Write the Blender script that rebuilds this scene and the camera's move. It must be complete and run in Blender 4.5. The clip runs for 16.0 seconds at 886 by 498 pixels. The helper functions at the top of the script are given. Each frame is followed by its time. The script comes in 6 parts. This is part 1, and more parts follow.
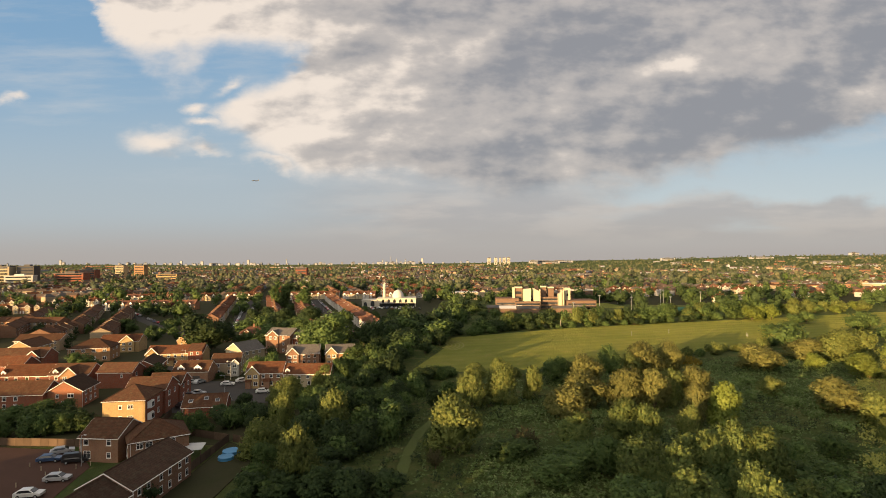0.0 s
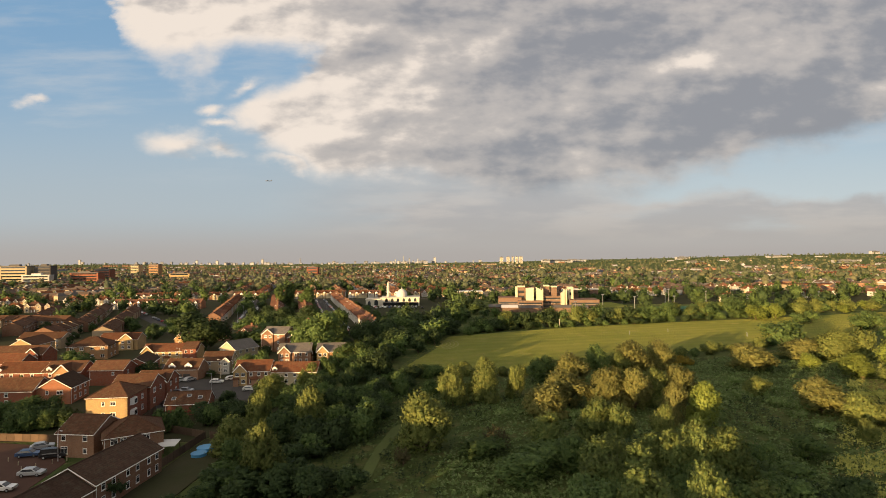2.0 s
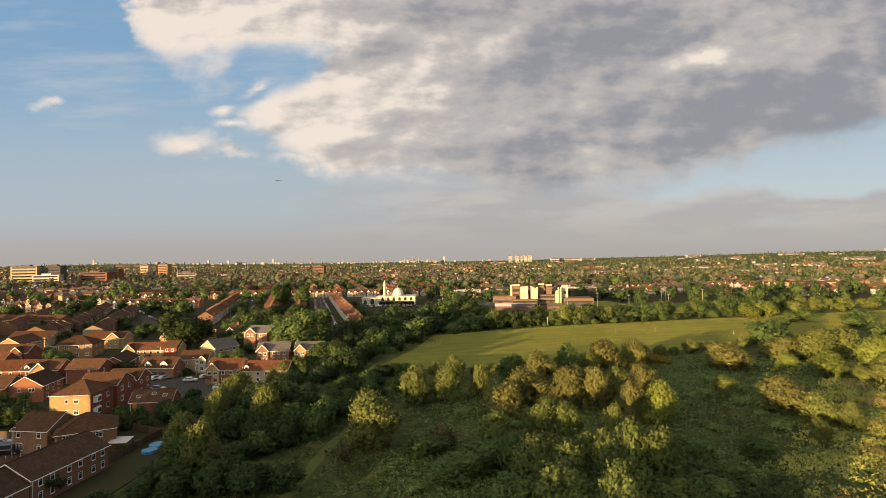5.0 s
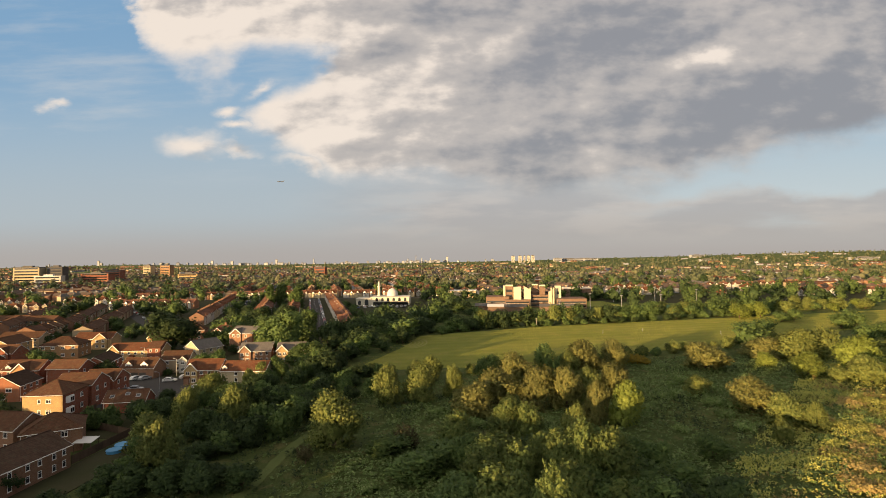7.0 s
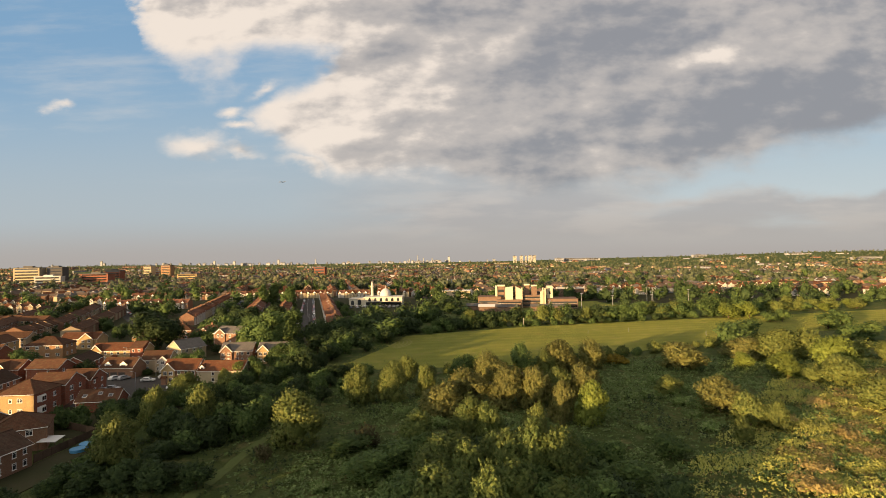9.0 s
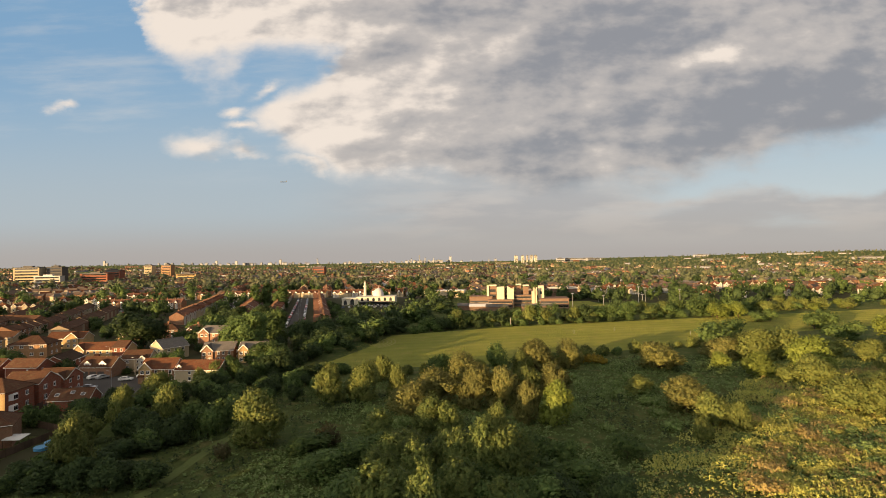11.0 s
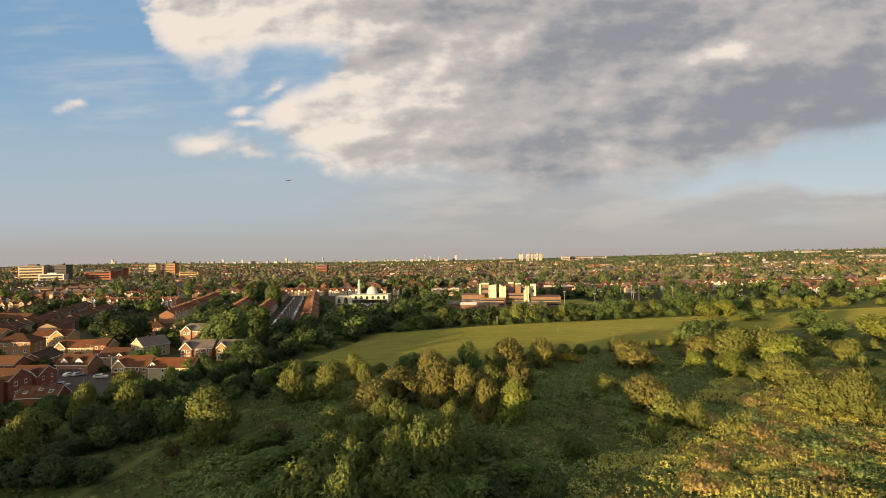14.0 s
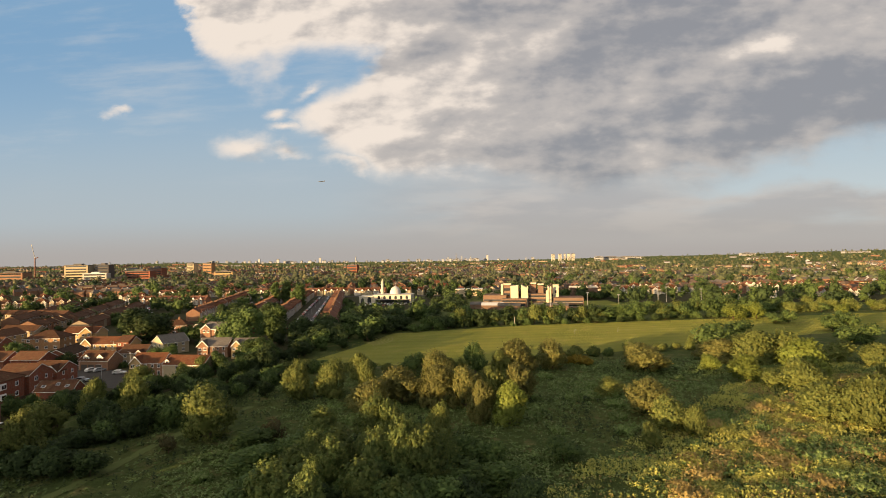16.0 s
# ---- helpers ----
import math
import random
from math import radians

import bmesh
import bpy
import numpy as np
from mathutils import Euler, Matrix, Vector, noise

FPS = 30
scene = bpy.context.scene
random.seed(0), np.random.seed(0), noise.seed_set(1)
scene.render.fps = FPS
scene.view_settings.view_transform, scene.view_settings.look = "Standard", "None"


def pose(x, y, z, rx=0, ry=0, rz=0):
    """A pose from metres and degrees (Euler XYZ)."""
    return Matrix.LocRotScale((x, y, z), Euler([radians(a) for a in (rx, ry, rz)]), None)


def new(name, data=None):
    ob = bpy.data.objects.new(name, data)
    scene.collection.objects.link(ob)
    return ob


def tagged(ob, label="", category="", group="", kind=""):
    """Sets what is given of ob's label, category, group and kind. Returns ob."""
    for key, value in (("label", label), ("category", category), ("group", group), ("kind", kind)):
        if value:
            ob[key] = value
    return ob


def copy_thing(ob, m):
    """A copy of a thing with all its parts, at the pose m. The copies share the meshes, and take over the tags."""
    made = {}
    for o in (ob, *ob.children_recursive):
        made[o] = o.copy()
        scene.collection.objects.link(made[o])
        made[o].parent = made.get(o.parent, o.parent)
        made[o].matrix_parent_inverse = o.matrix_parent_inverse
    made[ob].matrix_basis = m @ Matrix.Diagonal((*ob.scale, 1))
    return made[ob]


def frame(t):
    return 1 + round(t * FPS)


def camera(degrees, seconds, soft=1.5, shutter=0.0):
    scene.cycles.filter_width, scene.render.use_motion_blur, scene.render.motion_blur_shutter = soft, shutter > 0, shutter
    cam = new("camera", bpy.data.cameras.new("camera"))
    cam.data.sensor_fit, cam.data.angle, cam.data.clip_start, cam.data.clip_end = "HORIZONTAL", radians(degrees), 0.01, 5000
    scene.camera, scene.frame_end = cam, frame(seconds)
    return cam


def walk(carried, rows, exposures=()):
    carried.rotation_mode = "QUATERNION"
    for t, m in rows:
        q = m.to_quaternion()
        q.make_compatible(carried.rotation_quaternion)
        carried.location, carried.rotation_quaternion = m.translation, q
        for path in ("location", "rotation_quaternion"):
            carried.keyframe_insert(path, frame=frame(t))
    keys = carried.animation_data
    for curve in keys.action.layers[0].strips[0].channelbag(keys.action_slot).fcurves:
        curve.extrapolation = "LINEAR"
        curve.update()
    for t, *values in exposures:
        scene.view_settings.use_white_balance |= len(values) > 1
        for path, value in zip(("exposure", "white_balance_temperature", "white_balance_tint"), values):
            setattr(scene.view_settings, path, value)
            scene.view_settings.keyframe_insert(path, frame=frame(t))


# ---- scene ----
cam = camera(78.9, 16.0, soft=0.45)
METRES, EYE, TILT, LEAN, TURN = 68.0, 39.0, 1.25, 0.5, 0.0
ROWS = [
    (0.0, 0.0, 0.0, 0.0, 0.0, 0.0, -0.0),
    (0.5, 0.0318, -0.0031, -0.0017, 0.49, -0.01, 0.02),
    (1.0, 0.0639, -0.0039, -0.001, 0.97, -0.02, 0.04),
    (1.5, 0.0964, -0.003, -0.0013, 1.23, -0.01, 0.05),
    (2.0, 0.1289, -0.002, -0.0013, 1.44, -0.08, 0.11),
    (2.5, 0.1613, -0.0018, -0.0017, 1.66, -0.15, 0.18),
    (3.0, 0.1937, -0.0014, -0.0025, 1.88, -0.11, 0.21),
    (3.5, 0.2254, -0.001, -0.002, 2.12, -0.17, 0.21),
    (4.0, 0.2573, -0.001, -0.0026, 2.29, -0.21, 0.26),
    (6.5, 0.4164, -0.0015, -0.0015, 2.94, -0.16, 0.41),
    (7.0, 0.4485, -0.0019, -0.0014, 3.02, -0.15, 0.43),
    (7.5, 0.4801, -0.002, -0.0007, 3.1, -0.15, 0.43),
    (8.0, 0.512, -0.0026, -0.0013, 3.17, -0.14, 0.42),
    (8.5, 0.5437, -0.0029, -0.0013, 3.24, -0.14, 0.45),
    (11.0, 0.7038, -0.0028, -0.0023, 3.59, -0.16, 0.49),
    (11.5, 0.7358, -0.003, -0.0022, 3.65, -0.16, 0.48),
    (12.0, 0.7675, -0.0028, -0.0025, 3.72, -0.2, 0.49),
    (12.5, 0.7959, -0.0029, -0.0021, 3.77, -0.18, 0.46),
    (13.0, 0.8165, -0.0019, -0.002, 3.77, -0.27, 0.52),
    (13.5, 0.8406, 0.0023, -0.0018, 3.82, -0.27, 0.52),
    (14.0, 0.8705, 0.0083, -0.0022, 4.28, -0.35, 0.52),
    (14.5, 0.9017, 0.0144, -0.0026, 5.04, -0.34, 0.55),
    (15.0, 0.9333, 0.0198, -0.0028, 5.85, -0.35, 0.54),
    (15.5, 0.9656, 0.0247, -0.0028, 6.76, -0.31, 0.54),
    (16.0, 0.9968, 0.029, -0.0033, 7.75, -0.3, 0.53),
]
walk(cam, [(t, pose(0, 0, EYE, TILT, LEAN, TURN) @ pose(METRES * x, METRES * y, METRES * z, 90 + pitch, roll, yaw)) for t, x, y, z, yaw, pitch, roll in ROWS], exposures=((0.0, 0.5, 6700, 10), (16.0, 0.5, 6700, 10)))


# ---------- light: low evening sun behind the camera on its left, broken cloud ----------
SUN_DIR = Vector((0.64, 0.77, -0.085)).normalized()      # the way the light travels
sun = new("sun", bpy.data.lights.new("sun", "SUN"))
sun.data.energy, sun.data.angle, sun.data.color = 8.3, radians(0.6), (1.0, 0.645, 0.30)
sun.rotation_euler = SUN_DIR.to_track_quat("-Z", "Y").to_euler()
sun.location = (-200, -240, 120)

world = bpy.data.worlds.new("evening_sky")
scene.world = world
world.use_nodes = True


def sky_nodes():
    nt = world.node_tree
    nt.nodes.clear()
    N = nt.nodes.new
    K = nt.links.new

    def m(op, a, b=None, c=None, clamp=False):
        n = N("ShaderNodeMath")
        n.operation, n.use_clamp = op, clamp
        for i, v in enumerate((a, b, c)):
            if v is None:
                continue
            if isinstance(v, (int, float)):
                n.inputs[i].default_value = v
            else:
                K(v, n.inputs[i])
        return n.outputs[0]

    def smooth(x, lo, hi):
        n = N("ShaderNodeMapRange")
        n.interpolation_type = "SMOOTHSTEP"
        K(x, n.inputs[0])
        n.inputs[1].default_value, n.inputs[2].default_value = lo, hi
        return n.outputs[0]

    def mix(f, a, b):
        n = N("ShaderNodeMix")
        n.data_type = "RGBA"
        if isinstance(f, (int, float)):
            n.inputs[0].default_value = f
        else:
            K(f, n.inputs[0])
        for i, v in ((6, a), (7, b)):
            if isinstance(v, tuple):
                n.inputs[i].default_value = (*v, 1)
            else:
                K(v, n.inputs[i])
        return n.outputs[2]

    tc = N("ShaderNodeTexCoord").outputs["Generated"]
    sep = N("ShaderNodeSeparateXYZ")
    K(tc, sep.inputs[0])
    X, Y, Z = sep.outputs
    ahead = m("MAXIMUM", m("ABSOLUTE", Y), 0.25)
    u, v = m("DIVIDE", X, ahead), m("DIVIDE", Z, ahead)

    def fbm(scale, du=0.0, dv=0.0, detail=8.0, rough=0.55, seed=0.0, squash=1.7):
        c = N("ShaderNodeCombineXYZ")
        K(m("ADD", u, du), c.inputs[0])
        K(m("MULTIPLY", m("ADD", v, dv), squash), c.inputs[1])
        c.inputs[2].default_value = seed
        n = N("ShaderNodeTexNoise")
        n.inputs["Scale"].default_value, n.inputs["Detail"].default_value, n.inputs["Roughness"].default_value = scale, detail, rough
        K(c.outputs[0], n.inputs["Vector"])
        return n.outputs[0]

    # soft edge of the banks: wander of the coordinates
    wu = m("ADD", u, m("MULTIPLY", m("SUBTRACT", fbm(6.5, seed=3.1, rough=0.56), 0.5), 0.15))
    wv = m("ADD", v, m("MULTIPLY", m("SUBTRACT", fbm(6.5, seed=7.7, rough=0.56), 0.5), 0.10))

    def bank(cx, cy, rx, ry, turn=0.0):
        c, s = math.cos(radians(turn)), math.sin(radians(turn))
        a, b = m("SUBTRACT", wu, cx), m("SUBTRACT", wv, cy)
        p = m("DIVIDE", m("ADD", m("MULTIPLY", a, c), m("MULTIPLY", b, s)), rx)
        q = m("DIVIDE", m("SUBTRACT", m("MULTIPLY", b, c), m("MULTIPLY", a, s)), ry)
        return m("SUBTRACT", 1.0, m("SQRT", m("ADD", m("MULTIPLY", p, p), m("MULTIPLY", q, q))))

    def edge(*stops):
        """A height that follows the bearing, from (u, v) stops."""
        n = N("ShaderNodeValToRGB")
        K(m("DIVIDE", m("ADD", wu, 0.8), 1.8), n.inputs[0])
        e = n.color_ramp.elements
        while len(e) < len(stops):
            e.new(0.5)
        for k, (a, b) in enumerate(stops):
            e[k].position, e[k].color = (a + 0.8) / 1.8, (b * 2, b * 2, b * 2, 1)
        return m("MULTIPLY", n.outputs[0], 0.5)

    # the long grey bank between its base and its crest, and the bright bank over it
    base = edge((-0.45, 0.36), (-0.40, 0.27), (-0.34, 0.225), (-0.25, 0.175), (-0.08, 0.150), (0.07, 0.150), (0.17, 0.122), (0.29, 0.134), (0.41, 0.156), (0.50, 0.142), (0.57, 0.176), (0.66, 0.192), (0.76, 0.218), (1.0, 0.25))
    crest = edge((-0.45, 0.22), (-0.40, 0.272), (-0.365, 0.312), (-0.30, 0.350), (-0.265, 0.385), (-0.23, 0.44), (-0.16, 0.5))
    over = edge((-0.68, 0.60), (-0.645, 0.50), (-0.63, 0.445), (-0.593, 0.392), (-0.53, 0.362), (-0.455, 0.368), (-0.41, 0.398), (-0.31, 0.405), (-0.24, 0.38), (-0.1, 0.36), (0.1, 0.3))
    above = m("SUBTRACT", wv, base)
    top = m("MULTIPLY", m("MINIMUM", above, m("SUBTRACT", crest, wv)), 5.0)
    top = m("MAXIMUM", top, m("MULTIPLY", m("SUBTRACT", wv, over), 5.0))
    top = m("MINIMUM", top, 0.62)
    for b in (bank(-0.52, 0.230, 0.10, 0.045, -14), bank(-0.44, 0.214, 0.09, 0.028, -8), bank(-0.797, 0.308, 0.05, 0.022), bank(-0.388, 0.335, 0.06, 0.026, 20), bank(-0.454, 0.292, 0.05, 0.022), bank(-0.432, 0.259, 0.07, 0.018, -10), bank(-0.30, 0.188, 0.14, 0.026, -6)):
        top = m("MAXIMUM", top, m("SUBTRACT", m("MULTIPLY", b, 0.38), 0.29))

    def puffs(scale, du=0.0, dv=0.0, squash=1.8):
        """Rounded heads, large and small."""
        c = N("ShaderNodeCombineXYZ")
        K(m("ADD", wu, du), c.inputs[0])
        K(m("MULTIPLY", m("ADD", wv, dv), squash), c.inputs[1])
        n = N("ShaderNodeTexVoronoi")
        n.feature, n.normalize = "SMOOTH_F1", True
        n.inputs["Scale"].default_value, n.inputs["Detail"].default_value, n.inputs["Roughness"].default_value, n.inputs["Smoothness"].default_value = scale, 4.0, 0.5, 0.7
        K(c.outputs[0], n.inputs["Vector"])
        return m("SUBTRACT", 1.0, n.outputs["Distance"])

    def body(du=0.0, dv=0.0):
        return m("ADD", m("MULTIPLY", fbm(3.6, du, dv, seed=1.3, detail=9, rough=0.53, squash=2.0), 0.95), m("MULTIPLY", puffs(4.0, du, dv), 0.36))

    here, there = body(), body(-0.032, 0.024)
    lump = m("ADD", top, m("MULTIPLY", m("SUBTRACT", here, 0.70), 0.75))
    cover = smooth(lump, -0.15, 0.20)
    # low thin layer under the bank, towards the horizon
    veil_n = fbm(3.0, seed=5.0, detail=7, squash=5.0)
    veil = m("MULTIPLY", smooth(veil_n, 0.12, 0.50), m("MULTIPLY", smooth(v, 0.0, 0.05), m("SUBTRACT", 1.0, smooth(v, 0.09, 0.22))))
    veil = m("MULTIPLY", veil, smooth(u, -0.40, -0.05))
    veil = m("MULTIPLY", veil, m("SUBTRACT", 1.0, m("MULTIPLY", m("MULTIPLY", smooth(u, 0.12, 0.40), smooth(wv, 0.092, 0.122)), 0.92)))

    # lit flanks towards the sun, grey streaked hearts and bases
    flank = m("SUBTRACT", here, there)
    thick = smooth(lump, 0.05, 0.5)
    streak = m("ADD", m("MULTIPLY", fbm(3.4, seed=9.0, detail=8, rough=0.58, squash=2.6), 0.7), m("MULTIPLY", fbm(1.1, seed=4.0, detail=3, squash=2.5), 0.3))
    curl = m("SUBTRACT", fbm(11.0, seed=21.0, detail=6, rough=0.5, squash=1.8), fbm(11.0, -0.016, 0.010, seed=21.0, detail=6, rough=0.5, squash=1.8))
    lit = m("ADD", m("ADD", m("MULTIPLY", flank, 2.5), m("MULTIPLY", curl, 0.85)), m("SUBTRACT", 0.60, m("MULTIPLY", thick, 0.30)))
    lit = m("ADD", lit, m("MULTIPLY", m("SUBTRACT", streak, 0.5), 0.95))
    lit = m("ADD", lit, m("MULTIPLY", smooth(m("MULTIPLY", u, -1.0), -0.25, 0.40), 0.44))
    lit = m("SUBTRACT", lit, m("MULTIPLY", m("MULTIPLY", m("SUBTRACT", 1.0, smooth(above, 0.02, 0.11)), smooth(wu, -0.25, 0.15)), 0.16))
    # sunlit heads and the dull hearts between them
    for b, k in ((bank(-0.52, 0.43, 0.20, 0.10), 0.16), (bank(-0.27, 0.30, 0.20, 0.09), 0.06), (bank(-0.22, 0.43, 0.16, 0.07), 0.10), (bank(0.444, 0.366, 0.055, 0.030), 0.42), (bank(0.76, 0.31, 0.12, 0.045), 0.30),
                 (bank(0.24, 0.180, 0.14, 0.03), 0.16), (bank(0.15, 0.44, 0.40, 0.10, -4), -0.12), (bank(0.38, 0.255, 0.48, 0.085, 6), -0.15), (bank(0.62, 0.45, 0.26, 0.10), -0.14), (bank(0.02, 0.205, 0.32, 0.05), -0.10)):
        lit = m("ADD", lit, m("MULTIPLY", smooth(b, 0.0, 1.0), k))
    lit = m("MAXIMUM", m("MINIMUM", lit, 1.0), 0.0)
    shade = mix(smooth(lit, 0.0, 0.6), (0.235, 0.242, 0.268), (0.425, 0.398, 0.385))
    cloud = mix(smooth(lit, 0.52, 1.0), shade, (0.735, 0.655, 0.585))

    sky = N("ShaderNodeTexSky")
    sky.sky_type, sky.sun_disc = "NISHITA", False
    sky.sun_elevation, sky.sun_rotation = radians(5.0), math.atan2(-SUN_DIR.x, -SUN_DIR.y)
    sky.altitude, sky.air_density, sky.dust_density, sky.ozone_density = 60, 1.0, 1.2, 2.0
    # haze low over the land
    haze = m("SUBTRACT", 1.0, smooth(v, -0.02, 0.36))
    blue = mix(smooth(v, 0.02, 0.50), (0.35, 0.455, 0.53), (0.175, 0.315, 0.485))
    low = mix(m("MULTIPLY", haze, 0.72), blue, mix(smooth(u, -0.4, 0.7), (0.37, 0.385, 0.40), (0.53, 0.575, 0.58)))
    veiled = mix(m("MULTIPLY", veil, 0.9), low, mix(smooth(fbm(5.0, seed=15.0, detail=7, squash=4.5), 0.40, 0.66), (0.355, 0.343, 0.350), (0.45, 0.418, 0.402)))
    wisp = m("MULTIPLY", smooth(fbm(2.2, seed=12.0, detail=7, rough=0.6, squash=6.0), 0.50, 0.78), smooth(v, 0.10, 0.25))
    veiled = mix(m("MULTIPLY", wisp, 0.45), veiled, (0.52, 0.53, 0.54))
    clouded = mix(cover, veiled, cloud)
    horizon = mix(m("SUBTRACT", 1.0, smooth(v, 0.0, 0.10)), clouded, (0.355, 0.335, 0.325))

    # the bright warm quarter of the sky round the low sun
    toward = m("ADD", m("ADD", m("MULTIPLY", X, -SUN_DIR.x), m("MULTIPLY", Y, -SUN_DIR.y)), m("MULTIPLY", Z, 0.25))
    glow = m("POWER", m("MAXIMUM", toward, 0.0), 5.0)
    horizon = mix(glow, horizon, (1.75, 1.60, 1.35))

    b1, b2 = N("ShaderNodeBackground"), N("ShaderNodeBackground")
    K(sky.outputs[0], b1.inputs[0])
    b1.inputs[1].default_value = 0.06
    K(horizon, b2.inputs[0])
    b2.inputs[1].default_value = 0.92
    add = N("ShaderNodeMixShader")
    add.inputs[0].default_value = 0.9
    K(b1.outputs[0], add.inputs[1])
    K(b2.outputs[0], add.inputs[2])
    out = N("ShaderNodeOutputWorld")
    K(add.outputs[0], out.inputs[0])


sky_nodes()

# ---------- materials ----------


class Nodes:
    """A small node-material builder."""

    def __init__(self, name, rough=0.85, spec=0.3, metal=0.0):
        self.mat = bpy.data.materials.new(name)
        self.mat.use_nodes = True
        self.nt = self.mat.node_tree
        self.b = self.nt.nodes["Principled BSDF"]
        self.b.inputs["Roughness"].default_value = rough
        self.b.inputs["Specular IOR Level"].default_value = spec
        self.b.inputs["Metallic"].default_value = metal
        self.tc = self.nt.nodes.new("ShaderNodeTexCoord")
        self.geo = self.nt.nodes.new("ShaderNodeNewGeometry")

    def node(self, kind, **inputs):
        n = self.nt.nodes.new(kind)
        for k, v in inputs.items():
            self.put(v, n.inputs[k])
        return n

    def put(self, v, socket):
        if hasattr(v, "is_output"):
            self.nt.links.new(v, socket)
        else:
            socket.default_value = v

    def noise(self, scale, detail=4.0, rough=0.6, coords="Object", distort=0.0):
        vec = self.geo.outputs["Position"] if coords == "World" else self.tc.outputs[coords]
        n = self.node("ShaderNodeTexNoise", Vector=vec, Scale=scale, Detail=detail, Roughness=rough, Distortion=distort)
        return n.outputs[0]

    def ramp(self, fac, *stops):
        n = self.node("ShaderNodeValToRGB")
        self.put(fac, n.inputs[0])
        e = n.color_ramp.elements
        while len(e) < len(stops):
            e.new(0.5)
        for el, (pos, col) in zip(e, stops):
            el.position, el.color = pos, (*col, 1)
        return n.outputs[0]

    def mix(self, fac, a, b, blend="MIX"):
        n = self.node("ShaderNodeMix")
        n.data_type, n.blend_type = "RGBA", blend
        self.put(fac, n.inputs[0])
        for i, v in ((6, a), (7, b)):
            self.put((*v, 1) if isinstance(v, tuple) else v, n.inputs[i])
        return n.outputs[2]

    def math(self, op, a, b=0.0, clamp=False):
        n = self.nt.nodes.new("ShaderNodeMath")
        n.operation, n.use_clamp = op, clamp
        self.put(a, n.inputs[0]), self.put(b, n.inputs[1])
        return n.outputs[0]

    def vary(self, col, by, amount=0.25):
        """col made lighter and darker by a 0..1 value."""
        f = self.math("ADD", self.math("MULTIPLY", by, 2 * amount), 1 - amount)
        n = self.node("ShaderNodeVectorMath")
        n.operation = "SCALE"
        self.put((col[0], col[1], col[2]) if isinstance(col, tuple) else col, n.inputs[0])
        self.put(f, n.inputs["Scale"])
        return n.outputs[0]

    def random(self):
        return self.node("ShaderNodeObjectInfo").outputs["Random"]

    def done(self, colour, height=None, bump=0.3, dist=0.05):
        self.put((*colour, 1) if isinstance(colour, tuple) else colour, self.b.inputs["Base Color"])
        if height is not None:
            n = self.node("ShaderNodeBump", Height=height, Strength=bump, Distance=dist)
            self.nt.links.new(n.outputs[0], self.b.inputs["Normal"])
        return self.mat


def brick_mat(name, a, b, mortar=(0.30, 0.21, 0.13)):
    k = Nodes(name, 0.9, 0.2)
    t = k.node("ShaderNodeTexBrick", Scale=1.0)
    k.put((*a, 1), t.inputs["Color1"]), k.put((*b, 1), t.inputs["Color2"]), k.put((*mortar, 1), t.inputs["Mortar"])
    t.inputs["Mortar Size"].default_value, t.inputs["Brick Width"].default_value, t.inputs["Row Height"].default_value = 0.012, 0.225, 0.075
    sep = k.node("ShaderNodeSeparateXYZ", Vector=k.tc.outputs["Object"])
    com = k.node("ShaderNodeCombineXYZ", X=k.math("ADD", sep.outputs[0], sep.outputs[1]), Y=sep.outputs[2], Z=0.0)
    k.nt.links.new(com.outputs[0], t.inputs["Vector"])
    col = k.vary(t.outputs[0], k.noise(0.55, 5, 0.65), 0.3)
    col = k.vary(col, k.noise(6.0, 3), 0.14)
    col = k.vary(col, k.random(), 0.12)
    return k.done(col, t.outputs["Fac"], -0.25, 0.01)


def tile_mat(name, a, b, moss=(0.13, 0.12, 0.07), course=0.19):
    """Roof tiles in courses, patchy with age and moss."""
    k = Nodes(name, 0.92, 0.08)
    sep = k.node("ShaderNodeSeparateXYZ", Vector=k.tc.outputs["Object"])
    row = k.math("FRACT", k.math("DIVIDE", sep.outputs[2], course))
    cells = k.node("ShaderNodeTexVoronoi", Vector=k.tc.outputs["Object"], Scale=3.2)
    rnd = k.node("ShaderNodeSeparateColor", Color=cells.outputs["Color"]).outputs[0]
    big = k.noise(0.35, 5, 0.65)
    col = k.mix(rnd, a, b)
    col = k.vary(col, big, 0.36)
    col = k.mix(k.math("MULTIPLY", k.ramp(k.noise(0.9, 6, 0.7), (0.5, (0, 0, 0)), (0.72, (1, 1, 1))), 0.4), col, moss)
    # each course is darker along its lower edge
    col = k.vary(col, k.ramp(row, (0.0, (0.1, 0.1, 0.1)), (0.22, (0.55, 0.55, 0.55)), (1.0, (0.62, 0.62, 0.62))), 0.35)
    col = k.vary(col, k.random(), 0.2)
    return k.done(col, row, 0.5, 0.03)


def plain_mat(name, col, rough=0.6, spec=0.4, metal=0.0, grain=3.0, amount=0.12):
    k = Nodes(name, rough, spec, metal)
    c = k.vary(k.vary(col, k.noise(grain, 4), amount), k.noise(grain * 0.15, 4), amount)
    return k.done(k.vary(c, k.random(), amount * 0.7))


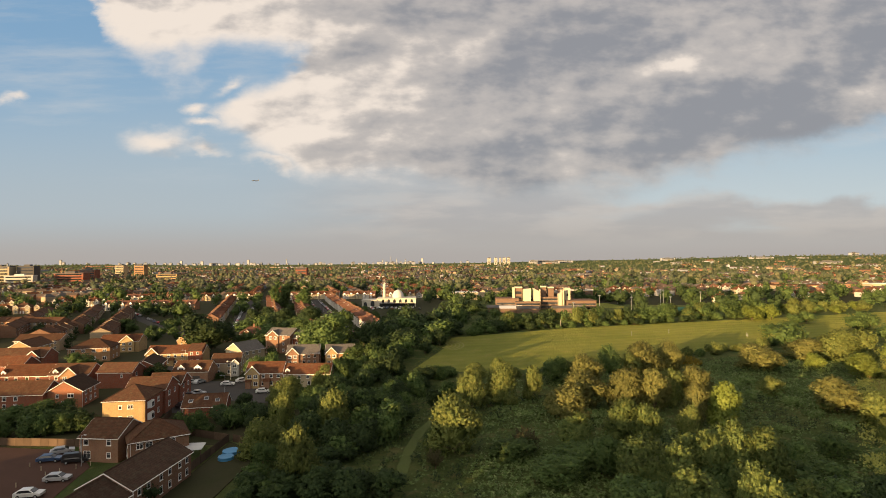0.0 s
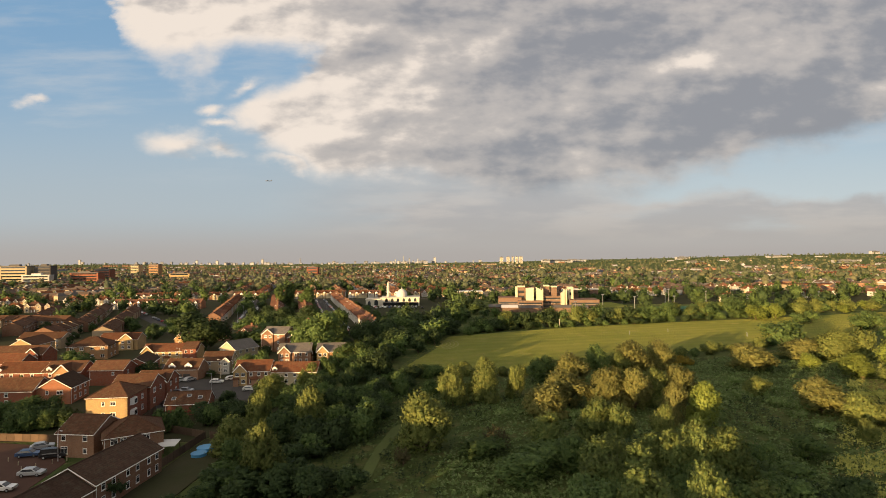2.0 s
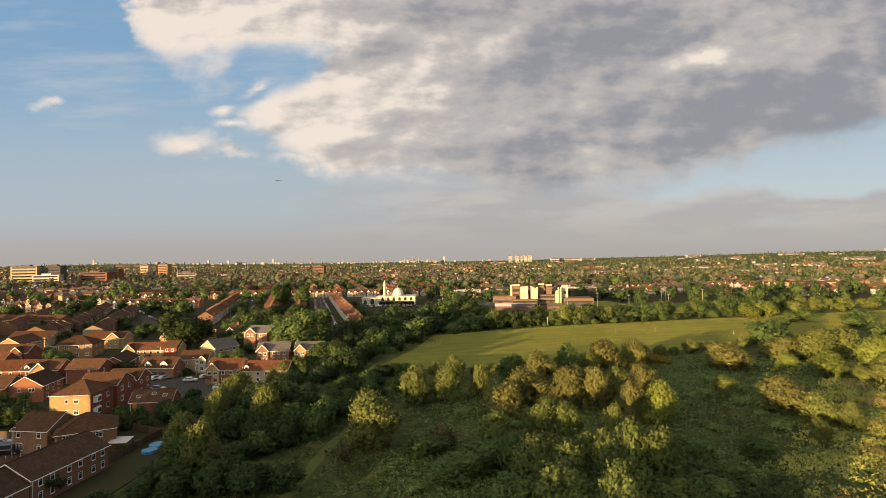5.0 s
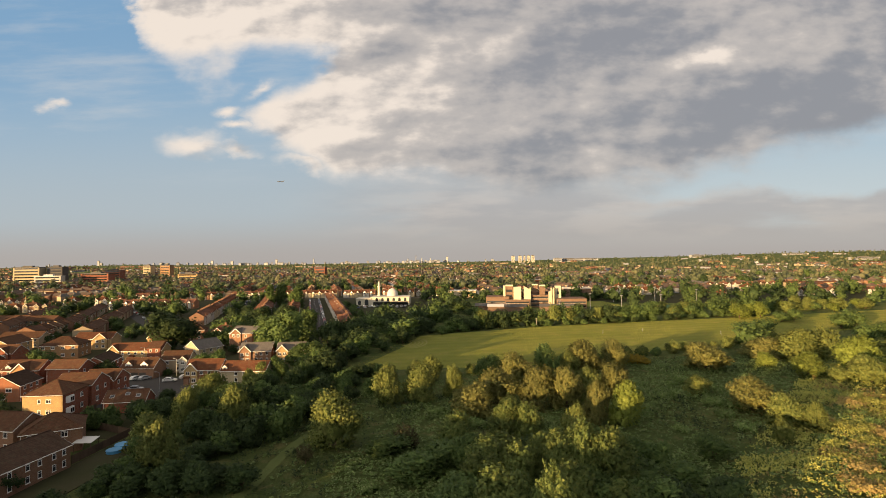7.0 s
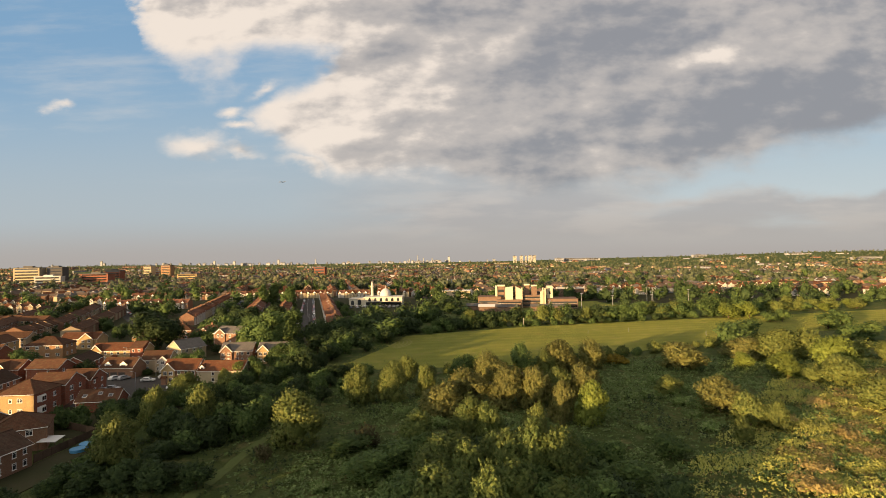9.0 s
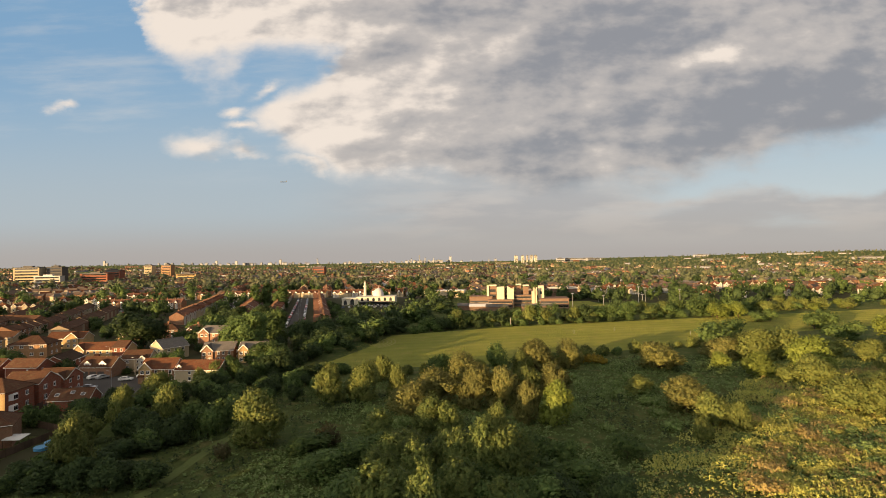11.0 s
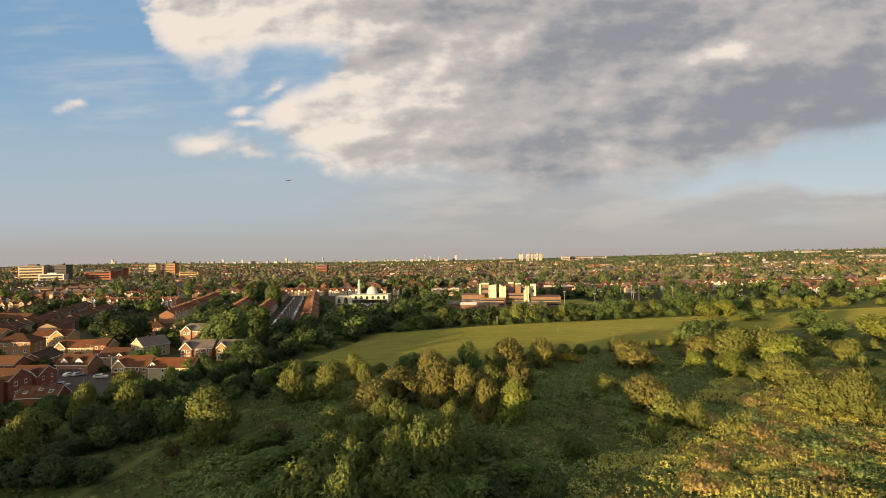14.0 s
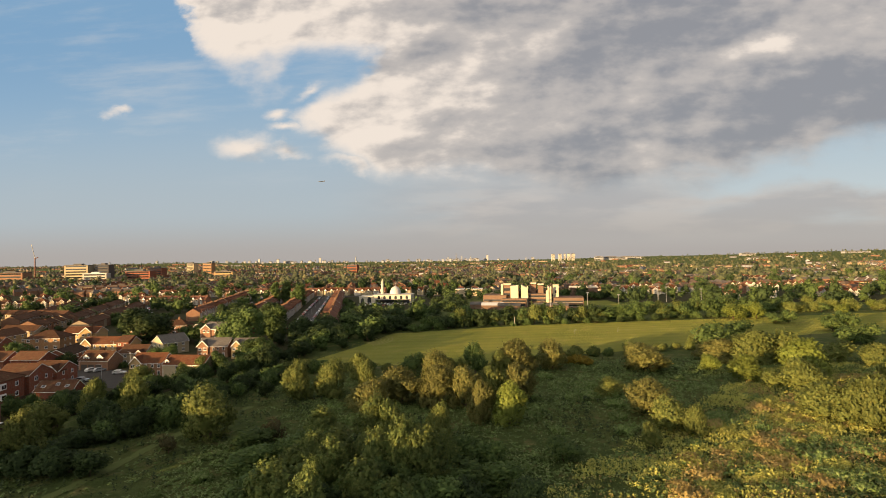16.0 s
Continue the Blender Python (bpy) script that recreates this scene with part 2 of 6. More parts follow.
def leaf_mat(name, a, b, c, glow=0.22):
    """Foliage: spray by spray and branch by branch between three greens, some light passing through."""
    k = Nodes(name, 0.7, 0.15)
    r = k.geo.outputs["Random Per Island"]
    sprays, boughs = k.noise(1.3, 2, 0.5, "World"), k.noise(0.28, 3, 0.5, "World")
    mixed = k.math("ADD", k.math("MULTIPLY", r, 0.35), k.math("MULTIPLY", k.ramp(sprays, (0.3, (0, 0, 0)), (0.7, (1, 1, 1))), 0.65))
    col = k.ramp(mixed, (0.0, a), (0.5, b), (1.0, c))
    col = k.vary(col, k.ramp(boughs, (0.25, (0, 0, 0)), (0.75, (1, 1, 1))), 0.22)
    col = k.vary(col, k.random(), 0.2)
    k.put(col, k.b.inputs["Base Color"])
    tr = k.node("ShaderNodeBsdfTranslucent", Color=col)
    mx = k.nt.nodes.new("ShaderNodeMixShader")
    mx.inputs[0].default_value = glow
    out = k.nt.nodes["Material Output"]
    k.nt.links.new(k.b.outputs[0], mx.inputs[1]), k.nt.links.new(tr.outputs[0], mx.inputs[2]), k.nt.links.new(mx.outputs[0], out.inputs[0])
    return k.mat


YELLOW_BRICK = brick_mat("yellow_stock_brick", (0.45, 0.32, 0.145), (0.36, 0.245, 0.105))
ORANGE_BRICK = brick_mat("orange_brick", (0.37, 0.20, 0.09), (0.29, 0.145, 0.065))
RED_BRICK = brick_mat("red_brick", (0.27, 0.075, 0.038), (0.20, 0.055, 0.03), (0.20, 0.12, 0.085))
BROWN_BRICK = brick_mat("brown_brick", (0.25, 0.125, 0.072), (0.18, 0.088, 0.054), (0.23, 0.16, 0.11))
TERRACOTTA_BRICK = brick_mat("terracotta_brick", (0.36, 0.13, 0.06), (0.28, 0.10, 0.05), (0.26, 0.15, 0.10))
CREAM_RENDER = plain_mat("cream_render", (0.41, 0.345, 0.23), 0.9, 0.2)
WHITE_RENDER = plain_mat("white_render", (0.46, 0.44, 0.40), 0.9, 0.2)
BUFF_RENDER = plain_mat("buff_render", (0.34, 0.27, 0.18), 0.9, 0.2)
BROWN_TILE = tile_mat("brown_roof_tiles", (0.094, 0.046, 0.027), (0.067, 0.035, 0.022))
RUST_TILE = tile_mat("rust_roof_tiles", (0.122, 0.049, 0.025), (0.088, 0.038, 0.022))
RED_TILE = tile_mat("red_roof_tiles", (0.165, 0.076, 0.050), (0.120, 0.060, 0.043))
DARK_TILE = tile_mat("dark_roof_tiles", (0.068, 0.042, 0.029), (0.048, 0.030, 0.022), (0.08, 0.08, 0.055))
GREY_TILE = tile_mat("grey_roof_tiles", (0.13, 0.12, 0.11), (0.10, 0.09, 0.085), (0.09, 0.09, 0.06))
WHITE_PAINT = plain_mat("white_paint", (0.80, 0.78, 0.74), 0.5, 0.4, 0, 2.0, 0.07)
DARK_PAINT = plain_mat("dark_paint", (0.05, 0.045, 0.04), 0.5, 0.4)
TIMBER = plain_mat("weathered_timber", (0.096, 0.066, 0.045), 0.9, 0.2, 0, 6.0, 0.3)
CONCRETE = plain_mat("concrete", (0.36, 0.34, 0.31), 0.9, 0.2, 0, 1.2, 0.2)
METAL = plain_mat("galvanised_metal", (0.42, 0.43, 0.44), 0.45, 0.5, 0.7)
FLAT_ROOF = plain_mat("roofing_felt", (0.11, 0.105, 0.10), 0.95, 0.2, 0, 0.4, 0.25)
CREAM_PANEL = plain_mat("cream_panel", (0.50, 0.45, 0.32), 0.7, 0.3, 0, 0.5, 0.1)
PALE_ROOF = plain_mat("pale_sheet_roof", (0.50, 0.50, 0.49), 0.6, 0.4, 0, 0.4, 0.12)
# distance haze is put into the HAZE_ wall colours: pale, dull, bluish
HAZE_WHITE = plain_mat("hazed_pale_wall_far_off", (0.33, 0.335, 0.345), 0.9, 0.1)
FAR_ROOF = plain_mat("muted_brown_roof_far_off", (0.105, 0.078, 0.062), 0.9, 0.1, 0, 0.2, 0.2)
HAZE_GREY = plain_mat("hazed_grey_wall_far_off", (0.25, 0.265, 0.29), 0.9, 0.1)
TYRE = plain_mat("tyre_rubber", (0.02, 0.02, 0.02), 0.9, 0.2)
BLUE_VINYL = plain_mat("blue_vinyl", (0.05, 0.22, 0.42), 0.5, 0.4)
BARK = plain_mat("bark", (0.10, 0.075, 0.05), 0.95, 0.1, 0, 5.0, 0.35)
TWIG = plain_mat("dry_twigs", (0.17, 0.12, 0.085), 0.95, 0.1, 0, 5.0, 0.3)


def glass_mat():
    k = Nodes("window_glass", 0.06, 0.8)
    return k.done(k.vary((0.035, 0.04, 0.045), k.random(), 0.6))


GLASS = glass_mat()

LEAF_DARK = leaf_mat("leaves_dark", (0.022, 0.040, 0.018), (0.043, 0.070, 0.026), (0.083, 0.115, 0.039))
LEAF_MID = leaf_mat("leaves_green", (0.042, 0.076, 0.025), (0.080, 0.127, 0.039), (0.144, 0.189, 0.054))
LEAF_OLIVE = leaf_mat("leaves_olive", (0.067, 0.092, 0.027), (0.125, 0.152, 0.041), (0.202, 0.213, 0.062))
LEAF_RUSSET = leaf_mat("leaves_russet", (0.070, 0.081, 0.025), (0.130, 0.134, 0.041), (0.198, 0.185, 0.061))
LEAF_WILLOW = leaf_mat("leaves_willow", (0.052, 0.082, 0.026), (0.098, 0.132, 0.037), (0.172, 0.192, 0.055))
LEAF_BRIGHT = leaf_mat("leaves_bright", (0.099, 0.130, 0.025), (0.143, 0.181, 0.036), (0.190, 0.224, 0.052))
LEAF_COPPER = leaf_mat("leaves_copper", (0.035, 0.014, 0.012), (0.055, 0.02, 0.016), (0.08, 0.03, 0.02))
LEAF_BLOOM = leaf_mat("leaves_in_bloom", (0.10, 0.10, 0.02), (0.22, 0.17, 0.025), (0.34, 0.24, 0.03))
LEAF_WEED = leaf_mat("weeds", (0.099, 0.162, 0.048), (0.159, 0.230, 0.072), (0.293, 0.341, 0.154), 0.3)
# docks and tall grass, both paled so that the sunlit meadow reads bright
LEAF_DOCK = leaf_mat("dock_and_dry_stems", (0.291, 0.241, 0.091), (0.372, 0.291, 0.113), (0.437, 0.335, 0.143), 0.32)
LEAF_STRAW = leaf_mat("tall_grass", (0.262, 0.283, 0.071), (0.358, 0.367, 0.095), (0.467, 0.459, 0.142), 0.32)
LEAF_DRY = leaf_mat("dry_leaves", (0.06, 0.058, 0.026), (0.085, 0.078, 0.034), (0.11, 0.095, 0.045))
# far leaves, lightened and greyed so that the colour carries the haze
FAR_DARK = leaf_mat("hazed_far_leaves_dark", (0.066, 0.084, 0.052), (0.088, 0.106, 0.062), (0.112, 0.126, 0.074))
FAR_MID = leaf_mat("hazed_far_leaves_green", (0.086, 0.104, 0.058), (0.112, 0.130, 0.068), (0.138, 0.150, 0.080))
FAR_OLIVE = leaf_mat("hazed_far_leaves_olive", (0.108, 0.114, 0.064), (0.134, 0.136, 0.074), (0.160, 0.154, 0.086))


def ground_mat():
    """Rough meadow grass near by, mixed soils, gardens and verges farther off."""
    k = Nodes("rough_grass", 0.95, 0.1)
    n1, n2, n3 = k.noise(0.035, 5, 0.6, "World"), k.noise(0.22, 6, 0.65, "World"), k.noise(2.2, 5, 0.7, "World")
    col = k.ramp(n1, (0.30, (0.064, 0.100, 0.029)), (0.5, (0.090, 0.124, 0.038)), (0.7, (0.135, 0.148, 0.050)))
    col = k.mix(k.ramp(n2, (0.52, (0, 0, 0)), (0.68, (1, 1, 1))), col, (0.165, 0.155, 0.062))
    col = k.vary(k.vary(col, n2, 0.3), n3, 0.35)
    return k.done(col, k.math("ADD", n3, k.math("MULTIPLY", n2, 2.0)), 1.0, 1.2)


def field_mat():
    k = Nodes("mown_grass", 0.95, 0.1)
    n1, n2, n3 = k.noise(0.018, 4, 0.6, "World"), k.noise(0.12, 5, 0.6, "World"), k.noise(1.5, 5, 0.7, "World")
    col = k.ramp(n1, (0.3, (0.19, 0.215, 0.042)), (0.7, (0.275, 0.275, 0.062)))
    col = k.mix(k.ramp(n2, (0.55, (0, 0, 0)), (0.75, (0.7, 0.7, 0.7))), col, (0.31, 0.26, 0.08))
    sep = k.node("ShaderNodeSeparateXYZ", Vector=k.geo.outputs["Position"])
    stripes = k.math("SINE", k.math("ADD", k.math("MULTIPLY", sep.outputs[1], 0.75), k.math("MULTIPLY", sep.outputs[0], -0.22)))
    col = k.vary(col, k.math("ADD", k.math("MULTIPLY", stripes, 0.5), 0.5), 0.05)
    col = k.vary(k.vary(col, n2, 0.16), n3, 0.2)
    return k.done(col, n3, 1.0, 1.0)


def paved_mat(name, a, b, scale=0.3):
    k = Nodes(name, 0.95, 0.06)
    col = k.mix(k.noise(scale, 5, 0.6, "World"), a, b)
    col = k.vary(col, k.noise(3.0, 5, 0.7, "World"), 0.25)
    return k.done(col, k.noise(9.0, 4, 0.7, "World"), 0.3, 0.02)


GROUND, MOWN = ground_mat(), field_mat()
ASPHALT = paved_mat("asphalt", (0.055, 0.052, 0.05), (0.085, 0.08, 0.075))
RED_PAVE = paved_mat("red_block_paving", (0.093, 0.053, 0.040), (0.065, 0.040, 0.032))
PATH_EARTH = paved_mat("worn_path", (0.098, 0.118, 0.042), (0.074, 0.098, 0.033), 0.5)
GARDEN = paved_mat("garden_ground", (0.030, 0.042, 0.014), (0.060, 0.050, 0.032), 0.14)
PAVING = paved_mat("pavement_slabs", (0.19, 0.17, 0.15), (0.25, 0.23, 0.20))
COURT_GREEN = paved_mat("green_court", (0.05, 0.14, 0.09), (0.06, 0.17, 0.11))
LINE_WHITE = paved_mat("faded_line_marking", (0.32, 0.31, 0.12), (0.26, 0.26, 0.08))


# ---------- mesh building ----------


class Build:
    """Collects boxes, prisms and faces into one mesh."""

    def __init__(self):
        self.v, self.f, self.mi = [], [], []

    def poly(self, pts, slot=0):
        n = len(self.v)
        self.v += [tuple(p) for p in pts]
        self.f.append(tuple(range(n, n + len(pts))))
        self.mi.append(slot)
        return self

    def solid(self, bottom, top, slot=0):
        """Two rings of equal length, joined to a closed body."""
        n, k = len(self.v), len(bottom)
        self.v += [tuple(p) for p in bottom] + [tuple(p) for p in top]
        self.f.append(tuple(range(n + k - 1, n - 1, -1)))
        self.f.append(tuple(range(n + k, n + 2 * k)))
        self.f += [(n + i, n + (i + 1) % k, n + k + (i + 1) % k, n + k + i) for i in range(k)]
        self.mi += [slot] * (k + 2)
        return self

    def box(self, x0, y0, z0, x1, y1, z1, slot=0):
        ring = ((x0, y0), (x1, y0), (x1, y1), (x0, y1))
        return self.solid([(x, y, z0) for x, y in ring], [(x, y, z1) for x, y in ring], slot)

    def along_x(self, profile, x0, x1, slot=0):
        """A (y, z) profile drawn along x."""
        return self.solid([(x0, y, z) for y, z in profile], [(x1, y, z) for y, z in profile], slot)

    def along_y(self, profile, y0, y1, slot=0):
        return self.solid([(x, y1, z) for x, z in profile], [(x, y0, z) for x, z in profile], slot)

    def beam(self, p, q, w, h, slot=0):
        p, q = Vector(p), Vector(q)
        d = (q - p).normalized()
        s = d.cross(Vector((0, 0, 1)))
        s = Vector((1, 0, 0)) if s.length < 1e-3 else s.normalized()
        t = s.cross(d).normalized()
        c = [(-w / 2, -h / 2), (w / 2, -h / 2), (w / 2, h / 2), (-w / 2, h / 2)]
        return self.solid([p + s * a + t * b for a, b in c], [q + s * a + t * b for a, b in c], slot)

    def tube(self, p, q, r0, r1, n=8, slot=0):
        p, q = Vector(p), Vector(q)
        d = (q - p).normalized()
        s = d.orthogonal().normalized()
        t = d.cross(s)
        ring = [(math.cos(i * math.tau / n), math.sin(i * math.tau / n)) for i in range(n)]
        return self.solid([p + (s * a + t * b) * r0 for a, b in ring], [q + (s * a + t * b) * r1 for a, b in ring], slot)

    def mesh(self, name, mats):
        me = bpy.data.meshes.new(name)
        me.from_pydata(self.v, [], self.f)
        for m_ in mats:
            me.materials.append(m_)
        if any(self.mi):
            me.polygons.foreach_set("material_index", self.mi)
        bm = bmesh.new()
        bm.from_mesh(me)
        bmesh.ops.recalc_face_normals(bm, faces=bm.faces)
        bm.to_mesh(me)
        bm.free()
        return me


def part(name, b, material, parent=None, label=""):
    """Links what was built as one mesh object under a thing or a part."""
    mats = material if isinstance(material, (list, tuple)) else [material]
    ob = new(name, b.mesh(name, mats) if isinstance(b, Build) else b)
    if parent is not None:
        ob.parent = parent
    return tagged(ob, label)


def thing(name, label, category, x=0, y=0, z=0, rot=0, group="", kind=""):
    ob = new(name)
    ob.empty_display_size = 0.5
    ob.matrix_basis = pose(x, y, z, 0, 0, rot)
    return tagged(ob, label, category, group, kind)


# ---------- windows, shared by size ----------
WINDOW_MESHES = {}


def window(parent, x, y, z, w, h, face="front", name="window", simple=False):
    """A white window with a mullion, a sill and glass. x, y: place on the wall; z: its foot. face: which way it looks."""
    key = (round(w, 2), round(h, 2), simple)
    if key not in WINDOW_MESHES:
        fr, t = Build(), 0.09
        n = max(1, round(w / 0.75))
        if simple:
            # a solid white frame with its panes set on it
            fr.box(-w / 2, -0.05, 0, w / 2, 0.04, h)
            for i in range(n):
                c = -w / 2 + t + i * (w - t) / n
                fr.box(c, -0.056, t, c + (w - t) / n - t, -0.045, h - t, 1)
            WINDOW_MESHES[key] = fr.mesh("window", [WHITE_PAINT, GLASS]), None
            ob = part(name, WINDOW_MESHES[key][0], None, parent)
            ob.matrix_basis = pose(x, y, z, 0, 0, {"front": 0, "right": 90, "back": 180, "left": -90}[face])
            return ob
        fr.box(-w / 2, -0.05, 0, w / 2, 0.04, t).box(-w / 2, -0.05, h - t, w / 2, 0.04, h)
        fr.box(-w / 2, -0.05, t, -w / 2 + t, 0.04, h - t).box(w / 2 - t, -0.05, t, w / 2, 0.04, h - t)
        for i in range(1, n):
            c = -w / 2 + i * w / n
            fr.box(c - 0.035, -0.045, t, c + 0.035, 0.03, h - t)
        fr.box(-w / 2 + t, -0.045, h * 0.68, w / 2 - t, 0.03, h * 0.68 + 0.05)
        fr.box(-w / 2 - 0.06, -0.13, -0.06, w / 2 + 0.06, 0.02, 0.0)
        pn = Build().box(-w / 2 + t, -0.02, t, w / 2 - t, 0.01, h - t)
        WINDOW_MESHES[key] = fr.mesh("window", [WHITE_PAINT]), pn.mesh("pane", [GLASS])
    fr, pn = WINDOW_MESHES[key]
    ob = part(name, fr, None, parent)
    ob.matrix_basis = pose(x, y, z, 0, 0, {"front": 0, "right": 90, "back": 180, "left": -90}[face])
    if pn:
        part("pane", pn, None, ob)
    return ob


# ---------- houses ----------


def verge(parent, pts, w=0.16, mat=None, name="barge_board"):
    b = Build()
    for p, q in zip(pts, pts[1:]):
        b.beam(p, q, 0.06, w)
    return part(name, b, mat or WHITE_PAINT, parent, "white-painted barge board" if mat is None else "")


def house(label, cx, cy, rot, L, D, eave, rise, wall, roof, hip=False, front=(), right=(), left=(), back=(), gables=(), dormers=(), porches=(), doors=(), chimneys=(), skylights=(), garages=(), category="house", group="houses of the estate", white_verge=True, upper=None, plain_windows=False):
    """A pitched house: ridge along its own x, front towards its own -y.
    front, back: windows (x, foot, w, h); left, right: (y, foot, w, h). gables: (x, width, proud, rise, wall). dormers: (x, w). porches: (x, w). chimneys: x."""
    o = thing("house", label, category, cx, cy, 0, rot, group)
    hx, hy, t, over = L / 2, D / 2, 0.16, 0.35
    slope = rise / hy
    w = Build()
    if hip:
        w.box(-hx, -hy, -0.3, hx, hy, eave)
    else:
        w.along_x([(-hy, -0.3), (hy, -0.3), (hy, eave), (0, eave + rise), (-hy, eave)], -hx, hx)
    part("wall", w, wall, o)
    drop = over * slope
    if hip:
        e = hy + over
        run = min(hx - 0.3, hy)
        a = [(-hx - over, -e), (hx + over, -e), (hx + over, e), (-hx - over, e)]
        r = Build()
        z0, z1 = eave - drop + 0.05, eave + rise
        p, q = (-hx + run, 0, z1), (hx - run, 0, z1)
        c = [(x, y, z0) for x, y in a]
        n = len(r.v)
        r.v += [(x, y, z0 - 0.14) for x, y in a] + c + [p, q]
        r.f += [(n + 3, n + 2, n + 1, n), (n, n + 1, n + 5, n + 4), (n + 1, n + 2, n + 6, n + 5), (n + 2, n + 3, n + 7, n + 6), (n + 3, n, n + 4, n + 7),
                (n + 4, n + 5, n + 9, n + 8), (n + 6, n + 7, n + 8, n + 9), (n + 5, n + 6, n + 9), (n + 7, n + 4, n + 8)]
        r.mi += [0] * 9
        rf = part("roof", r, roof, o)
        cap = Build()
        for s, d in ((c[0], p), (c[3], p), (c[1], q), (c[2], q), (p, q)):
            cap.beam(s, d, 0.26, 0.14)
        part("ridge_tiles", cap, roof, rf)
    else:
        prof = [(-hy - over, eave - drop), (0, eave + rise), (hy + over, eave - drop), (hy + over, eave - drop + t), (0, eave + rise + t * 1.15), (-hy - over, eave - drop + t)]
        rf = part("roof", Build().along_x(prof, -hx - 0.18, hx + 0.18), roof, o)
        part("ridge_tiles", Build().along_x([(-0.16, eave + rise + t * 0.9), (0.16, eave + rise + t * 0.9), (0.07, eave + rise + t + 0.13), (-0.07, eave + rise + t + 0.13)], -hx - 0.16, hx + 0.16), roof, rf)
        if white_verge:
            for x in (-hx - 0.2, hx + 0.2):
                verge(o, [(x, -hy - over, eave - drop + 0.05), (x, 0, eave + rise + 0.05), (x, hy + over, eave - drop + 0.05)])
    zg = eave - drop + 0.03
    part("gutter", Build().box(-hx - 0.2, -hy - over - 0.11, zg, hx + 0.2, -hy - over + 0.01, zg + 0.11).box(-hx + 0.25, -hy - 0.09, 0, -hx + 0.33, -hy - 0.01, zg), WHITE_PAINT if white_verge else DARK_PAINT, o)
    if upper:
        part("upper_cladding", Build().box(-hx - 0.03, -hy - 0.04, 2.55, hx + 0.03, -hy - 0.004, eave - 0.02), upper, o)
    for x, z, ww, hh in front:
        window(o, x, -hy, z, ww, hh, "front")
    for x, z, ww, hh in back:
        window(o, x, hy, z, ww, hh, "back")
    for y, z, ww, hh in right:
        window(o, hx, y, z, ww, hh, "right")
    for y, z, ww, hh in left:
        window(o, -hx, y, z, ww, hh, "left")
    for x, ww, pr, gr, gm in gables:
        y0, h2 = -hy - pr, ww / 2
        back_y = -hy + gr / slope + 0.2
        part("gable_wall", Build().along_y([(x - h2, -0.3), (x + h2, -0.3), (x + h2, eave), (x, eave + gr), (x - h2, eave)], y0, -hy + 0.1), gm or wall, o)
        gs = gr / h2
        gd = 0.25 * gs
        gp = [(x - h2 - 0.25, eave - gd), (x, eave + gr), (x + h2 + 0.25, eave - gd), (x + h2 + 0.25, eave - gd + t), (x, eave + gr + t), (x - h2 - 0.25, eave - gd + t)]
        part("gable_roof", Build().along_y(gp, y0 - 0.3, back_y), roof, o)
        verge(o, [(x - h2 - 0.28, y0 - 0.33, eave - gd + 0.04), (x, y0 - 0.33, eave + gr + 0.06), (x + h2 + 0.28, y0 - 0.33, eave - gd + 0.04)], 0.24)
        for k in ((0.0,) if ww < 4 else (-ww * 0.22, ww * 0.22)):
            window(o, x + k, y0, eave - 1.55, 1.25, 1.15, simple=plain_windows)
            window(o, x + k, y0, 0.85, 1.25, 1.25, simple=plain_windows)
    for x, ww in dormers:
        z0, dy = eave + 0.15, -hy + 0.55
        d = part("dormer", Build().along_y([(x - ww / 2, z0 - 0.5), (x + ww / 2, z0 - 0.5), (x + ww / 2, z0 + 1.0), (x, z0 + 1.0 + ww * 0.42), (x - ww / 2, z0 + 1.0)], dy, dy + 2.2), WHITE_PAINT, o, "white boarded dormer")
        h2, zz = ww / 2 + 0.15, z0 + 1.0
        part("dormer_roof", Build().along_y([(x - h2, zz - 0.1), (x, zz + ww * 0.42 + 0.03), (x + h2, zz - 0.1), (x + h2, zz + 0.0), (x, zz + ww * 0.42 + 0.15), (x - h2, zz + 0.0)], dy - 0.2, dy + 2.9), roof, d)
        window(d, x, dy, z0 - 0.05, ww * 0.66, 1.0)
    for x, ww in porches:
        y0 = -hy - 1.1
        p = part("porch", Build().solid([(x - ww / 2, y0, -0.2), (x + ww / 2, y0, -0.2), (x + ww / 2, -hy, -0.2), (x - ww / 2, -hy, -0.2)], [(x - ww / 2, y0, 2.2), (x + ww / 2, y0, 2.2), (x + ww / 2, -hy, 2.2), (x - ww / 2, -hy, 2.2)]), wall, o)
        part("porch_roof", Build().solid([(x - ww / 2 - 0.2, y0 - 0.2, 2.2), (x + ww / 2 + 0.2, y0 - 0.2, 2.2), (x + ww / 2 + 0.2, -hy, 2.2), (x - ww / 2 - 0.2, -hy, 2.2)],
                                         [(x - ww / 2 - 0.2, y0 - 0.2, 2.32), (x + ww / 2 + 0.2, y0 - 0.2, 2.32), (x + ww / 2 + 0.2, -hy, 2.95), (x - ww / 2 - 0.2, -hy, 2.95)]), roof, p)
    for x in doors:
        part("door", Build().box(x - 0.45, -hy - 0.05, 0, x + 0.45, -hy + 0.02, 2.05), DARK_PAINT if int(abs(x) * 10) % 2 else WHITE_PAINT, o)
    for x in garages:
        part("garage_door", Build().box(x - 1.15, -hy - 0.05, 0, x + 1.15, -hy + 0.02, 2.1), DARK_PAINT, o, "dark garage doorway")
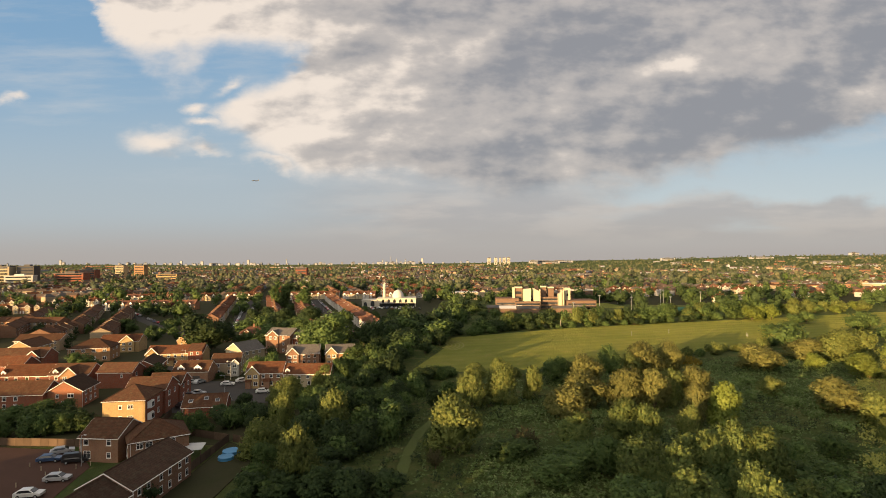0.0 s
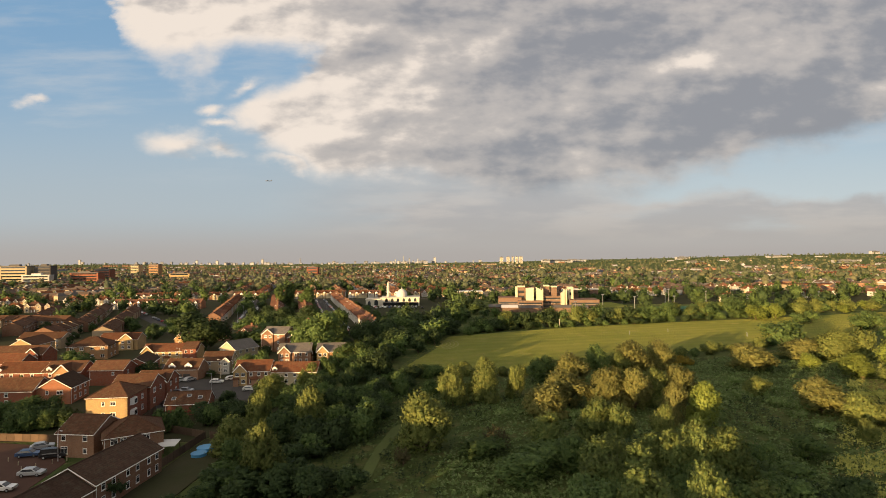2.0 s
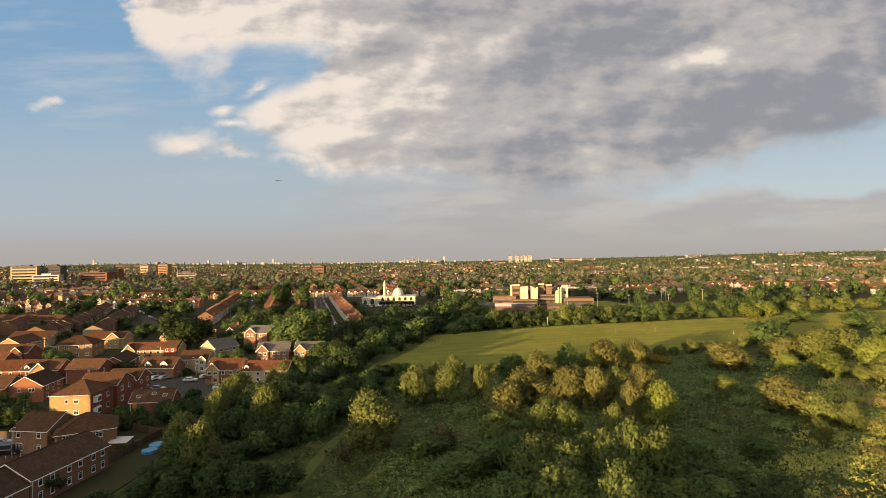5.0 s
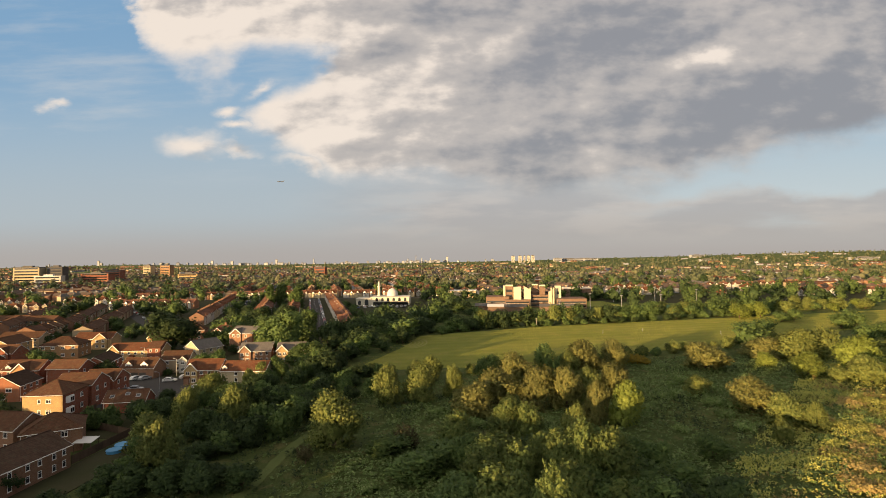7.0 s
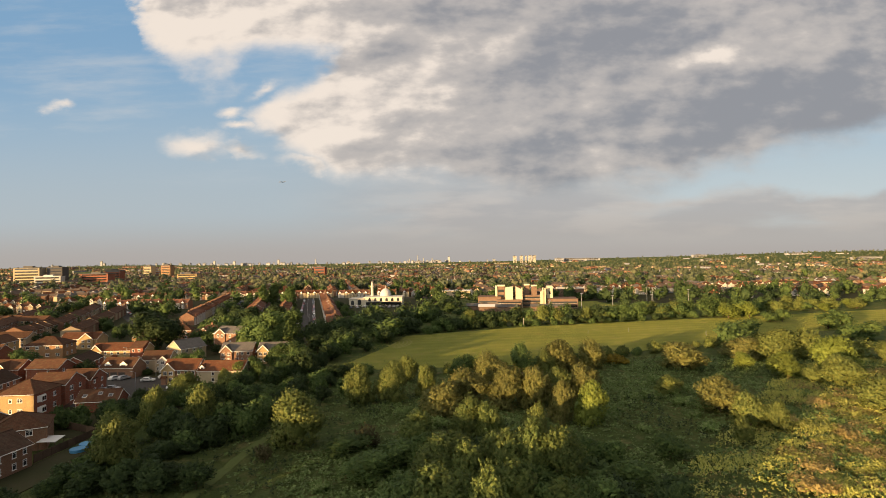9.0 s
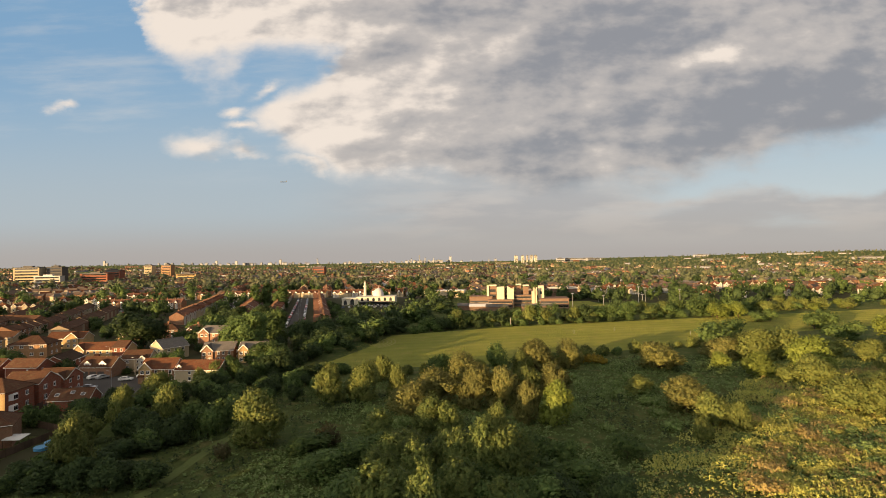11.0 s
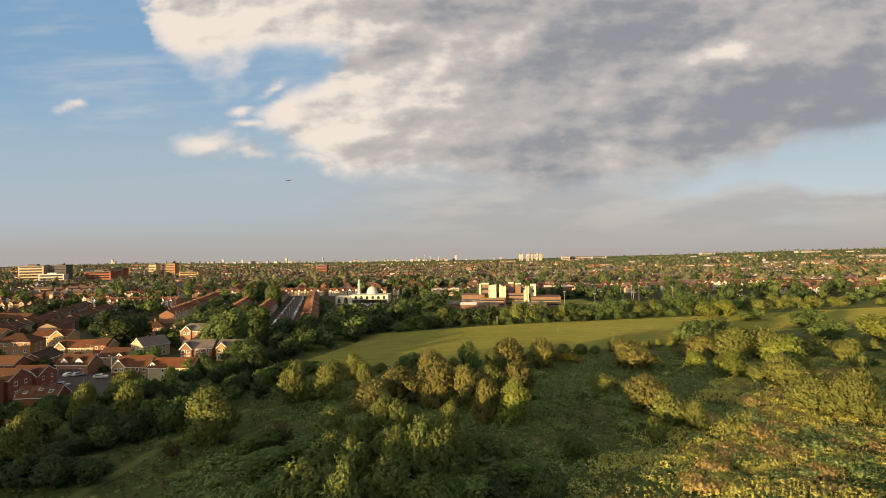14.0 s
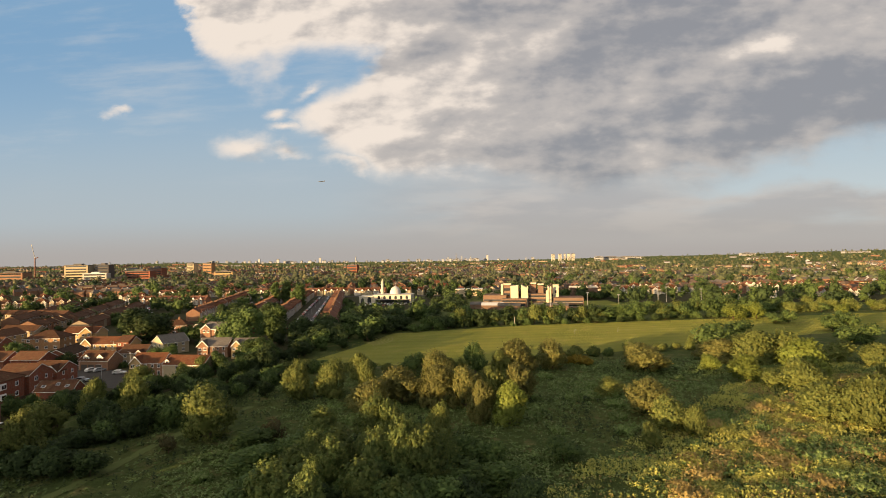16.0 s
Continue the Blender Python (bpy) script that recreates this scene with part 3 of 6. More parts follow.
    for x in chimneys:
        z = eave + rise
        ch = part("chimney", Build().box(x - 0.45, -0.35, z - 0.7, x + 0.45, 0.35, z + 1.0).box(x - 0.52, -0.42, z + 1.0, x + 0.52, 0.42, z + 1.12), wall if wall in (RED_BRICK, BROWN_BRICK) else BROWN_BRICK, o)
        part("chimney_pot", Build().tube((x - 0.2, 0, z + 1.1), (x - 0.2, 0, z + 1.5), 0.12, 0.1).tube((x + 0.2, 0, z + 1.1), (x + 0.2, 0, z + 1.5), 0.12, 0.1), RED_TILE, ch)
    ang = math.atan2(rise, hy)
    for x, f in skylights:
        y, z = -hy * (1 - f), eave + rise * f + t
        s = part("skylight", Build().box(-0.55, -0.5, 0, 0.55, 0.5, 0.08), METAL, o)
        s.matrix_basis = pose(x, y, z, math.degrees(ang), 0, 0)
        part("pane", Build().box(-0.45, -0.4, 0.08, 0.45, 0.4, 0.1), GLASS, s)
    return o


def pairs(xs, eave, w=1.2, h=1.15, low=True):
    """Upper and lower windows at the given places."""
    return [(x, eave - 1.5, w, h) for x in xs] + ([(x, 0.85, w, 1.25) for x in xs] if low else [])


# ---------- trees ----------


def ball(n=1):
    bm = bmesh.new()
    bmesh.ops.create_icosphere(bm, subdivisions=n, radius=1.12)
    v = np.array([p.co[:] for p in bm.verts])
    f = np.array([[q.index for q in p.verts] for p in bm.faces])
    bm.free()
    return v, f


BALL = ball(1)


def unit(a):
    return a / (np.linalg.norm(a, axis=1)[:, None] + 1e-9)


def leaf_cloud(rng, blobs, leaves, size, upright=0.3, core=0.56, shoots=0.0, per=7):
    """Leafy sprays over a cluster of blobs (x, y, z, rx, rz) with dense hearts inside: vertices, triangles and the way each vertex faces.
    upright: how far the sprays turn up; shoots: the share of them that are long; per: leaves on a spray."""
    V, Ft, Nn = [], [], []
    blobs = np.asarray(blobs, float)
    bv, bf = BALL
    n = 0
    for bx, by, bz, rx, rz in blobs:
        k = 1 + 0.3 * (rng.random(len(bv))[:, None] - 0.5)
        V.append(bv * k * np.array([rx, rx, rz]) * core + (bx, by, bz))
        Nn.append(unit(bv))
        Ft.append(bf + n)
        n += len(bv)
    area = blobs[:, 3] * blobs[:, 4]
    want = max(8, leaves // per)
    pick = rng.choice(len(blobs), want * 3, p=area / area.sum())
    d = rng.normal(size=(want * 3, 3))
    d[:, 2] += 0.35
    d = unit(d)
    rad = np.stack([blobs[pick, 3], blobs[pick, 3], blobs[pick, 4]], 1)
    p = blobs[pick, :3] + d * rad * rng.uniform(0.78, 1.0, (len(d), 1))
    inside = np.zeros(len(p), bool)
    for i, (bx, by, bz, rx, rz) in enumerate(blobs):
        q = (p - (bx, by, bz)) / (rx, rx, rz)
        inside |= ((q ** 2).sum(1) < 0.6) & (pick != i)
    keep = np.where(~inside & (p[:, 2] > 0.05))[0][:want]
    p, d = p[keep], d[keep]
    # each spray is a tapering brush of leaves that points outwards and up
    ax = unit(d * 0.75 + rng.normal(size=d.shape) * 0.22 + np.array([0, 0, 0.15 + upright * 1.2]))
    tall = size * rng.uniform(1.5, 3.0, len(p)) * np.where(rng.random(len(p)) < shoots, rng.uniform(1.3, 2.1, len(p)), 1.0)
    who = np.repeat(np.arange(len(p)), per)
    t_ = rng.random(len(who))
    ring = rng.normal(size=(len(who), 3))
    ring = unit(ring - ax[who] * (ring * ax[who]).sum(1)[:, None])
    slim = 0.20 * tall[who] / (1 + 0.5 * (tall[who] > size * 3.0))
    c0 = p[who] + ax[who] * (tall[who] * (t_ - 0.35))[:, None] + ring * (slim * (1.15 - 0.95 * t_))[:, None]
    face = unit(d[who] * 0.7 + ring * 0.55 + np.array([0, 0, 0.25]) + rng.normal(size=ring.shape) * 0.28)
    b = ax[who] * 0.8 + ring * 0.4 + rng.normal(size=ring.shape) * 0.4
    b = unit(b - face * (b * face).sum(1)[:, None])
    a = unit(np.cross(b, face))
    s = size * rng.uniform(0.6, 1.25, (len(who), 1))
    a, b = a * s * 0.42, b * s * 0.62
    tri = np.stack([c0 - a - b * 0.4, c0 + a - b * 0.4, c0 + b], 1)
    turn = (np.cross(tri[:, 1] - tri[:, 0], tri[:, 2] - tri[:, 0]) * face).sum(1) < 0
    tri[turn] = tri[turn][:, [1, 0, 2]]
    face = unit(face * 0.65 + d[who] * 0.35)
    tri = tri.reshape(-1, 3)
    V.append(tri)
    Nn.append(np.repeat(face, 3, axis=0))
    Ft.append(np.arange(len(tri)).reshape(-1, 3) + n)
    return np.concatenate(V), np.concatenate(Ft), np.concatenate(Nn)


def raw_mesh(name, v, tris, quads, mats, facing=None):
    """A mesh straight from arrays; facing: the way each vertex faces, where it is not the face's own."""
    me = bpy.data.meshes.new(name)
    nt, nq = len(tris), len(quads)
    me.vertices.add(len(v))
    me.vertices.foreach_set("co", np.ascontiguousarray(v, np.float32).ravel())
    loops = np.concatenate([np.asarray(tris).ravel(), np.asarray(quads).ravel()]).astype(np.int32)
    me.loops.add(len(loops))
    me.loops.foreach_set("vertex_index", loops)
    start = np.concatenate([np.arange(nt) * 3, nt * 3 + np.arange(nq) * 4]).astype(np.int32)
    me.polygons.add(nt + nq)
    me.polygons.foreach_set("loop_start", start)
    for m_ in mats:
        me.materials.append(m_)
    me.update(calc_edges=True)
    me.validate()
    if facing is not None:
        me.normals_split_custom_set_from_vertices(np.ascontiguousarray(facing, np.float32).tolist())
    return me


NO_QUADS = np.zeros((0, 4), int)


def crown_blobs(rng, r, base, h, n, shape="round"):
    """Blobs that fill a crown of radius r between two heights, wound round it so that no side stays bare."""
    mid, half = (base + h) / 2, (h - base) / 2
    # the full body, then the boughs that swell out of it
    if shape == "dome":
        out = [(0, 0, base + half * 0.78, r * 0.84, half * 0.95), (0, 0, base + half * 1.12, r * 0.70, half * 0.74)]
    else:
        out = [(0, 0, mid, r * (0.56 if shape == "tall" else 0.78), half * 0.82)]
    for i in range(n):
        a, f = i * 2.39996 + rng.uniform(-0.5, 0.5), math.sqrt(rng.uniform(0.55, 1))
        zz = -0.9 + 1.75 * ((i * 0.618 + rng.uniform(-0.08, 0.08)) % 1.0)
        if shape == "round":
            wide = math.sqrt(max(0.05, 1 - zz * zz))
        elif shape == "dome":
            wide = math.sqrt(max(0.04, 1 - max(0.0, zz + 0.25) ** 2 * 0.80))
        elif shape == "tall":
            wide = 0.75 * math.sqrt(max(0.06, 1 - zz * zz * 0.9))
        else:
            wide = max(0.15, 1 - 0.55 * (zz + 0.9))
        br = r * rng.uniform(0.20, 0.36)
        d = max(0.0, r * wide * f - br * 0.55)
        bz = br * rng.uniform(0.75, 1.1) * min(1.25, max(0.8, half / r))
        z = np.clip(mid + zz * half, base + bz * 0.6, h - bz)
        out.append((d * math.cos(a), d * math.sin(a), z, br, bz))
    return out


def tree_proto(name, seed, r, base, h, leaf, leaves, size, blobs=14, shape="round", upright=0.3, label="", category="tree", bark=None, shoots=0.08, per=7):
    rng = np.random.default_rng(seed)
    o = thing(name, label, category)
    bl = crown_blobs(rng, r, base, h, blobs, shape)
    v, t, nn = leaf_cloud(rng, bl, leaves, size, upright, shoots=shoots, per=per)
    t0 = Build()
    tr = max(0.07, h * 0.022)
    lean = rng.uniform(-0.25, 0.25, 2)
    top = (lean[0], lean[1], base + (h - base) * 0.35)
    t0.tube((0, 0, -0.3), (lean[0] * 0.5, lean[1] * 0.5, max(0.5, base * 0.7)), tr * 1.35, tr, 8)
    t0.tube((lean[0] * 0.5, lean[1] * 0.5, max(0.5, base * 0.7)), top, tr, tr * 0.6, 8)
    for i in range(5):
        b = bl[int(rng.integers(len(bl)))]
        t0.tube((lean[0] * 0.5, lean[1] * 0.5, max(0.4, base * rng.uniform(0.6, 1.0))), (b[0] * 0.8, b[1] * 0.8, b[2]), tr * 0.5, tr * 0.15, 5)
    if category == "bush":
        # a bush is one mesh: stems and foliage grow together from the ground
        sv, sf = np.array(t0.v), [f for f in t0.f]
        st = np.array([(f[0], f[k], f[k + 1]) for f in sf for k in range(1, len(f) - 1)])
        me = raw_mesh(name, np.concatenate([v, sv]), np.concatenate([t, st + len(v)]), NO_QUADS, [leaf, bark or BARK], np.concatenate([nn, np.zeros((len(sv), 3))]))
        mi = np.zeros(len(me.polygons), np.int32)
        mi[len(t):len(t) + len(st)] = 1
        me.polygons.foreach_set("material_index", mi)
        bpy.data.objects.remove(o)
        return tagged(new(name, me), label, category)
    part("trunk", t0, bark or BARK, o)
    part("crown", raw_mesh("crown", v, t, NO_QUADS, [leaf], nn), None, o)
    return o


def plant(proto, x, y, s=1.0, rot=None, sz=None, z=0.0, rng=random):
    """A copy of a tree at a place, scaled."""
    m = pose(x, y, z, 0, 0, rng.uniform(0, 360) if rot is None else rot) @ Matrix.Diagonal((s, s, sz or s, 1))
    return copy_thing(proto, m)


# ---------- the ground: one sheet out to the horizon ----------


def bump_noise(x, y, s, k=0.0):
    return noise.noise(Vector((x * s + k, y * s - k, k)))


def in_meadow(x, y):
    """1 on the rough meadow, falling to 0 at its edges."""
    f = min((x + 45) / 12, (197 + 0.47 * (x - 60) - y) / 14, 1.0)
    return max(0.0, f)


def land(x, y):
    """Height of the ground."""
    z = 0.0
    d = math.hypot(x, y)
    if d > 900:
        s = min(1.0, (d - 900) / 3700)
        az = math.degrees(math.atan2(x, max(y, 1.0))) if y > 0 else 0
        far = 15 + 38 * math.exp(-((az - 35) / 17) ** 2) + 16 * math.exp(-((az + 34) / 7) ** 2) + 7 * math.exp(-((az - 13) / 6) ** 2)
        z += far * s ** 1.6
    elif 60 < y < 260 and -60 < x < 260:
        f = in_meadow(x, y)
        if f > 0:
            z += f * (0.45 * bump_noise(x, y, 0.05) + 0.35 * max(0, bump_noise(x, y, 0.16, 5.0)) + 0.25 * bump_noise(x, y, 0.4, 9.0))
    return z


def axis(fine0, fine1, step, lo, hi, grow=1.16):
    a = list(np.arange(fine0, fine1 + 0.01, step))
    s, p = step, a[-1]
    while p < hi:
        s *= grow
        p += s
        a.append(min(p, hi))
    s, p = step, a[0]
    while p > lo:
        s *= grow
        p -= s
        a.insert(0, max(p, lo))
    return a


def ground_sheet():
    xs, ys = axis(-60, 180, 1.5, -4900, 4900), axis(72, 232, 1.5, -1500, 4850, 1.12)
    nx, ny = len(xs), len(ys)
    v = np.array([(x, y, land(x, y)) for y in ys for x in xs])
    i = np.arange((ny - 1) * nx).reshape(ny - 1, nx)[:, :-1].ravel()
    q = np.stack([i, i + 1, i + nx + 1, i + nx], 1)
    me = raw_mesh("ground", v, np.zeros((0, 3), int), q, [GROUND])
    me.polygons.foreach_set("use_smooth", [True] * len(me.polygons))
    return tagged(new("ground", me), "rough green meadow and suburban land", "ground", kind="structure")


ground_sheet()


def sheet(name, pts, z, mat, label, category, thick=0.3):
    b = Build().solid([(x, y, z - thick) for x, y in pts], [(x, y, z) for x, y in pts])
    return tagged(part(name, b, mat), label, category, kind="structure")


sheet("playing_field", [(-13, 187), (54, 197), (94, 219), (128, 235), (161, 253), (205, 277), (262, 300), (330, 330), (350, 395), (288, 374), (204, 346), (134, 326), (69, 306), (4, 273), (0, 240), (-6, 215)], 0.08, MOWN, "mown green playing field with worn patches", "field")
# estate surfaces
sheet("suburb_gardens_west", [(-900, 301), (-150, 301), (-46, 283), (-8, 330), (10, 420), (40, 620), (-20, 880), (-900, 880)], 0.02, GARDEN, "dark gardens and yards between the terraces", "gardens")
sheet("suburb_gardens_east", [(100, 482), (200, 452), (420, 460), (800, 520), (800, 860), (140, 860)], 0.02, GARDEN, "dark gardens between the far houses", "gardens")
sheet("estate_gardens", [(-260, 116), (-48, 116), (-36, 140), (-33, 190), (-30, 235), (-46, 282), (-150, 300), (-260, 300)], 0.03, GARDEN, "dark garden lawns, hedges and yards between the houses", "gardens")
sheet("back_garden", [(-47, 84), (-38.5, 84), (-37.5, 111), (-46.5, 117.5)], 0.22, GARDEN, "trodden dark back garden with a paddling pool", "garden", 0.6)
sheet("car_park", [(-150, 60), (-62, 60), (-64, 84), (-68, 104), (-76, 113), (-96, 116), (-150, 116)], 0.06, RED_PAVE, "red block paved residents car park", "car park")
sheet("estate_road", [(-98, 178), (-63, 178), (-44, 158), (-42, 152), (-50, 150), (-58, 153), (-66, 150), (-66, 141), (-74, 141), (-77, 160), (-90, 166)], 0.06, ASPHALT, "grey asphalt close between the houses", "road")
sheet("estate_lane", [(-92, 176), (-84, 176), (-150, 330), (-158, 330)], 0.05, ASPHALT, "grey asphalt estate lane", "road")


def ribbon(name, pts, w, z, mat, label, category):
    """A strip of even width along a line of points."""
    b = Build()
    left, right = [], []
    for i, (x, y) in enumerate(pts):
        x0, y0 = pts[max(0, i - 1)]
        x1, y1 = pts[min(len(pts) - 1, i + 1)]
        d = Vector((x1 - x0, y1 - y0)).normalized()
        left.append((x - d.y * w / 2, y + d.x * w / 2))
        right.append((x + d.y * w / 2, y - d.x * w / 2))
    for i in range(len(pts) - 1):
        ring = [right[i], right[i + 1], left[i + 1], left[i]]
        b.solid([(x, y, z - 0.3) for x, y in ring], [(x, y, z) for x, y in ring])
    return tagged(part(name, b, mat), label, category, kind="structure")


ribbon("street_middle", [(-52, 283), (-90, 408), (-130, 541)], 10.5, 0.06, ASPHALT, "asphalt street lined with parked cars", "road")
ribbon("street_left", [(-118, 308), (-150, 408), (-188, 530), (-235, 680)], 10.5, 0.06, ASPHALT, "asphalt street between red-roofed terraces", "road")
ribbon("street_cross", [(-330, 528), (-185, 548), (-60, 545), (20, 560)], 10, 0.05, ASPHALT, "asphalt cross street", "road")
ribbon("street_far_left", [(-150, 300), (-190, 352), (-245, 420), (-300, 520)], 9, 0.055, ASPHALT, "asphalt street with parked cars", "road")
for k, r in enumerate((8.0, 9.8, 11.6, 13.4, 15.2)):
    pts = [(-6 + r * math.cos(a), 249 + 1.25 * r * math.sin(a)) for a in np.linspace(-0.85, 0.85, 14)]
    ribbon("track_line", pts, 0.5, 0.2, LINE_WHITE, "faded curved line marking on the grass", "line marking")
ribbon("pitch_line", [(84, 284), (150, 296)], 0.22, 0.13, LINE_WHITE, "worn pale line on the mown grass", "line marking")


# ---------- the brick estate ----------
W = lambda xs, e, **k: pairs(xs, e, **k)
# long dark-roofed block beside the car park, its lower end stepping down
house("long brick flats with a dark tiled roof", -51.4, 91.3, 85.4, 16.6, 8.8, 4.5, 2.4, BROWN_BRICK, DARK_TILE, front=W((-6.5, -4.2, -0.8, 1.6, 4.6, 6.8), 4.5, w=0.85), right=W((-2, 2), 4.5))
house("lower end of the long brick flats, dark tiled roof", -53.0, 71.5, 85.4, 22.6, 8.8, 4.0, 2.4, BROWN_BRICK, DARK_TILE, front=W((-8, -4, 0, 4, 8), 4.0, w=0.85))
# brown house with a hipped roof and its gabled wing
house("brown brick house with a hipped tiled roof", -58.6, 110.5, 33, 10.5, 10.5, 4.8, 2.6, BROWN_BRICK, BROWN_TILE, hip=True, front=W((-3.4, -1.8), 4.8) + [(2.2, 3.3, 1.2, 1.15)], left=W((-2.6, 0.2), 4.8), porches=((-1.0, 2.4),), doors=(-1.2,))
house("brown brick gabled wing with a tiled roof", -67.6, 110.9, -6, 8.2, 8.6, 4.8, 2.5, BROWN_BRICK, BROWN_TILE, front=[(-2.6, 3.3, 1.0, 1.15), (2.2, 3.3, 1.0, 1.2), (-2.4, 0.7, 1.5, 1.5), (2.2, 0.9, 0.9, 1.1)], left=W((0,), 4.8))
# tall house with the sunlit yellow front
tall = house("tall red brick house with yellow brick front and hipped roof", -76.2, 133.0, 8, 9.4, 10.8, 6.7, 2.7, RED_BRICK, BROWN_TILE, hip=True, right=[(2.6, 4.4, 1.2, 1.2), (2.6, 1.6, 1.2, 1.3)])
part("front_wall", Build().box(-4.7, -5.5, -0.3, 4.7, -5.405, 6.55), YELLOW_BRICK, tall, "yellow stock brick front wall")
for x, z, w, h in ((-0.8, 4.7, 0.75, 1.0), (1.4, 4.7, 1.25, 1.0), (-0.8, 2.0, 0.75, 1.1), (1.4, 2.0, 1.25, 1.1)):
    window(tall, x, -5.5, z, w, h)
for z in (1.5, 4.3):
    bay = part("bay", Build().solid([(4.7, -4.2, z), (5.4, -3.6, z), (5.4, -1.8, z), (4.7, -1.2, z)], [(4.7, -4.2, z + 1.6), (5.4, -3.6, z + 1.6), (5.4, -1.8, z + 1.6), (4.7, -1.2, z + 1.6)]), WHITE_PAINT, tall, "white-painted bay window")
    window(bay, 5.4, -2.7, z + 0.2, 1.6, 1.2, "right", simple=True)
house("red brick house with a tiled roof behind the yellow one", -78.0, 144.6, 8, 10.0, 9.5, 6.2, 2.4, RED_BRICK, BROWN_TILE, right=[(-2, 4.2, 1.4, 1.3), (-2, 1.4, 1.4, 1.4), (2, 4.2, 1.0, 1.2)])
house("red brick house with a white gable verge", -79.3, 156.4, 8, 9.0, 8.6, 4.9, 2.3, RED_BRICK, BROWN_TILE, right=W((-2.2, 1.8), 4.9, w=1.0), front=W((-2, 2), 4.9), gables=((2.6, 3.6, 0.7, 1.8, None),))
house("red brick end house with a brown tiled roof", -103.2, 173.2, 2, 10.8, 8.2, 4.9, 2.3, RED_BRICK, BROWN_TILE, front=[(2.2, 3.3, 0.7, 1.0)], right=W((-1.5,), 4.9, w=0.8))
house("red brick terrace running back, dark tiled roof", -100.6, 184.5, 107, 15.0, 8.0, 4.8, 2.2, RED_BRICK, DARK_TILE, left=(), back=W((-5.5, -2.5, 1.0, 4.5), 4.8, w=0.9), front=W((-5, -1, 3), 4.8))
# small building with rooflights at the foot of the close
house("low red brick building with a rust tiled roof and rooflights", -61.0, 139.2, 10, 10.4, 6.2, 2.9, 2.3, RED_BRICK, BROWN_TILE, skylights=((-3.4, 0.42), (0.2, 0.62), (3.0, 0.45)), left=((0, 3.0, 0.6, 0.8),))
# houses along the close
house("brick house with a tile-hung front and a yellow gable", -56.2, 172.2, 4, 11.2, 8.4, 4.6, 2.6, BROWN_BRICK, RUST_TILE, front=W((-0.2, 2.2, 4.4), 4.6, w=1.0), right=W((0,), 4.6), gables=((-3.4, 4.2, 0.5, 2.2, YELLOW_BRICK),), porches=((1.0, 1.8), (-4.6, 1.6)), doors=(1.0,))
house("cream rendered terrace with a rust tiled roof", -42.9, 172.4, 1, 14.6, 8.2, 4.2, 2.3, CREAM_RENDER, RUST_TILE, front=[(x, 2.8, 0.95, 1.0) for x in (-2.2, 0.4, 3.0, 5.6)] + [(x, 0.8, 1.0, 1.2) for x in (-2.2, 0.8, 4.2)], dormers=((-6.0, 1.5),), doors=(2.0, 5.6))
house("brick house with a grey tiled roof and front gable", -53.5, 207.2, 8, 12.0, 9.0, 4.6, 2.6, BROWN_BRICK, GREY_TILE, front=W((0.4, 2.2, 4.4), 4.6, w=0.9), gables=((-3.7, 4.4, 0.6, 2.3, None),), right=W((0,), 4.6))
house("yellow gabled brick house with a dark roof", -39.5, 206.6, 8, 10.6, 8.6, 4.8, 2.5, ORANGE_BRICK, GREY_TILE, front=W((1.6, 3.8), 4.8, w=0.9), gables=((-3.1, 4.2, 0.5, 2.2, YELLOW_BRICK),))
house("three storey brown brick flats with a grey roof", -70, 237.0, -12, 11.5, 11.0, 7.6, 2.4, BROWN_BRICK, GREY_TILE, front=[(x, z, 1.0, 1.1) for x in (-3.4, -0.6, 2.6) for z in (0.9, 3.5, 6.0)], gables=((-2.0, 5.0, 0.5, 2.0, None),), category="flats")
house("red brick flats with white dormers", -59, 236.0, -14, 10.5, 10.0, 6.2, 3.0, RED_BRICK, GREY_TILE, front=[(x, z, 1.0, 1.1) for x in (-3.0, 0.2, 3.2) for z in (0.9, 3.6)], dormers=((-2.6, 1.6), (1.4, 1.6)), category="flats", right=((0, 3.6, 1.0, 1.1),))
house("cream house with yellow gable and grey roof", -78.6, 214.0, 60, 11.0, 9.4, 4.8, 2.9, CREAM_RENDER, GREY_TILE, left=W((-2, 2), 4.8), front=W((-3, 0, 3), 4.8), back=W((-3, 0, 3), 4.8))
house("brick garages with a flat above, two white dormers", -82.8, 180.2, 0, 11.6, 7.6, 3.6, 2.7, BROWN_BRICK, BROWN_TILE, dormers=((-3.2, 2.4), (2.2, 2.6)), garages=(-3.6, -0.8, 2.0), left=((0, 2.4, 0.8, 1.0),))
house("buff brick house with a brown tiled roof", -75.8, 190.2, 10, 9.6, 8.2, 4.6, 2.4, BUFF_RENDER, BROWN_TILE, front=W((-2.6, 1.2), 4.6), right=W((-2, 1.5), 4.6), gables=((3.2, 2.6, 1.6, 1.2, WHITE_RENDER),))
house("yellow brick terrace with a long rust roof", -103.0, 210.0, 7, 20.5, 8.4, 4.6, 2.4, YELLOW_BRICK, RUST_TILE, front=W((-4.6, -2.2, 0.2, 2.8, 5.2, 8.4), 4.6, w=0.95), gables=((-8.0, 4.4, 0.6, 2.3, YELLOW_BRICK),), porches=((-1, 1.6),))
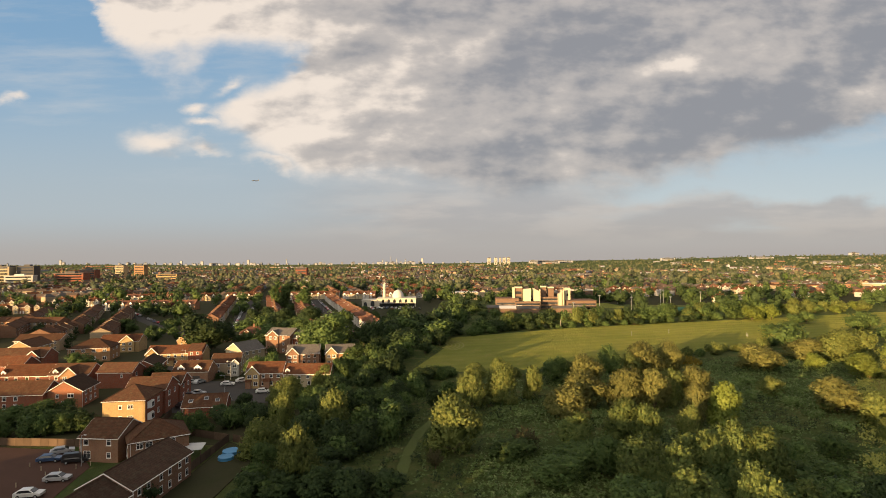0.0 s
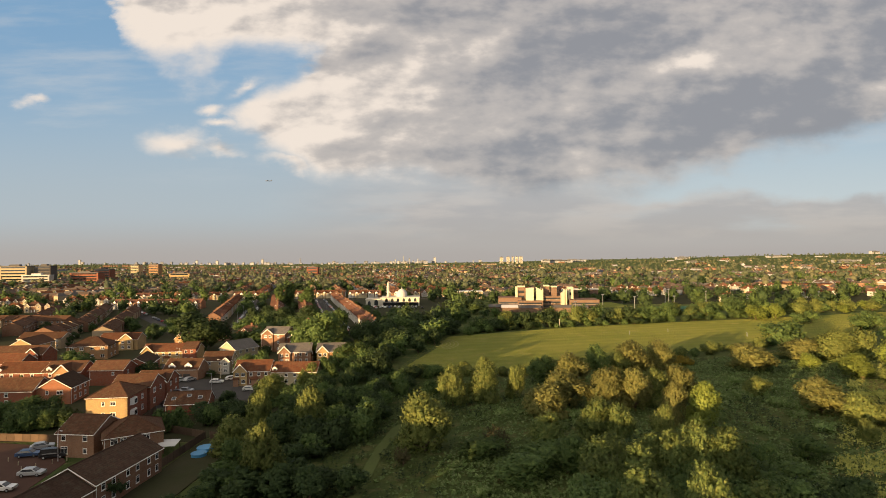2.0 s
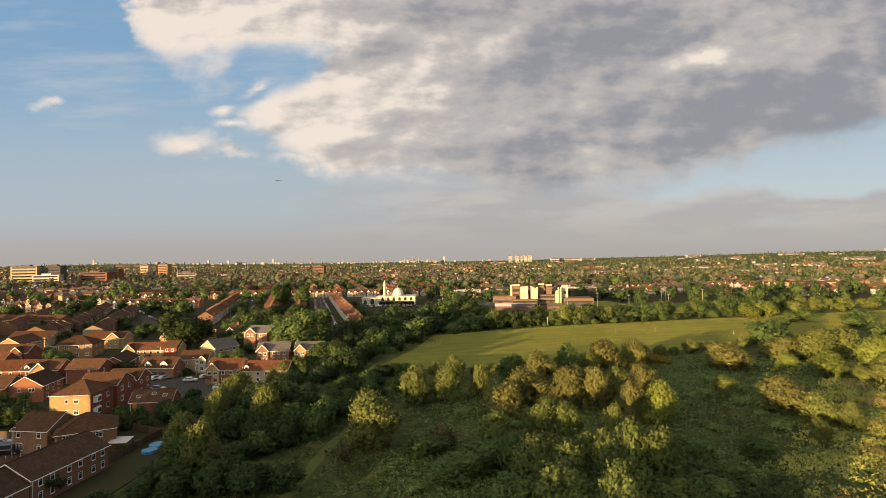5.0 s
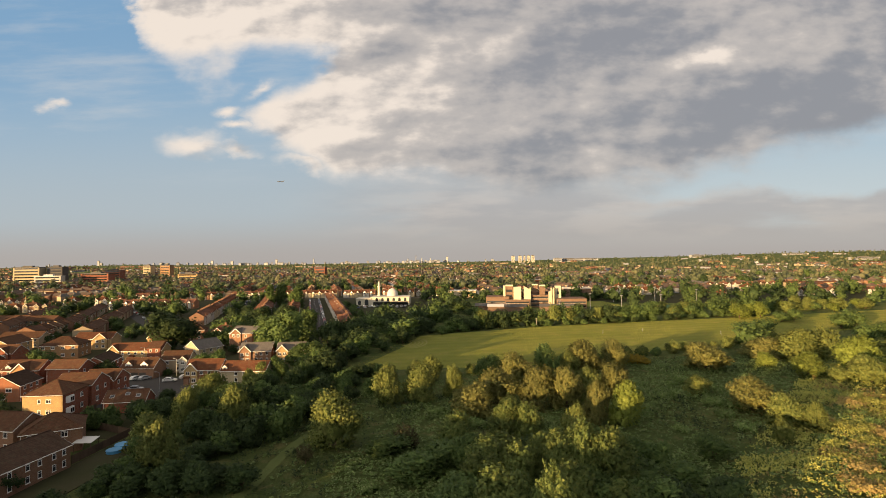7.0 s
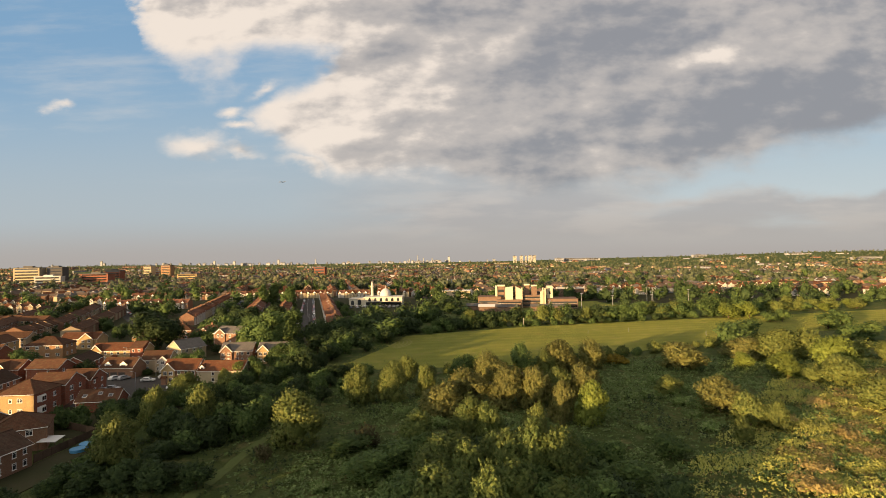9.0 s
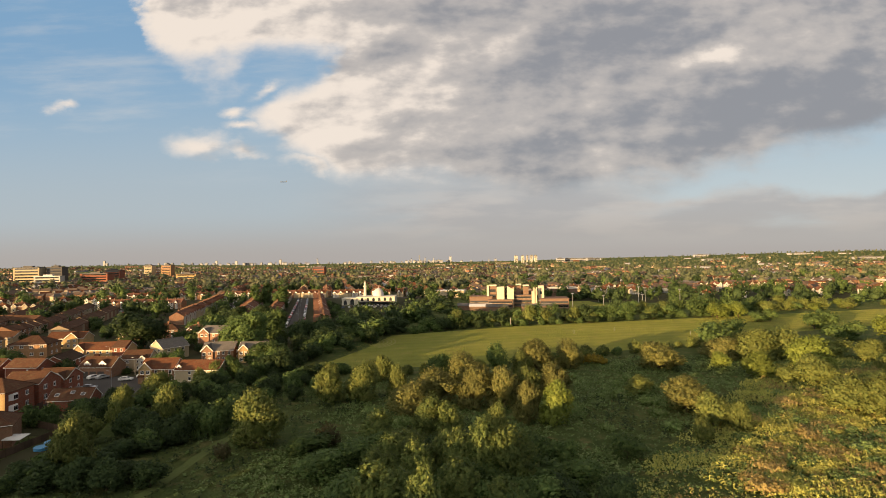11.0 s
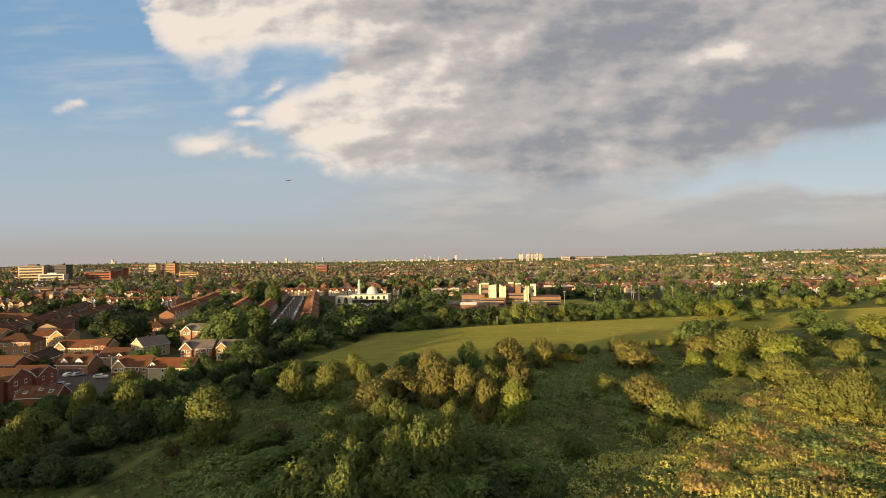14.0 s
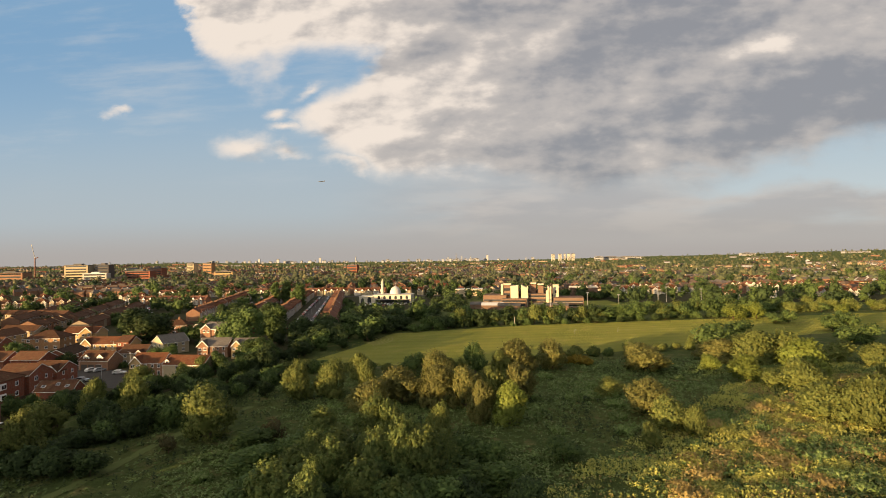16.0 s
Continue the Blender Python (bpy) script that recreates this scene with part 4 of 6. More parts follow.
house("tall red tile-hung bay house in the yellow terrace", -95.4, 210.4, 7, 5.0, 8.8, 5.6, 1.9, RED_BRICK, BROWN_TILE, front=[(-1.2, 4.0, 0.9, 1.1), (1.0, 4.0, 0.9, 1.1), (-1.2, 1.0, 0.9, 1.2), (1.0, 1.0, 0.9, 1.2)], white_verge=False)
house("orange brick villa with a broad hipped roof", -142.5, 220.6, 14, 15.0, 12.0, 5.4, 3.1, ORANGE_BRICK, BROWN_TILE, hip=True, front=W((-5.6, -2.0, 1.8, 5.6), 5.4, w=1.4), right=W((-2, 2), 5.4))
house("yellow brick house with a white-edged gable", -143.5, 242.0, 8, 16.5, 9.0, 4.7, 2.4, YELLOW_BRICK, RUST_TILE, front=W((-6, -3.5, -1), 4.7, w=1.0), gables=((3.6, 6.0, 0.7, 2.6, YELLOW_BRICK),))
# red terraces at the back of the car park
house("red brick terrace with a rust roof and small dormers", -130.8, 172.4, 2, 15.4, 8.4, 4.3, 2.7, RED_BRICK, RUST_TILE, front=W((-5.2, -2.4, 1.0, 4.2), 4.3, w=1.0), dormers=((-6.6, 1.4),))
house("orange brick house with a white-edged front gable", -117.0, 172.4, 5, 11.8, 8.8, 4.6, 2.6, RED_BRICK, BROWN_TILE, front=W((-3.6,), 4.6, w=1.0), gables=((0.6, 5.0, 1.0, 2.4, ORANGE_BRICK),), dormers=((-4.2, 1.6),))
house("long red brick terrace with a dark brown roof", -119.0, 147.2, 5, 24.0, 8.8, 4.4, 2.7, RED_BRICK, BROWN_TILE, front=W((-9, -6.2, -3.4, -0.6, 2.4, 5.2), 4.4, w=1.0))
house("orange brick gable end with white barge boards", -103.8, 151.6, 102, 11.0, 8.6, 4.5, 2.7, TERRACOTTA_BRICK, DARK_TILE, left=[(-1.6, 2.9, 1.6, 1.1), (1.6, 2.9, 0.8, 1.1), (0, 0.8, 1.4, 1.2)], front=W((-3, 0, 3), 4.5))
house("red brick terrace with a broad tiled roof", -158.5, 205.0, 6, 18.0, 9.0, 4.5, 2.7, RED_BRICK, BROWN_TILE, front=W((-7, -4, -1, 2), 4.5, w=1.0), gables=((5.4, 5.0, 0.8, 2.3, RED_BRICK),))
house("yellow gabled brick house with a dark roof", -175.0, 229.0, 100, 16.0, 9.6, 4.6, 2.8, YELLOW_BRICK, BROWN_TILE, left=W((-2, 2), 4.6), front=W((-5, 0, 5), 4.6))
house("buff rendered terrace with a brown tiled roof", -183.0, 247.0, 2, 20.0, 8.6, 4.6, 2.4, BUFF_RENDER, BROWN_TILE, front=W((-8, -5, -2, 2, 5, 8), 4.6, w=1.2))
house("red brick terrace with a tiled roof", -152.0, 188.0, 4, 16.0, 8.6, 4.4, 2.6, RED_BRICK, RUST_TILE, front=W((-6, -3, 0, 3, 6), 4.4, w=1.0))
house("orange brick house among garden trees", -112.0, 240.0, 55, 9.0, 8.0, 4.6, 2.5, ORANGE_BRICK, RED_TILE, left=W((0,), 4.6), front=W((-2, 2), 4.6))
house("red brick semi with a hipped red roof", -92.0, 262.0, 15, 13.0, 9.0, 5.0, 2.9, BROWN_BRICK, RED_TILE, hip=True, front=W((-4, 0, 4), 5.0), chimneys=(0,), gables=((-3.0, 4.0, 0.6, 1.9, BROWN_BRICK),))
house("brick semi with a brown hipped roof", -112.0, 268.0, 15, 13.0, 9.0, 5.0, 2.9, BROWN_BRICK, BROWN_TILE, hip=True, front=W((-4, 0, 4), 5.0), chimneys=(1,))
# unseen blocks behind the camera, sized to keep the low sun off the near meadow
for bx, by, bl, bh in ((-52.0, -21.5, 62, 19.5), (-120, 8, 78, 18.6), (-215, 48, 100, 15.5)):
    o = thing("apartment_block", "unseen brown brick apartment block with a flat roof, placed for shade", "apartment block", bx, by, 0, -22)
    part("wall", Build().box(-bl / 2, -6, -0.3, bl / 2, 6, bh - 0.5), BROWN_BRICK, o)
    part("roof", Build().box(-bl / 2 - 0.2, -6.2, bh - 0.5, bl / 2 + 0.2, 6.2, bh), FLAT_ROOF, o)
    for z in range(int(bh // 2.8)):
        part("window_band", Build().box(-bl / 2 + 2, -6.06, 0.9 + z * 2.7, bl / 2 - 2, -5.98, 2.1 + z * 2.7), GLASS, o)

# ---------- cars ----------
CAR_PAINTS = {n: plain_mat("car_paint_" + n, c, 0.3, 0.6, 0.2, 1.0, 0.03) for n, c in (("white", (0.72, 0.72, 0.70)), ("silver", (0.40, 0.41, 0.42)), ("blue", (0.04, 0.08, 0.17)), ("black", (0.02, 0.02, 0.022)), ("red", (0.28, 0.03, 0.03)), ("grey", (0.14, 0.14, 0.15)))}


def car_proto(paint, van=False, far=False):
    o = thing("van" if van else "car", f"{paint} parked {'van' if van else 'hatchback car'} {'at the kerb' if far else 'on the paving'}", "van" if van else "car")
    L, H = (2.3, 1.95) if van else (2.1, 1.45)
    low = [(-L, 0.35), (L, 0.35), (L, 0.78), (L * 0.55, 0.92), (-L, 0.95)]
    b = Build()
    for k, (w0, w1) in enumerate(((0.86, 0.86),)):
        b.along_y([(x, z) for x, z in low], -w0, w1)
    cab = [(-L * 0.96, 0.92), (L * 0.52, 0.9), (L * (0.40 if van else 0.18), H - 0.04), (L * 0.1, H), (-L * (0.9 if van else 0.62), H - 0.02)]
    b.solid([(x, -0.80, z) if z < 1 else (x, -0.66, z) for x, z in cab], [(x, 0.80, z) if z < 1 else (x, 0.66, z) for x, z in cab])
    if far:
        # seen small from afar: wheels and body in one part, the glazing another
        for sx in (-0.62, 0.64):
            for sy in (-1, 1):
                b.tube((L * sx, sy * 0.70, 0.31), (L * sx, sy * 0.90, 0.31), 0.31, 0.31, 8, 1)
        body = part("body", b, [CAR_PAINTS[paint], TYRE], o)
        g = Build().solid([(L * 0.50, -0.70, 0.95), (L * 0.50, 0.70, 0.95), (L * 0.19, 0.60, H - 0.08), (L * 0.19, -0.60, H - 0.08)], [(L * 0.53, -0.70, 0.97), (L * 0.53, 0.70, 0.97), (L * 0.22, 0.60, H - 0.05), (L * 0.22, -0.60, H - 0.05)])
        for s in (-1, 1):
            xs = [(-L * 0.78, 0.98), (L * 0.38, 0.98), (L * 0.12, H - 0.12), (-L * 0.58, H - 0.12)]
            g.solid([(x, s * 0.80 - s * (z - 0.9) * 0.26, z) for x, z in xs], [(x, s * 0.83 - s * (z - 0.9) * 0.26, z) for x, z in xs])
        part("glazing", g, GLASS, o)
        return o
    body = part("body", b, CAR_PAINTS[paint], o)
    g = Build()
    for s in (-1, 1):
        xs = [(-L * 0.78, 0.98), (L * 0.38, 0.98), (L * 0.12, H - 0.12), (-L * 0.58, H - 0.12)]
        g.solid([(x, s * 0.80 - s * (z - 0.9) * 0.26, z) for x, z in xs], [(x, s * 0.83 - s * (z - 0.9) * 0.26, z) for x, z in xs])
    part("side_glazing", g, GLASS, body)
    part("windscreen", Build().solid([(L * 0.50, -0.70, 0.95), (L * 0.50, 0.70, 0.95), (L * 0.19, 0.60, H - 0.08), (L * 0.19, -0.60, H - 0.08)], [(L * 0.53, -0.70, 0.97), (L * 0.53, 0.70, 0.97), (L * 0.22, 0.60, H - 0.05), (L * 0.22, -0.60, H - 0.05)]), GLASS, body)
    for sx in (-0.62, 0.64):
        for sy in (-1, 1):
            wh = part("wheel", Build().tube((L * sx, sy * 0.70, 0.31), (L * sx, sy * 0.90, 0.31), 0.31, 0.31, 12), TYRE, o)
            part("rim", Build().tube((L * sx, sy * 0.905, 0.31), (L * sx, sy * 0.92, 0.31), 0.19, 0.17, 10), METAL, wh)
    for s in (-0.6, 0.6):
        part("headlight", Build().box(L - 0.03, s - 0.17, 0.62, L + 0.02, s + 0.17, 0.76), GLASS, o)
    return o


CARS = {p: car_proto(p) for p in CAR_PAINTS}
STREET_CARS = {p: car_proto(p, far=True) for p in CAR_PAINTS}
VAN = car_proto("black", True)
used = set()


def park(paint, x, y, rot, z=0.06, cars=CARS):
    src = VAN if paint == "van" else cars[paint]
    m_ = pose(x, y, z, 0, 0, rot)
    if src in used:
        return copy_thing(src, m_)
    used.add(src)
    src.matrix_basis = m_
    return src


for p, x, y, r in (("white", -69.6, 91.0, 8), ("silver", -69.6, 97.6, 8), ("blue", -78.0, 107.2, 12), ("silver", -78.6, 111.6, 30), ("van", -72.4, 106.6, 15),
                   ("silver", -72.6, 160.0, 5), ("white", -81.8, 174.6, 70), ("white", -68.6, 171.6, 12), ("white", -65.6, 176.4, 40), ("white", -54.0, 161.6, 10), ("black", -70.2, 146.2, 60),
                   ("grey", -73.6, 157.4, 8), ("silver", -79.0, 175.0, 68)):
    park(p, x, y, r)
rng_c = random.Random(5)
for (x0, y0), (x1, y1), n in (((-57, 284), (-134, 540), 40), ((-48, 288), (-125, 540), 40), ((-114, 312), (-184, 528), 26), ((-122, 314), (-193, 530), 26), ((-160, 318), (-248, 428), 14), ((-60, 449), (-22, 447), 11), ((-58, 443), (-20, 441), 10), ((-62, 436), (-14, 434), 9)):
    for i in range(n):
        if rng_c.random() < 0.12:
            continue
        f = i / n
        along = math.degrees(math.atan2(y1 - y0, x1 - x0))
        park(rng_c.choice(("white", "silver", "black", "grey", "blue", "red", "silver", "white")), x0 + (x1 - x0) * f + rng_c.uniform(-0.2, 0.2), y0 + (y1 - y0) * f, along + rng_c.choice((0, 180)) + (90 if y1 - y0 < 20 and y0 > y1 else 0), cars=STREET_CARS)

# ---------- garden things ----------
o = thing("garden_shelter", "pale sheet roofed garden shelter on posts", "shelter", -50.2, 108.6, 0, 6)
part("roof", Build().solid([(-1.9, -1.6, 2.05), (1.9, -1.6, 2.05), (1.9, 1.6, 2.4), (-1.9, 1.6, 2.4)], [(-1.9, -1.6, 2.15), (1.9, -1.6, 2.15), (1.9, 1.6, 2.5), (-1.9, 1.6, 2.5)]), PALE_ROOF, o)
for x in (-1.7, 1.7):
    for y in (-1.4, 1.4):
        part("post", Build().box(x - 0.05, y - 0.05, -0.2, x + 0.05, y + 0.05, 2.05), TIMBER, o)
for p_, src in list(CARS.items()) + [("v", VAN)] + list(STREET_CARS.items()):
    if src not in used:
        for c in src.children_recursive:
            bpy.data.objects.remove(c)
        bpy.data.objects.remove(src)
for x, y, r in ((-43.4, 110.6, 1.75), (-43.2, 107.2, 1.5)):
    o = thing("paddling_pool", "round blue vinyl garden pool", "pool", x, y, 0.22)
    ring = [(math.cos(a * math.tau / 20), math.sin(a * math.tau / 20)) for a in range(20)]
    part("wall", Build().solid([(c * r, s * r, 0) for c, s in ring], [(c * r * 0.96, s * r * 0.96, 0.52) for c, s in ring]), BLUE_VINYL, o)
    part("rim", Build().solid([(c * r * 1.03, s * r * 1.03, 0.46) for c, s in ring], [(c * r, s * r, 0.60) for c, s in ring]), BLUE_VINYL, o)


def fence(x0, y0, x1, y1, h=1.7):
    n = max(2, int(math.hypot(x1 - x0, y1 - y0) / 1.9))
    o = thing("garden_fence", "weathered timber panel fence", "fence", x0, y0, 0, math.degrees(math.atan2(y1 - y0, x1 - x0)))
    L = math.hypot(x1 - x0, y1 - y0)
    for i in range(n):
        a, b = L * i / n, L * (i + 1) / n
        part("post", Build().box(a - 0.05, -0.05, -0.3, a + 0.05, 0.05, h + 0.08), TIMBER, o)
        part("panel", Build().box(a + 0.06, -0.02, 0.08, b - 0.06, 0.02, h).box(a + 0.06, -0.045, h - 0.3, b - 0.06, -0.021, h - 0.2).box(a + 0.06, -0.045, 0.3, b - 0.06, -0.021, 0.4), TIMBER, o)
    return o


fence(-104, 117.5, -77, 115.5), fence(-77, 115.5, -73.2, 114.5), fence(-47.5, 101, -47, 118), fence(-47, 118, -66, 126), fence(-70, 139, -67, 126), fence(-34, 166, -34, 182), fence(-46, 118, -36, 112)
for i, (x, y) in enumerate(((-75, 95), (-72.0, 101.5), (-76.2, 102.5), (-79.8, 104.4), (-73.4, 99.8), (-70.2, 103.4), (-68.5, 105))):
    o = thing("bollard", "short pale timber bollard beside the paving", "bollard", x, y, 0, 0, "bollards")
    part("post", Build().tube((0, 0, -0.2), (0, 0, 0.85), 0.09, 0.08), plain_mat("pale_timber", (0.36, 0.30, 0.2)) if i == 0 else bpy.data.materials["pale_timber"], o)


def lamp_post(x, y, h=6.0, label="grey steel street lamp"):
    o = thing("street_lamp", label, "street lamp", x, y, 0, random.Random(int(x * 7 + y)).uniform(0, 360), "street lamps")
    part("pole", Build().tube((0, 0, -0.3), (0, 0, h), 0.09, 0.05), METAL, o)
    part("arm", Build().tube((0, 0, h - 0.05), (0.9, 0, h + 0.15), 0.035, 0.03), METAL, o)
    part("lantern", Build().box(0.8, -0.12, h + 0.1, 1.4, 0.12, h + 0.22), METAL, o)


for x, y in ((-64, 158), (-71, 180), (-70.0, 104.6), (-98, 205), (-64, 330), (-78, 372), (-92, 415), (-104, 455), (-118, 500), (-136, 352), (-152, 402), (-168, 455)):
    lamp_post(x, y)


# ---------- trees and bushes ----------
def variants(name, n, label, cat, **k):
    return [tree_proto(name, 100 * len(name) + 7 * i + int(k["h"] * 10), label=label, category=cat, **k) for i in range(n)]


KINDS, NOMINAL = {}, {}


def kind(key, n, name, label, cat, **k):
    """A kind of plant: n variants, and the size that they are grown at."""
    KINDS[key], NOMINAL[key] = variants(name, n, label, cat, **k), (k["r"], k["h"])


kind("TREE", 3, "tree", "broad green deciduous tree in full leaf", "tree", r=4.2, base=0.8, h=9.2, leaf=LEAF_MID, leaves=4600, size=0.48, blobs=30, shoots=0.15)
kind("DARK", 3, "tree", "dense dark green deciduous tree", "tree", r=3.8, base=0.5, h=8.0, leaf=LEAF_DARK, leaves=3000, size=0.54, blobs=26)
kind("OLIVE", 4, "bush_tree", "olive green hawthorn thicket with upright shoots", "tree", r=4.2, base=0.2, h=8.0, leaf=LEAF_OLIVE, leaves=6600, size=0.42, blobs=30, shape="dome", upright=0.45, shoots=0.2)
kind("RUSSET", 4, "bush_tree", "rounded hawthorn tinged with russet brown", "tree", r=4.2, base=0.2, h=8.0, leaf=LEAF_RUSSET, leaves=6600, size=0.42, blobs=30, shape="dome", upright=0.5, shoots=0.2)
kind("WILLOW", 4, "willow", "yellow-green willow with tall upright shoots", "tree", r=3.0, base=0.2, h=9.5, leaf=LEAF_WILLOW, leaves=6600, size=0.36, blobs=26, shape="dome", upright=0.95, shoots=0.6, per=11)
kind("BUSH", 3, "bush", "rounded green bush on the meadow", "bush", r=2.2, base=0.1, h=3.6, leaf=LEAF_MID, leaves=1500, size=0.44, blobs=14, shape="dome", upright=0.4)
kind("LOW", 2, "low_bush", "low spreading olive bush on the meadow", "bush", r=2.8, base=0.0, h=2.6, leaf=LEAF_OLIVE, leaves=1700, size=0.46, blobs=16, shape="dome", upright=0.5, shoots=0.3)
kind("BRIGHT", 3, "tree", "light green rounded tree in full leaf", "tree", r=4.0, base=0.3, h=8.2, leaf=LEAF_BRIGHT, leaves=5600, size=0.42, blobs=28, shape="dome", shoots=0.1)
kind("POPLAR", 2, "poplar", "tall narrow poplar tree", "tree", r=2.6, base=0.8, h=15.0, leaf=LEAF_MID, leaves=3200, size=0.6, blobs=26, shape="tall", upright=0.8, shoots=0.2)
kind("COPPER", 1, "tree", "dark copper-leaved garden tree", "tree", r=4.5, base=1.5, h=9.5, leaf=LEAF_COPPER, leaves=2200, size=0.6, blobs=18)
kind("BLOOM", 1, "gorse_bush", "yellow flowering gorse bush", "bush", r=2.6, base=0.0, h=2.2, leaf=LEAF_BLOOM, leaves=1500, size=0.34, blobs=14, shape="dome")
kind("BARE", 1, "dry_bush", "thin brown half-bare bush", "bush", r=1.8, base=0.2, h=3.4, leaf=LEAF_DRY, leaves=900, size=0.3, blobs=8, upright=0.9, shoots=0.5, bark=TWIG)
kind("MIDTREE", 3, "suburb_tree", "green suburban tree among the houses", "tree", r=4.2, base=0.8, h=9.0, leaf=LEAF_DARK, leaves=1100, size=0.90, blobs=20, per=4)
kind("MIDLIGHT", 3, "suburb_tree", "light green suburban tree among the houses", "tree", r=4.2, base=0.8, h=9.0, leaf=LEAF_MID, leaves=1100, size=0.90, blobs=20, per=4)
kind("MIDOLIVE", 2, "suburb_tree", "olive green tree at the far side of the field", "tree", r=4.0, base=0.3, h=8.0, leaf=LEAF_OLIVE, leaves=1500, size=0.70, blobs=20, shape="dome", upright=0.5, shoots=0.2, per=4)
kind("MIDBRIGHT", 2, "suburb_tree", "light green tree at the far side of the field", "tree", r=4.0, base=0.6, h=8.0, leaf=LEAF_BRIGHT, leaves=1500, size=0.70, blobs=20, per=4)
kind("MOUND", 3, "bramble_mound", "low green bramble mound on the meadow", "bush", r=2.2, base=0.0, h=1.4, leaf=LEAF_WEED, leaves=700, size=0.36, blobs=14, shape="dome", upright=0.5)
kind("TUSSOCK", 2, "dock_clump", "clump of reddish dry docks and tall grass", "bush", r=2.2, base=0.0, h=1.3, leaf=LEAF_DOCK, leaves=800, size=0.30, blobs=14, shape="dome", upright=0.9, shoots=0.3)
kind("HERB", 2, "tall_weed_clump", "clump of tall light green weeds", "bush", r=2.2, base=0.0, h=1.3, leaf=LEAF_STRAW, leaves=800, size=0.30, blobs=14, shape="dome", upright=0.9, shoots=0.3)
kind("BIG", 2, "tree", "very large dense dark green tree in full leaf", "tree", r=8.0, base=1.5, h=16.0, leaf=LEAF_DARK, leaves=6000, size=0.84, blobs=44, per=4)
kind("BIGLIGHT", 2, "tree", "very large broad green tree in full leaf", "tree", r=7.0, base=1.2, h=15.0, leaf=LEAF_MID, leaves=6000, size=0.80, blobs=44, per=4)
PROTOS = [p for g in KINDS.values() for p in g]
rt = random.Random(11)


def grow(key, x, y, r, h):
    """One tree of a kind, of radius r and height h."""
    if y > 205 and key in ("TREE", "DARK", "OLIVE", "BRIGHT"):
        key = {"TREE": "MIDLIGHT", "DARK": "MIDTREE", "OLIVE": "MIDOLIVE", "BRIGHT": "MIDBRIGHT"}[key]
    if h > 12 and key in ("TREE", "DARK", "MIDTREE", "MIDLIGHT"):
        key = "BIG" if key in ("DARK", "MIDTREE") else "BIGLIGHT"
    r0, h0 = NOMINAL[key]
    return plant(rt.choice(KINDS[key]), x, y, r / r0, None, h / h0, land(x, y) - 0.05, rt)


def grove(key, spots):
    for x, y, r, h in spots:
        grow(key, x, y, r, h)


grove("TREE", [(-32.3, 191.9, 4.9, 9.1), (-23.8, 189.3, 4.9, 10), (-29.9, 270.1, 6.6, 8.8), (-18.5, 274.8, 6.6, 10.6), (-3.2, 256.6, 7.4, 10.5), (-128.9, 192.6, 5.1, 7.5), (-106.5, 288.5, 5.3, 8), (-97.4, 289.8, 5.3, 10), (-47.8, 217.6, 9.7, 17.5), (-87.9, 239.4, 5, 8.1), (-79.2, 237.5, 5, 9), (-64.8, 183.8, 3.3, 7.2), (-59, 185, 3.3, 8), (-104.9, 130.1, 4.2, 4.9), (-97.5, 130, 4.2, 6)])
grove("TREE", [(157.5, 258.3, 5.6, 7.1), (167.1, 261.8, 5.6, 8.2), (207, 318, 4.3, 5.7), (214.4, 319.3, 4.3, 7), (219.2, 286.7, 5.2, 8.1), (228.3, 291, 5.2, 9), (204.8, 248.3, 4.7, 7.1), (212.9, 249.3, 4.7, 8), (-62.7, 242.8, 8.5, 13.5), (-48, 245.5, 8.5, 16), (-81.5, 250, 6.4, 10.6), (-70.5, 250.6, 6.4, 13)])
grove("DARK", [(-20.1, 287.5, 6, 9.9), (-9.7, 285.6, 6, 11), (-55.5, 134.2, 2.9, 3.5), (-50.4, 133.5, 2.9, 4), (-45.3, 134.5, 2.9, 3.5), (-100.6, 227.3, 10.8, 17), (-52.9, 142.9, 2.3, 4.5), (-45.5, 131.6, 3.2, 5), (-121.7, 160.6, 2.5, 4.1), (-117.5, 160.3, 2.5, 4.6), (-116.4, 181.1, 3.9, 5.5), (-88.8, 295.9, 8, 13.2), (-74.9, 298.2, 8, 14), (-108.2, 307.9, 5.6, 12.1), (-98.5, 308.4, 5.6, 13), (-97.5, 177.7, 2.7, 4.8), (-92.9, 177.5, 2.7, 6), (-95.2, 127.4, 3.1, 4.4), (-89.9, 127.5, 3.1, 5.5), (-23.4, 139.3, 2.5, 5.5), (-19.1, 139.6, 2.5, 6), (-22.5, 111.5, 3.4, 6.1)])
grove("DARK", [(-16.6, 111.5, 3.4, 6.5), (-26.4, 89.6, 3, 4.8), (-21.1, 88.2, 3, 5), (-15.8, 88.6, 3, 4.7), (-22.7, 178, 3.7, 7.4), (-16.3, 175.9, 3.7, 9), (-49, 87.6, 2.7, 4.5), (-19.7, 92.8, 3, 4.3), (-14.5, 91.4, 3, 4), (-9.3, 90.4, 3, 4.5), (-27.7, 224.9, 4.3, 7.4), (-20.4, 228.5, 4.3, 9), (-27.7, 245.2, 5.3, 6.6), (-18.5, 245.5, 5.3, 8), (-11.7, 272.7, 6.7, 7.6), (-0.2, 274.9, 6.7, 9)])
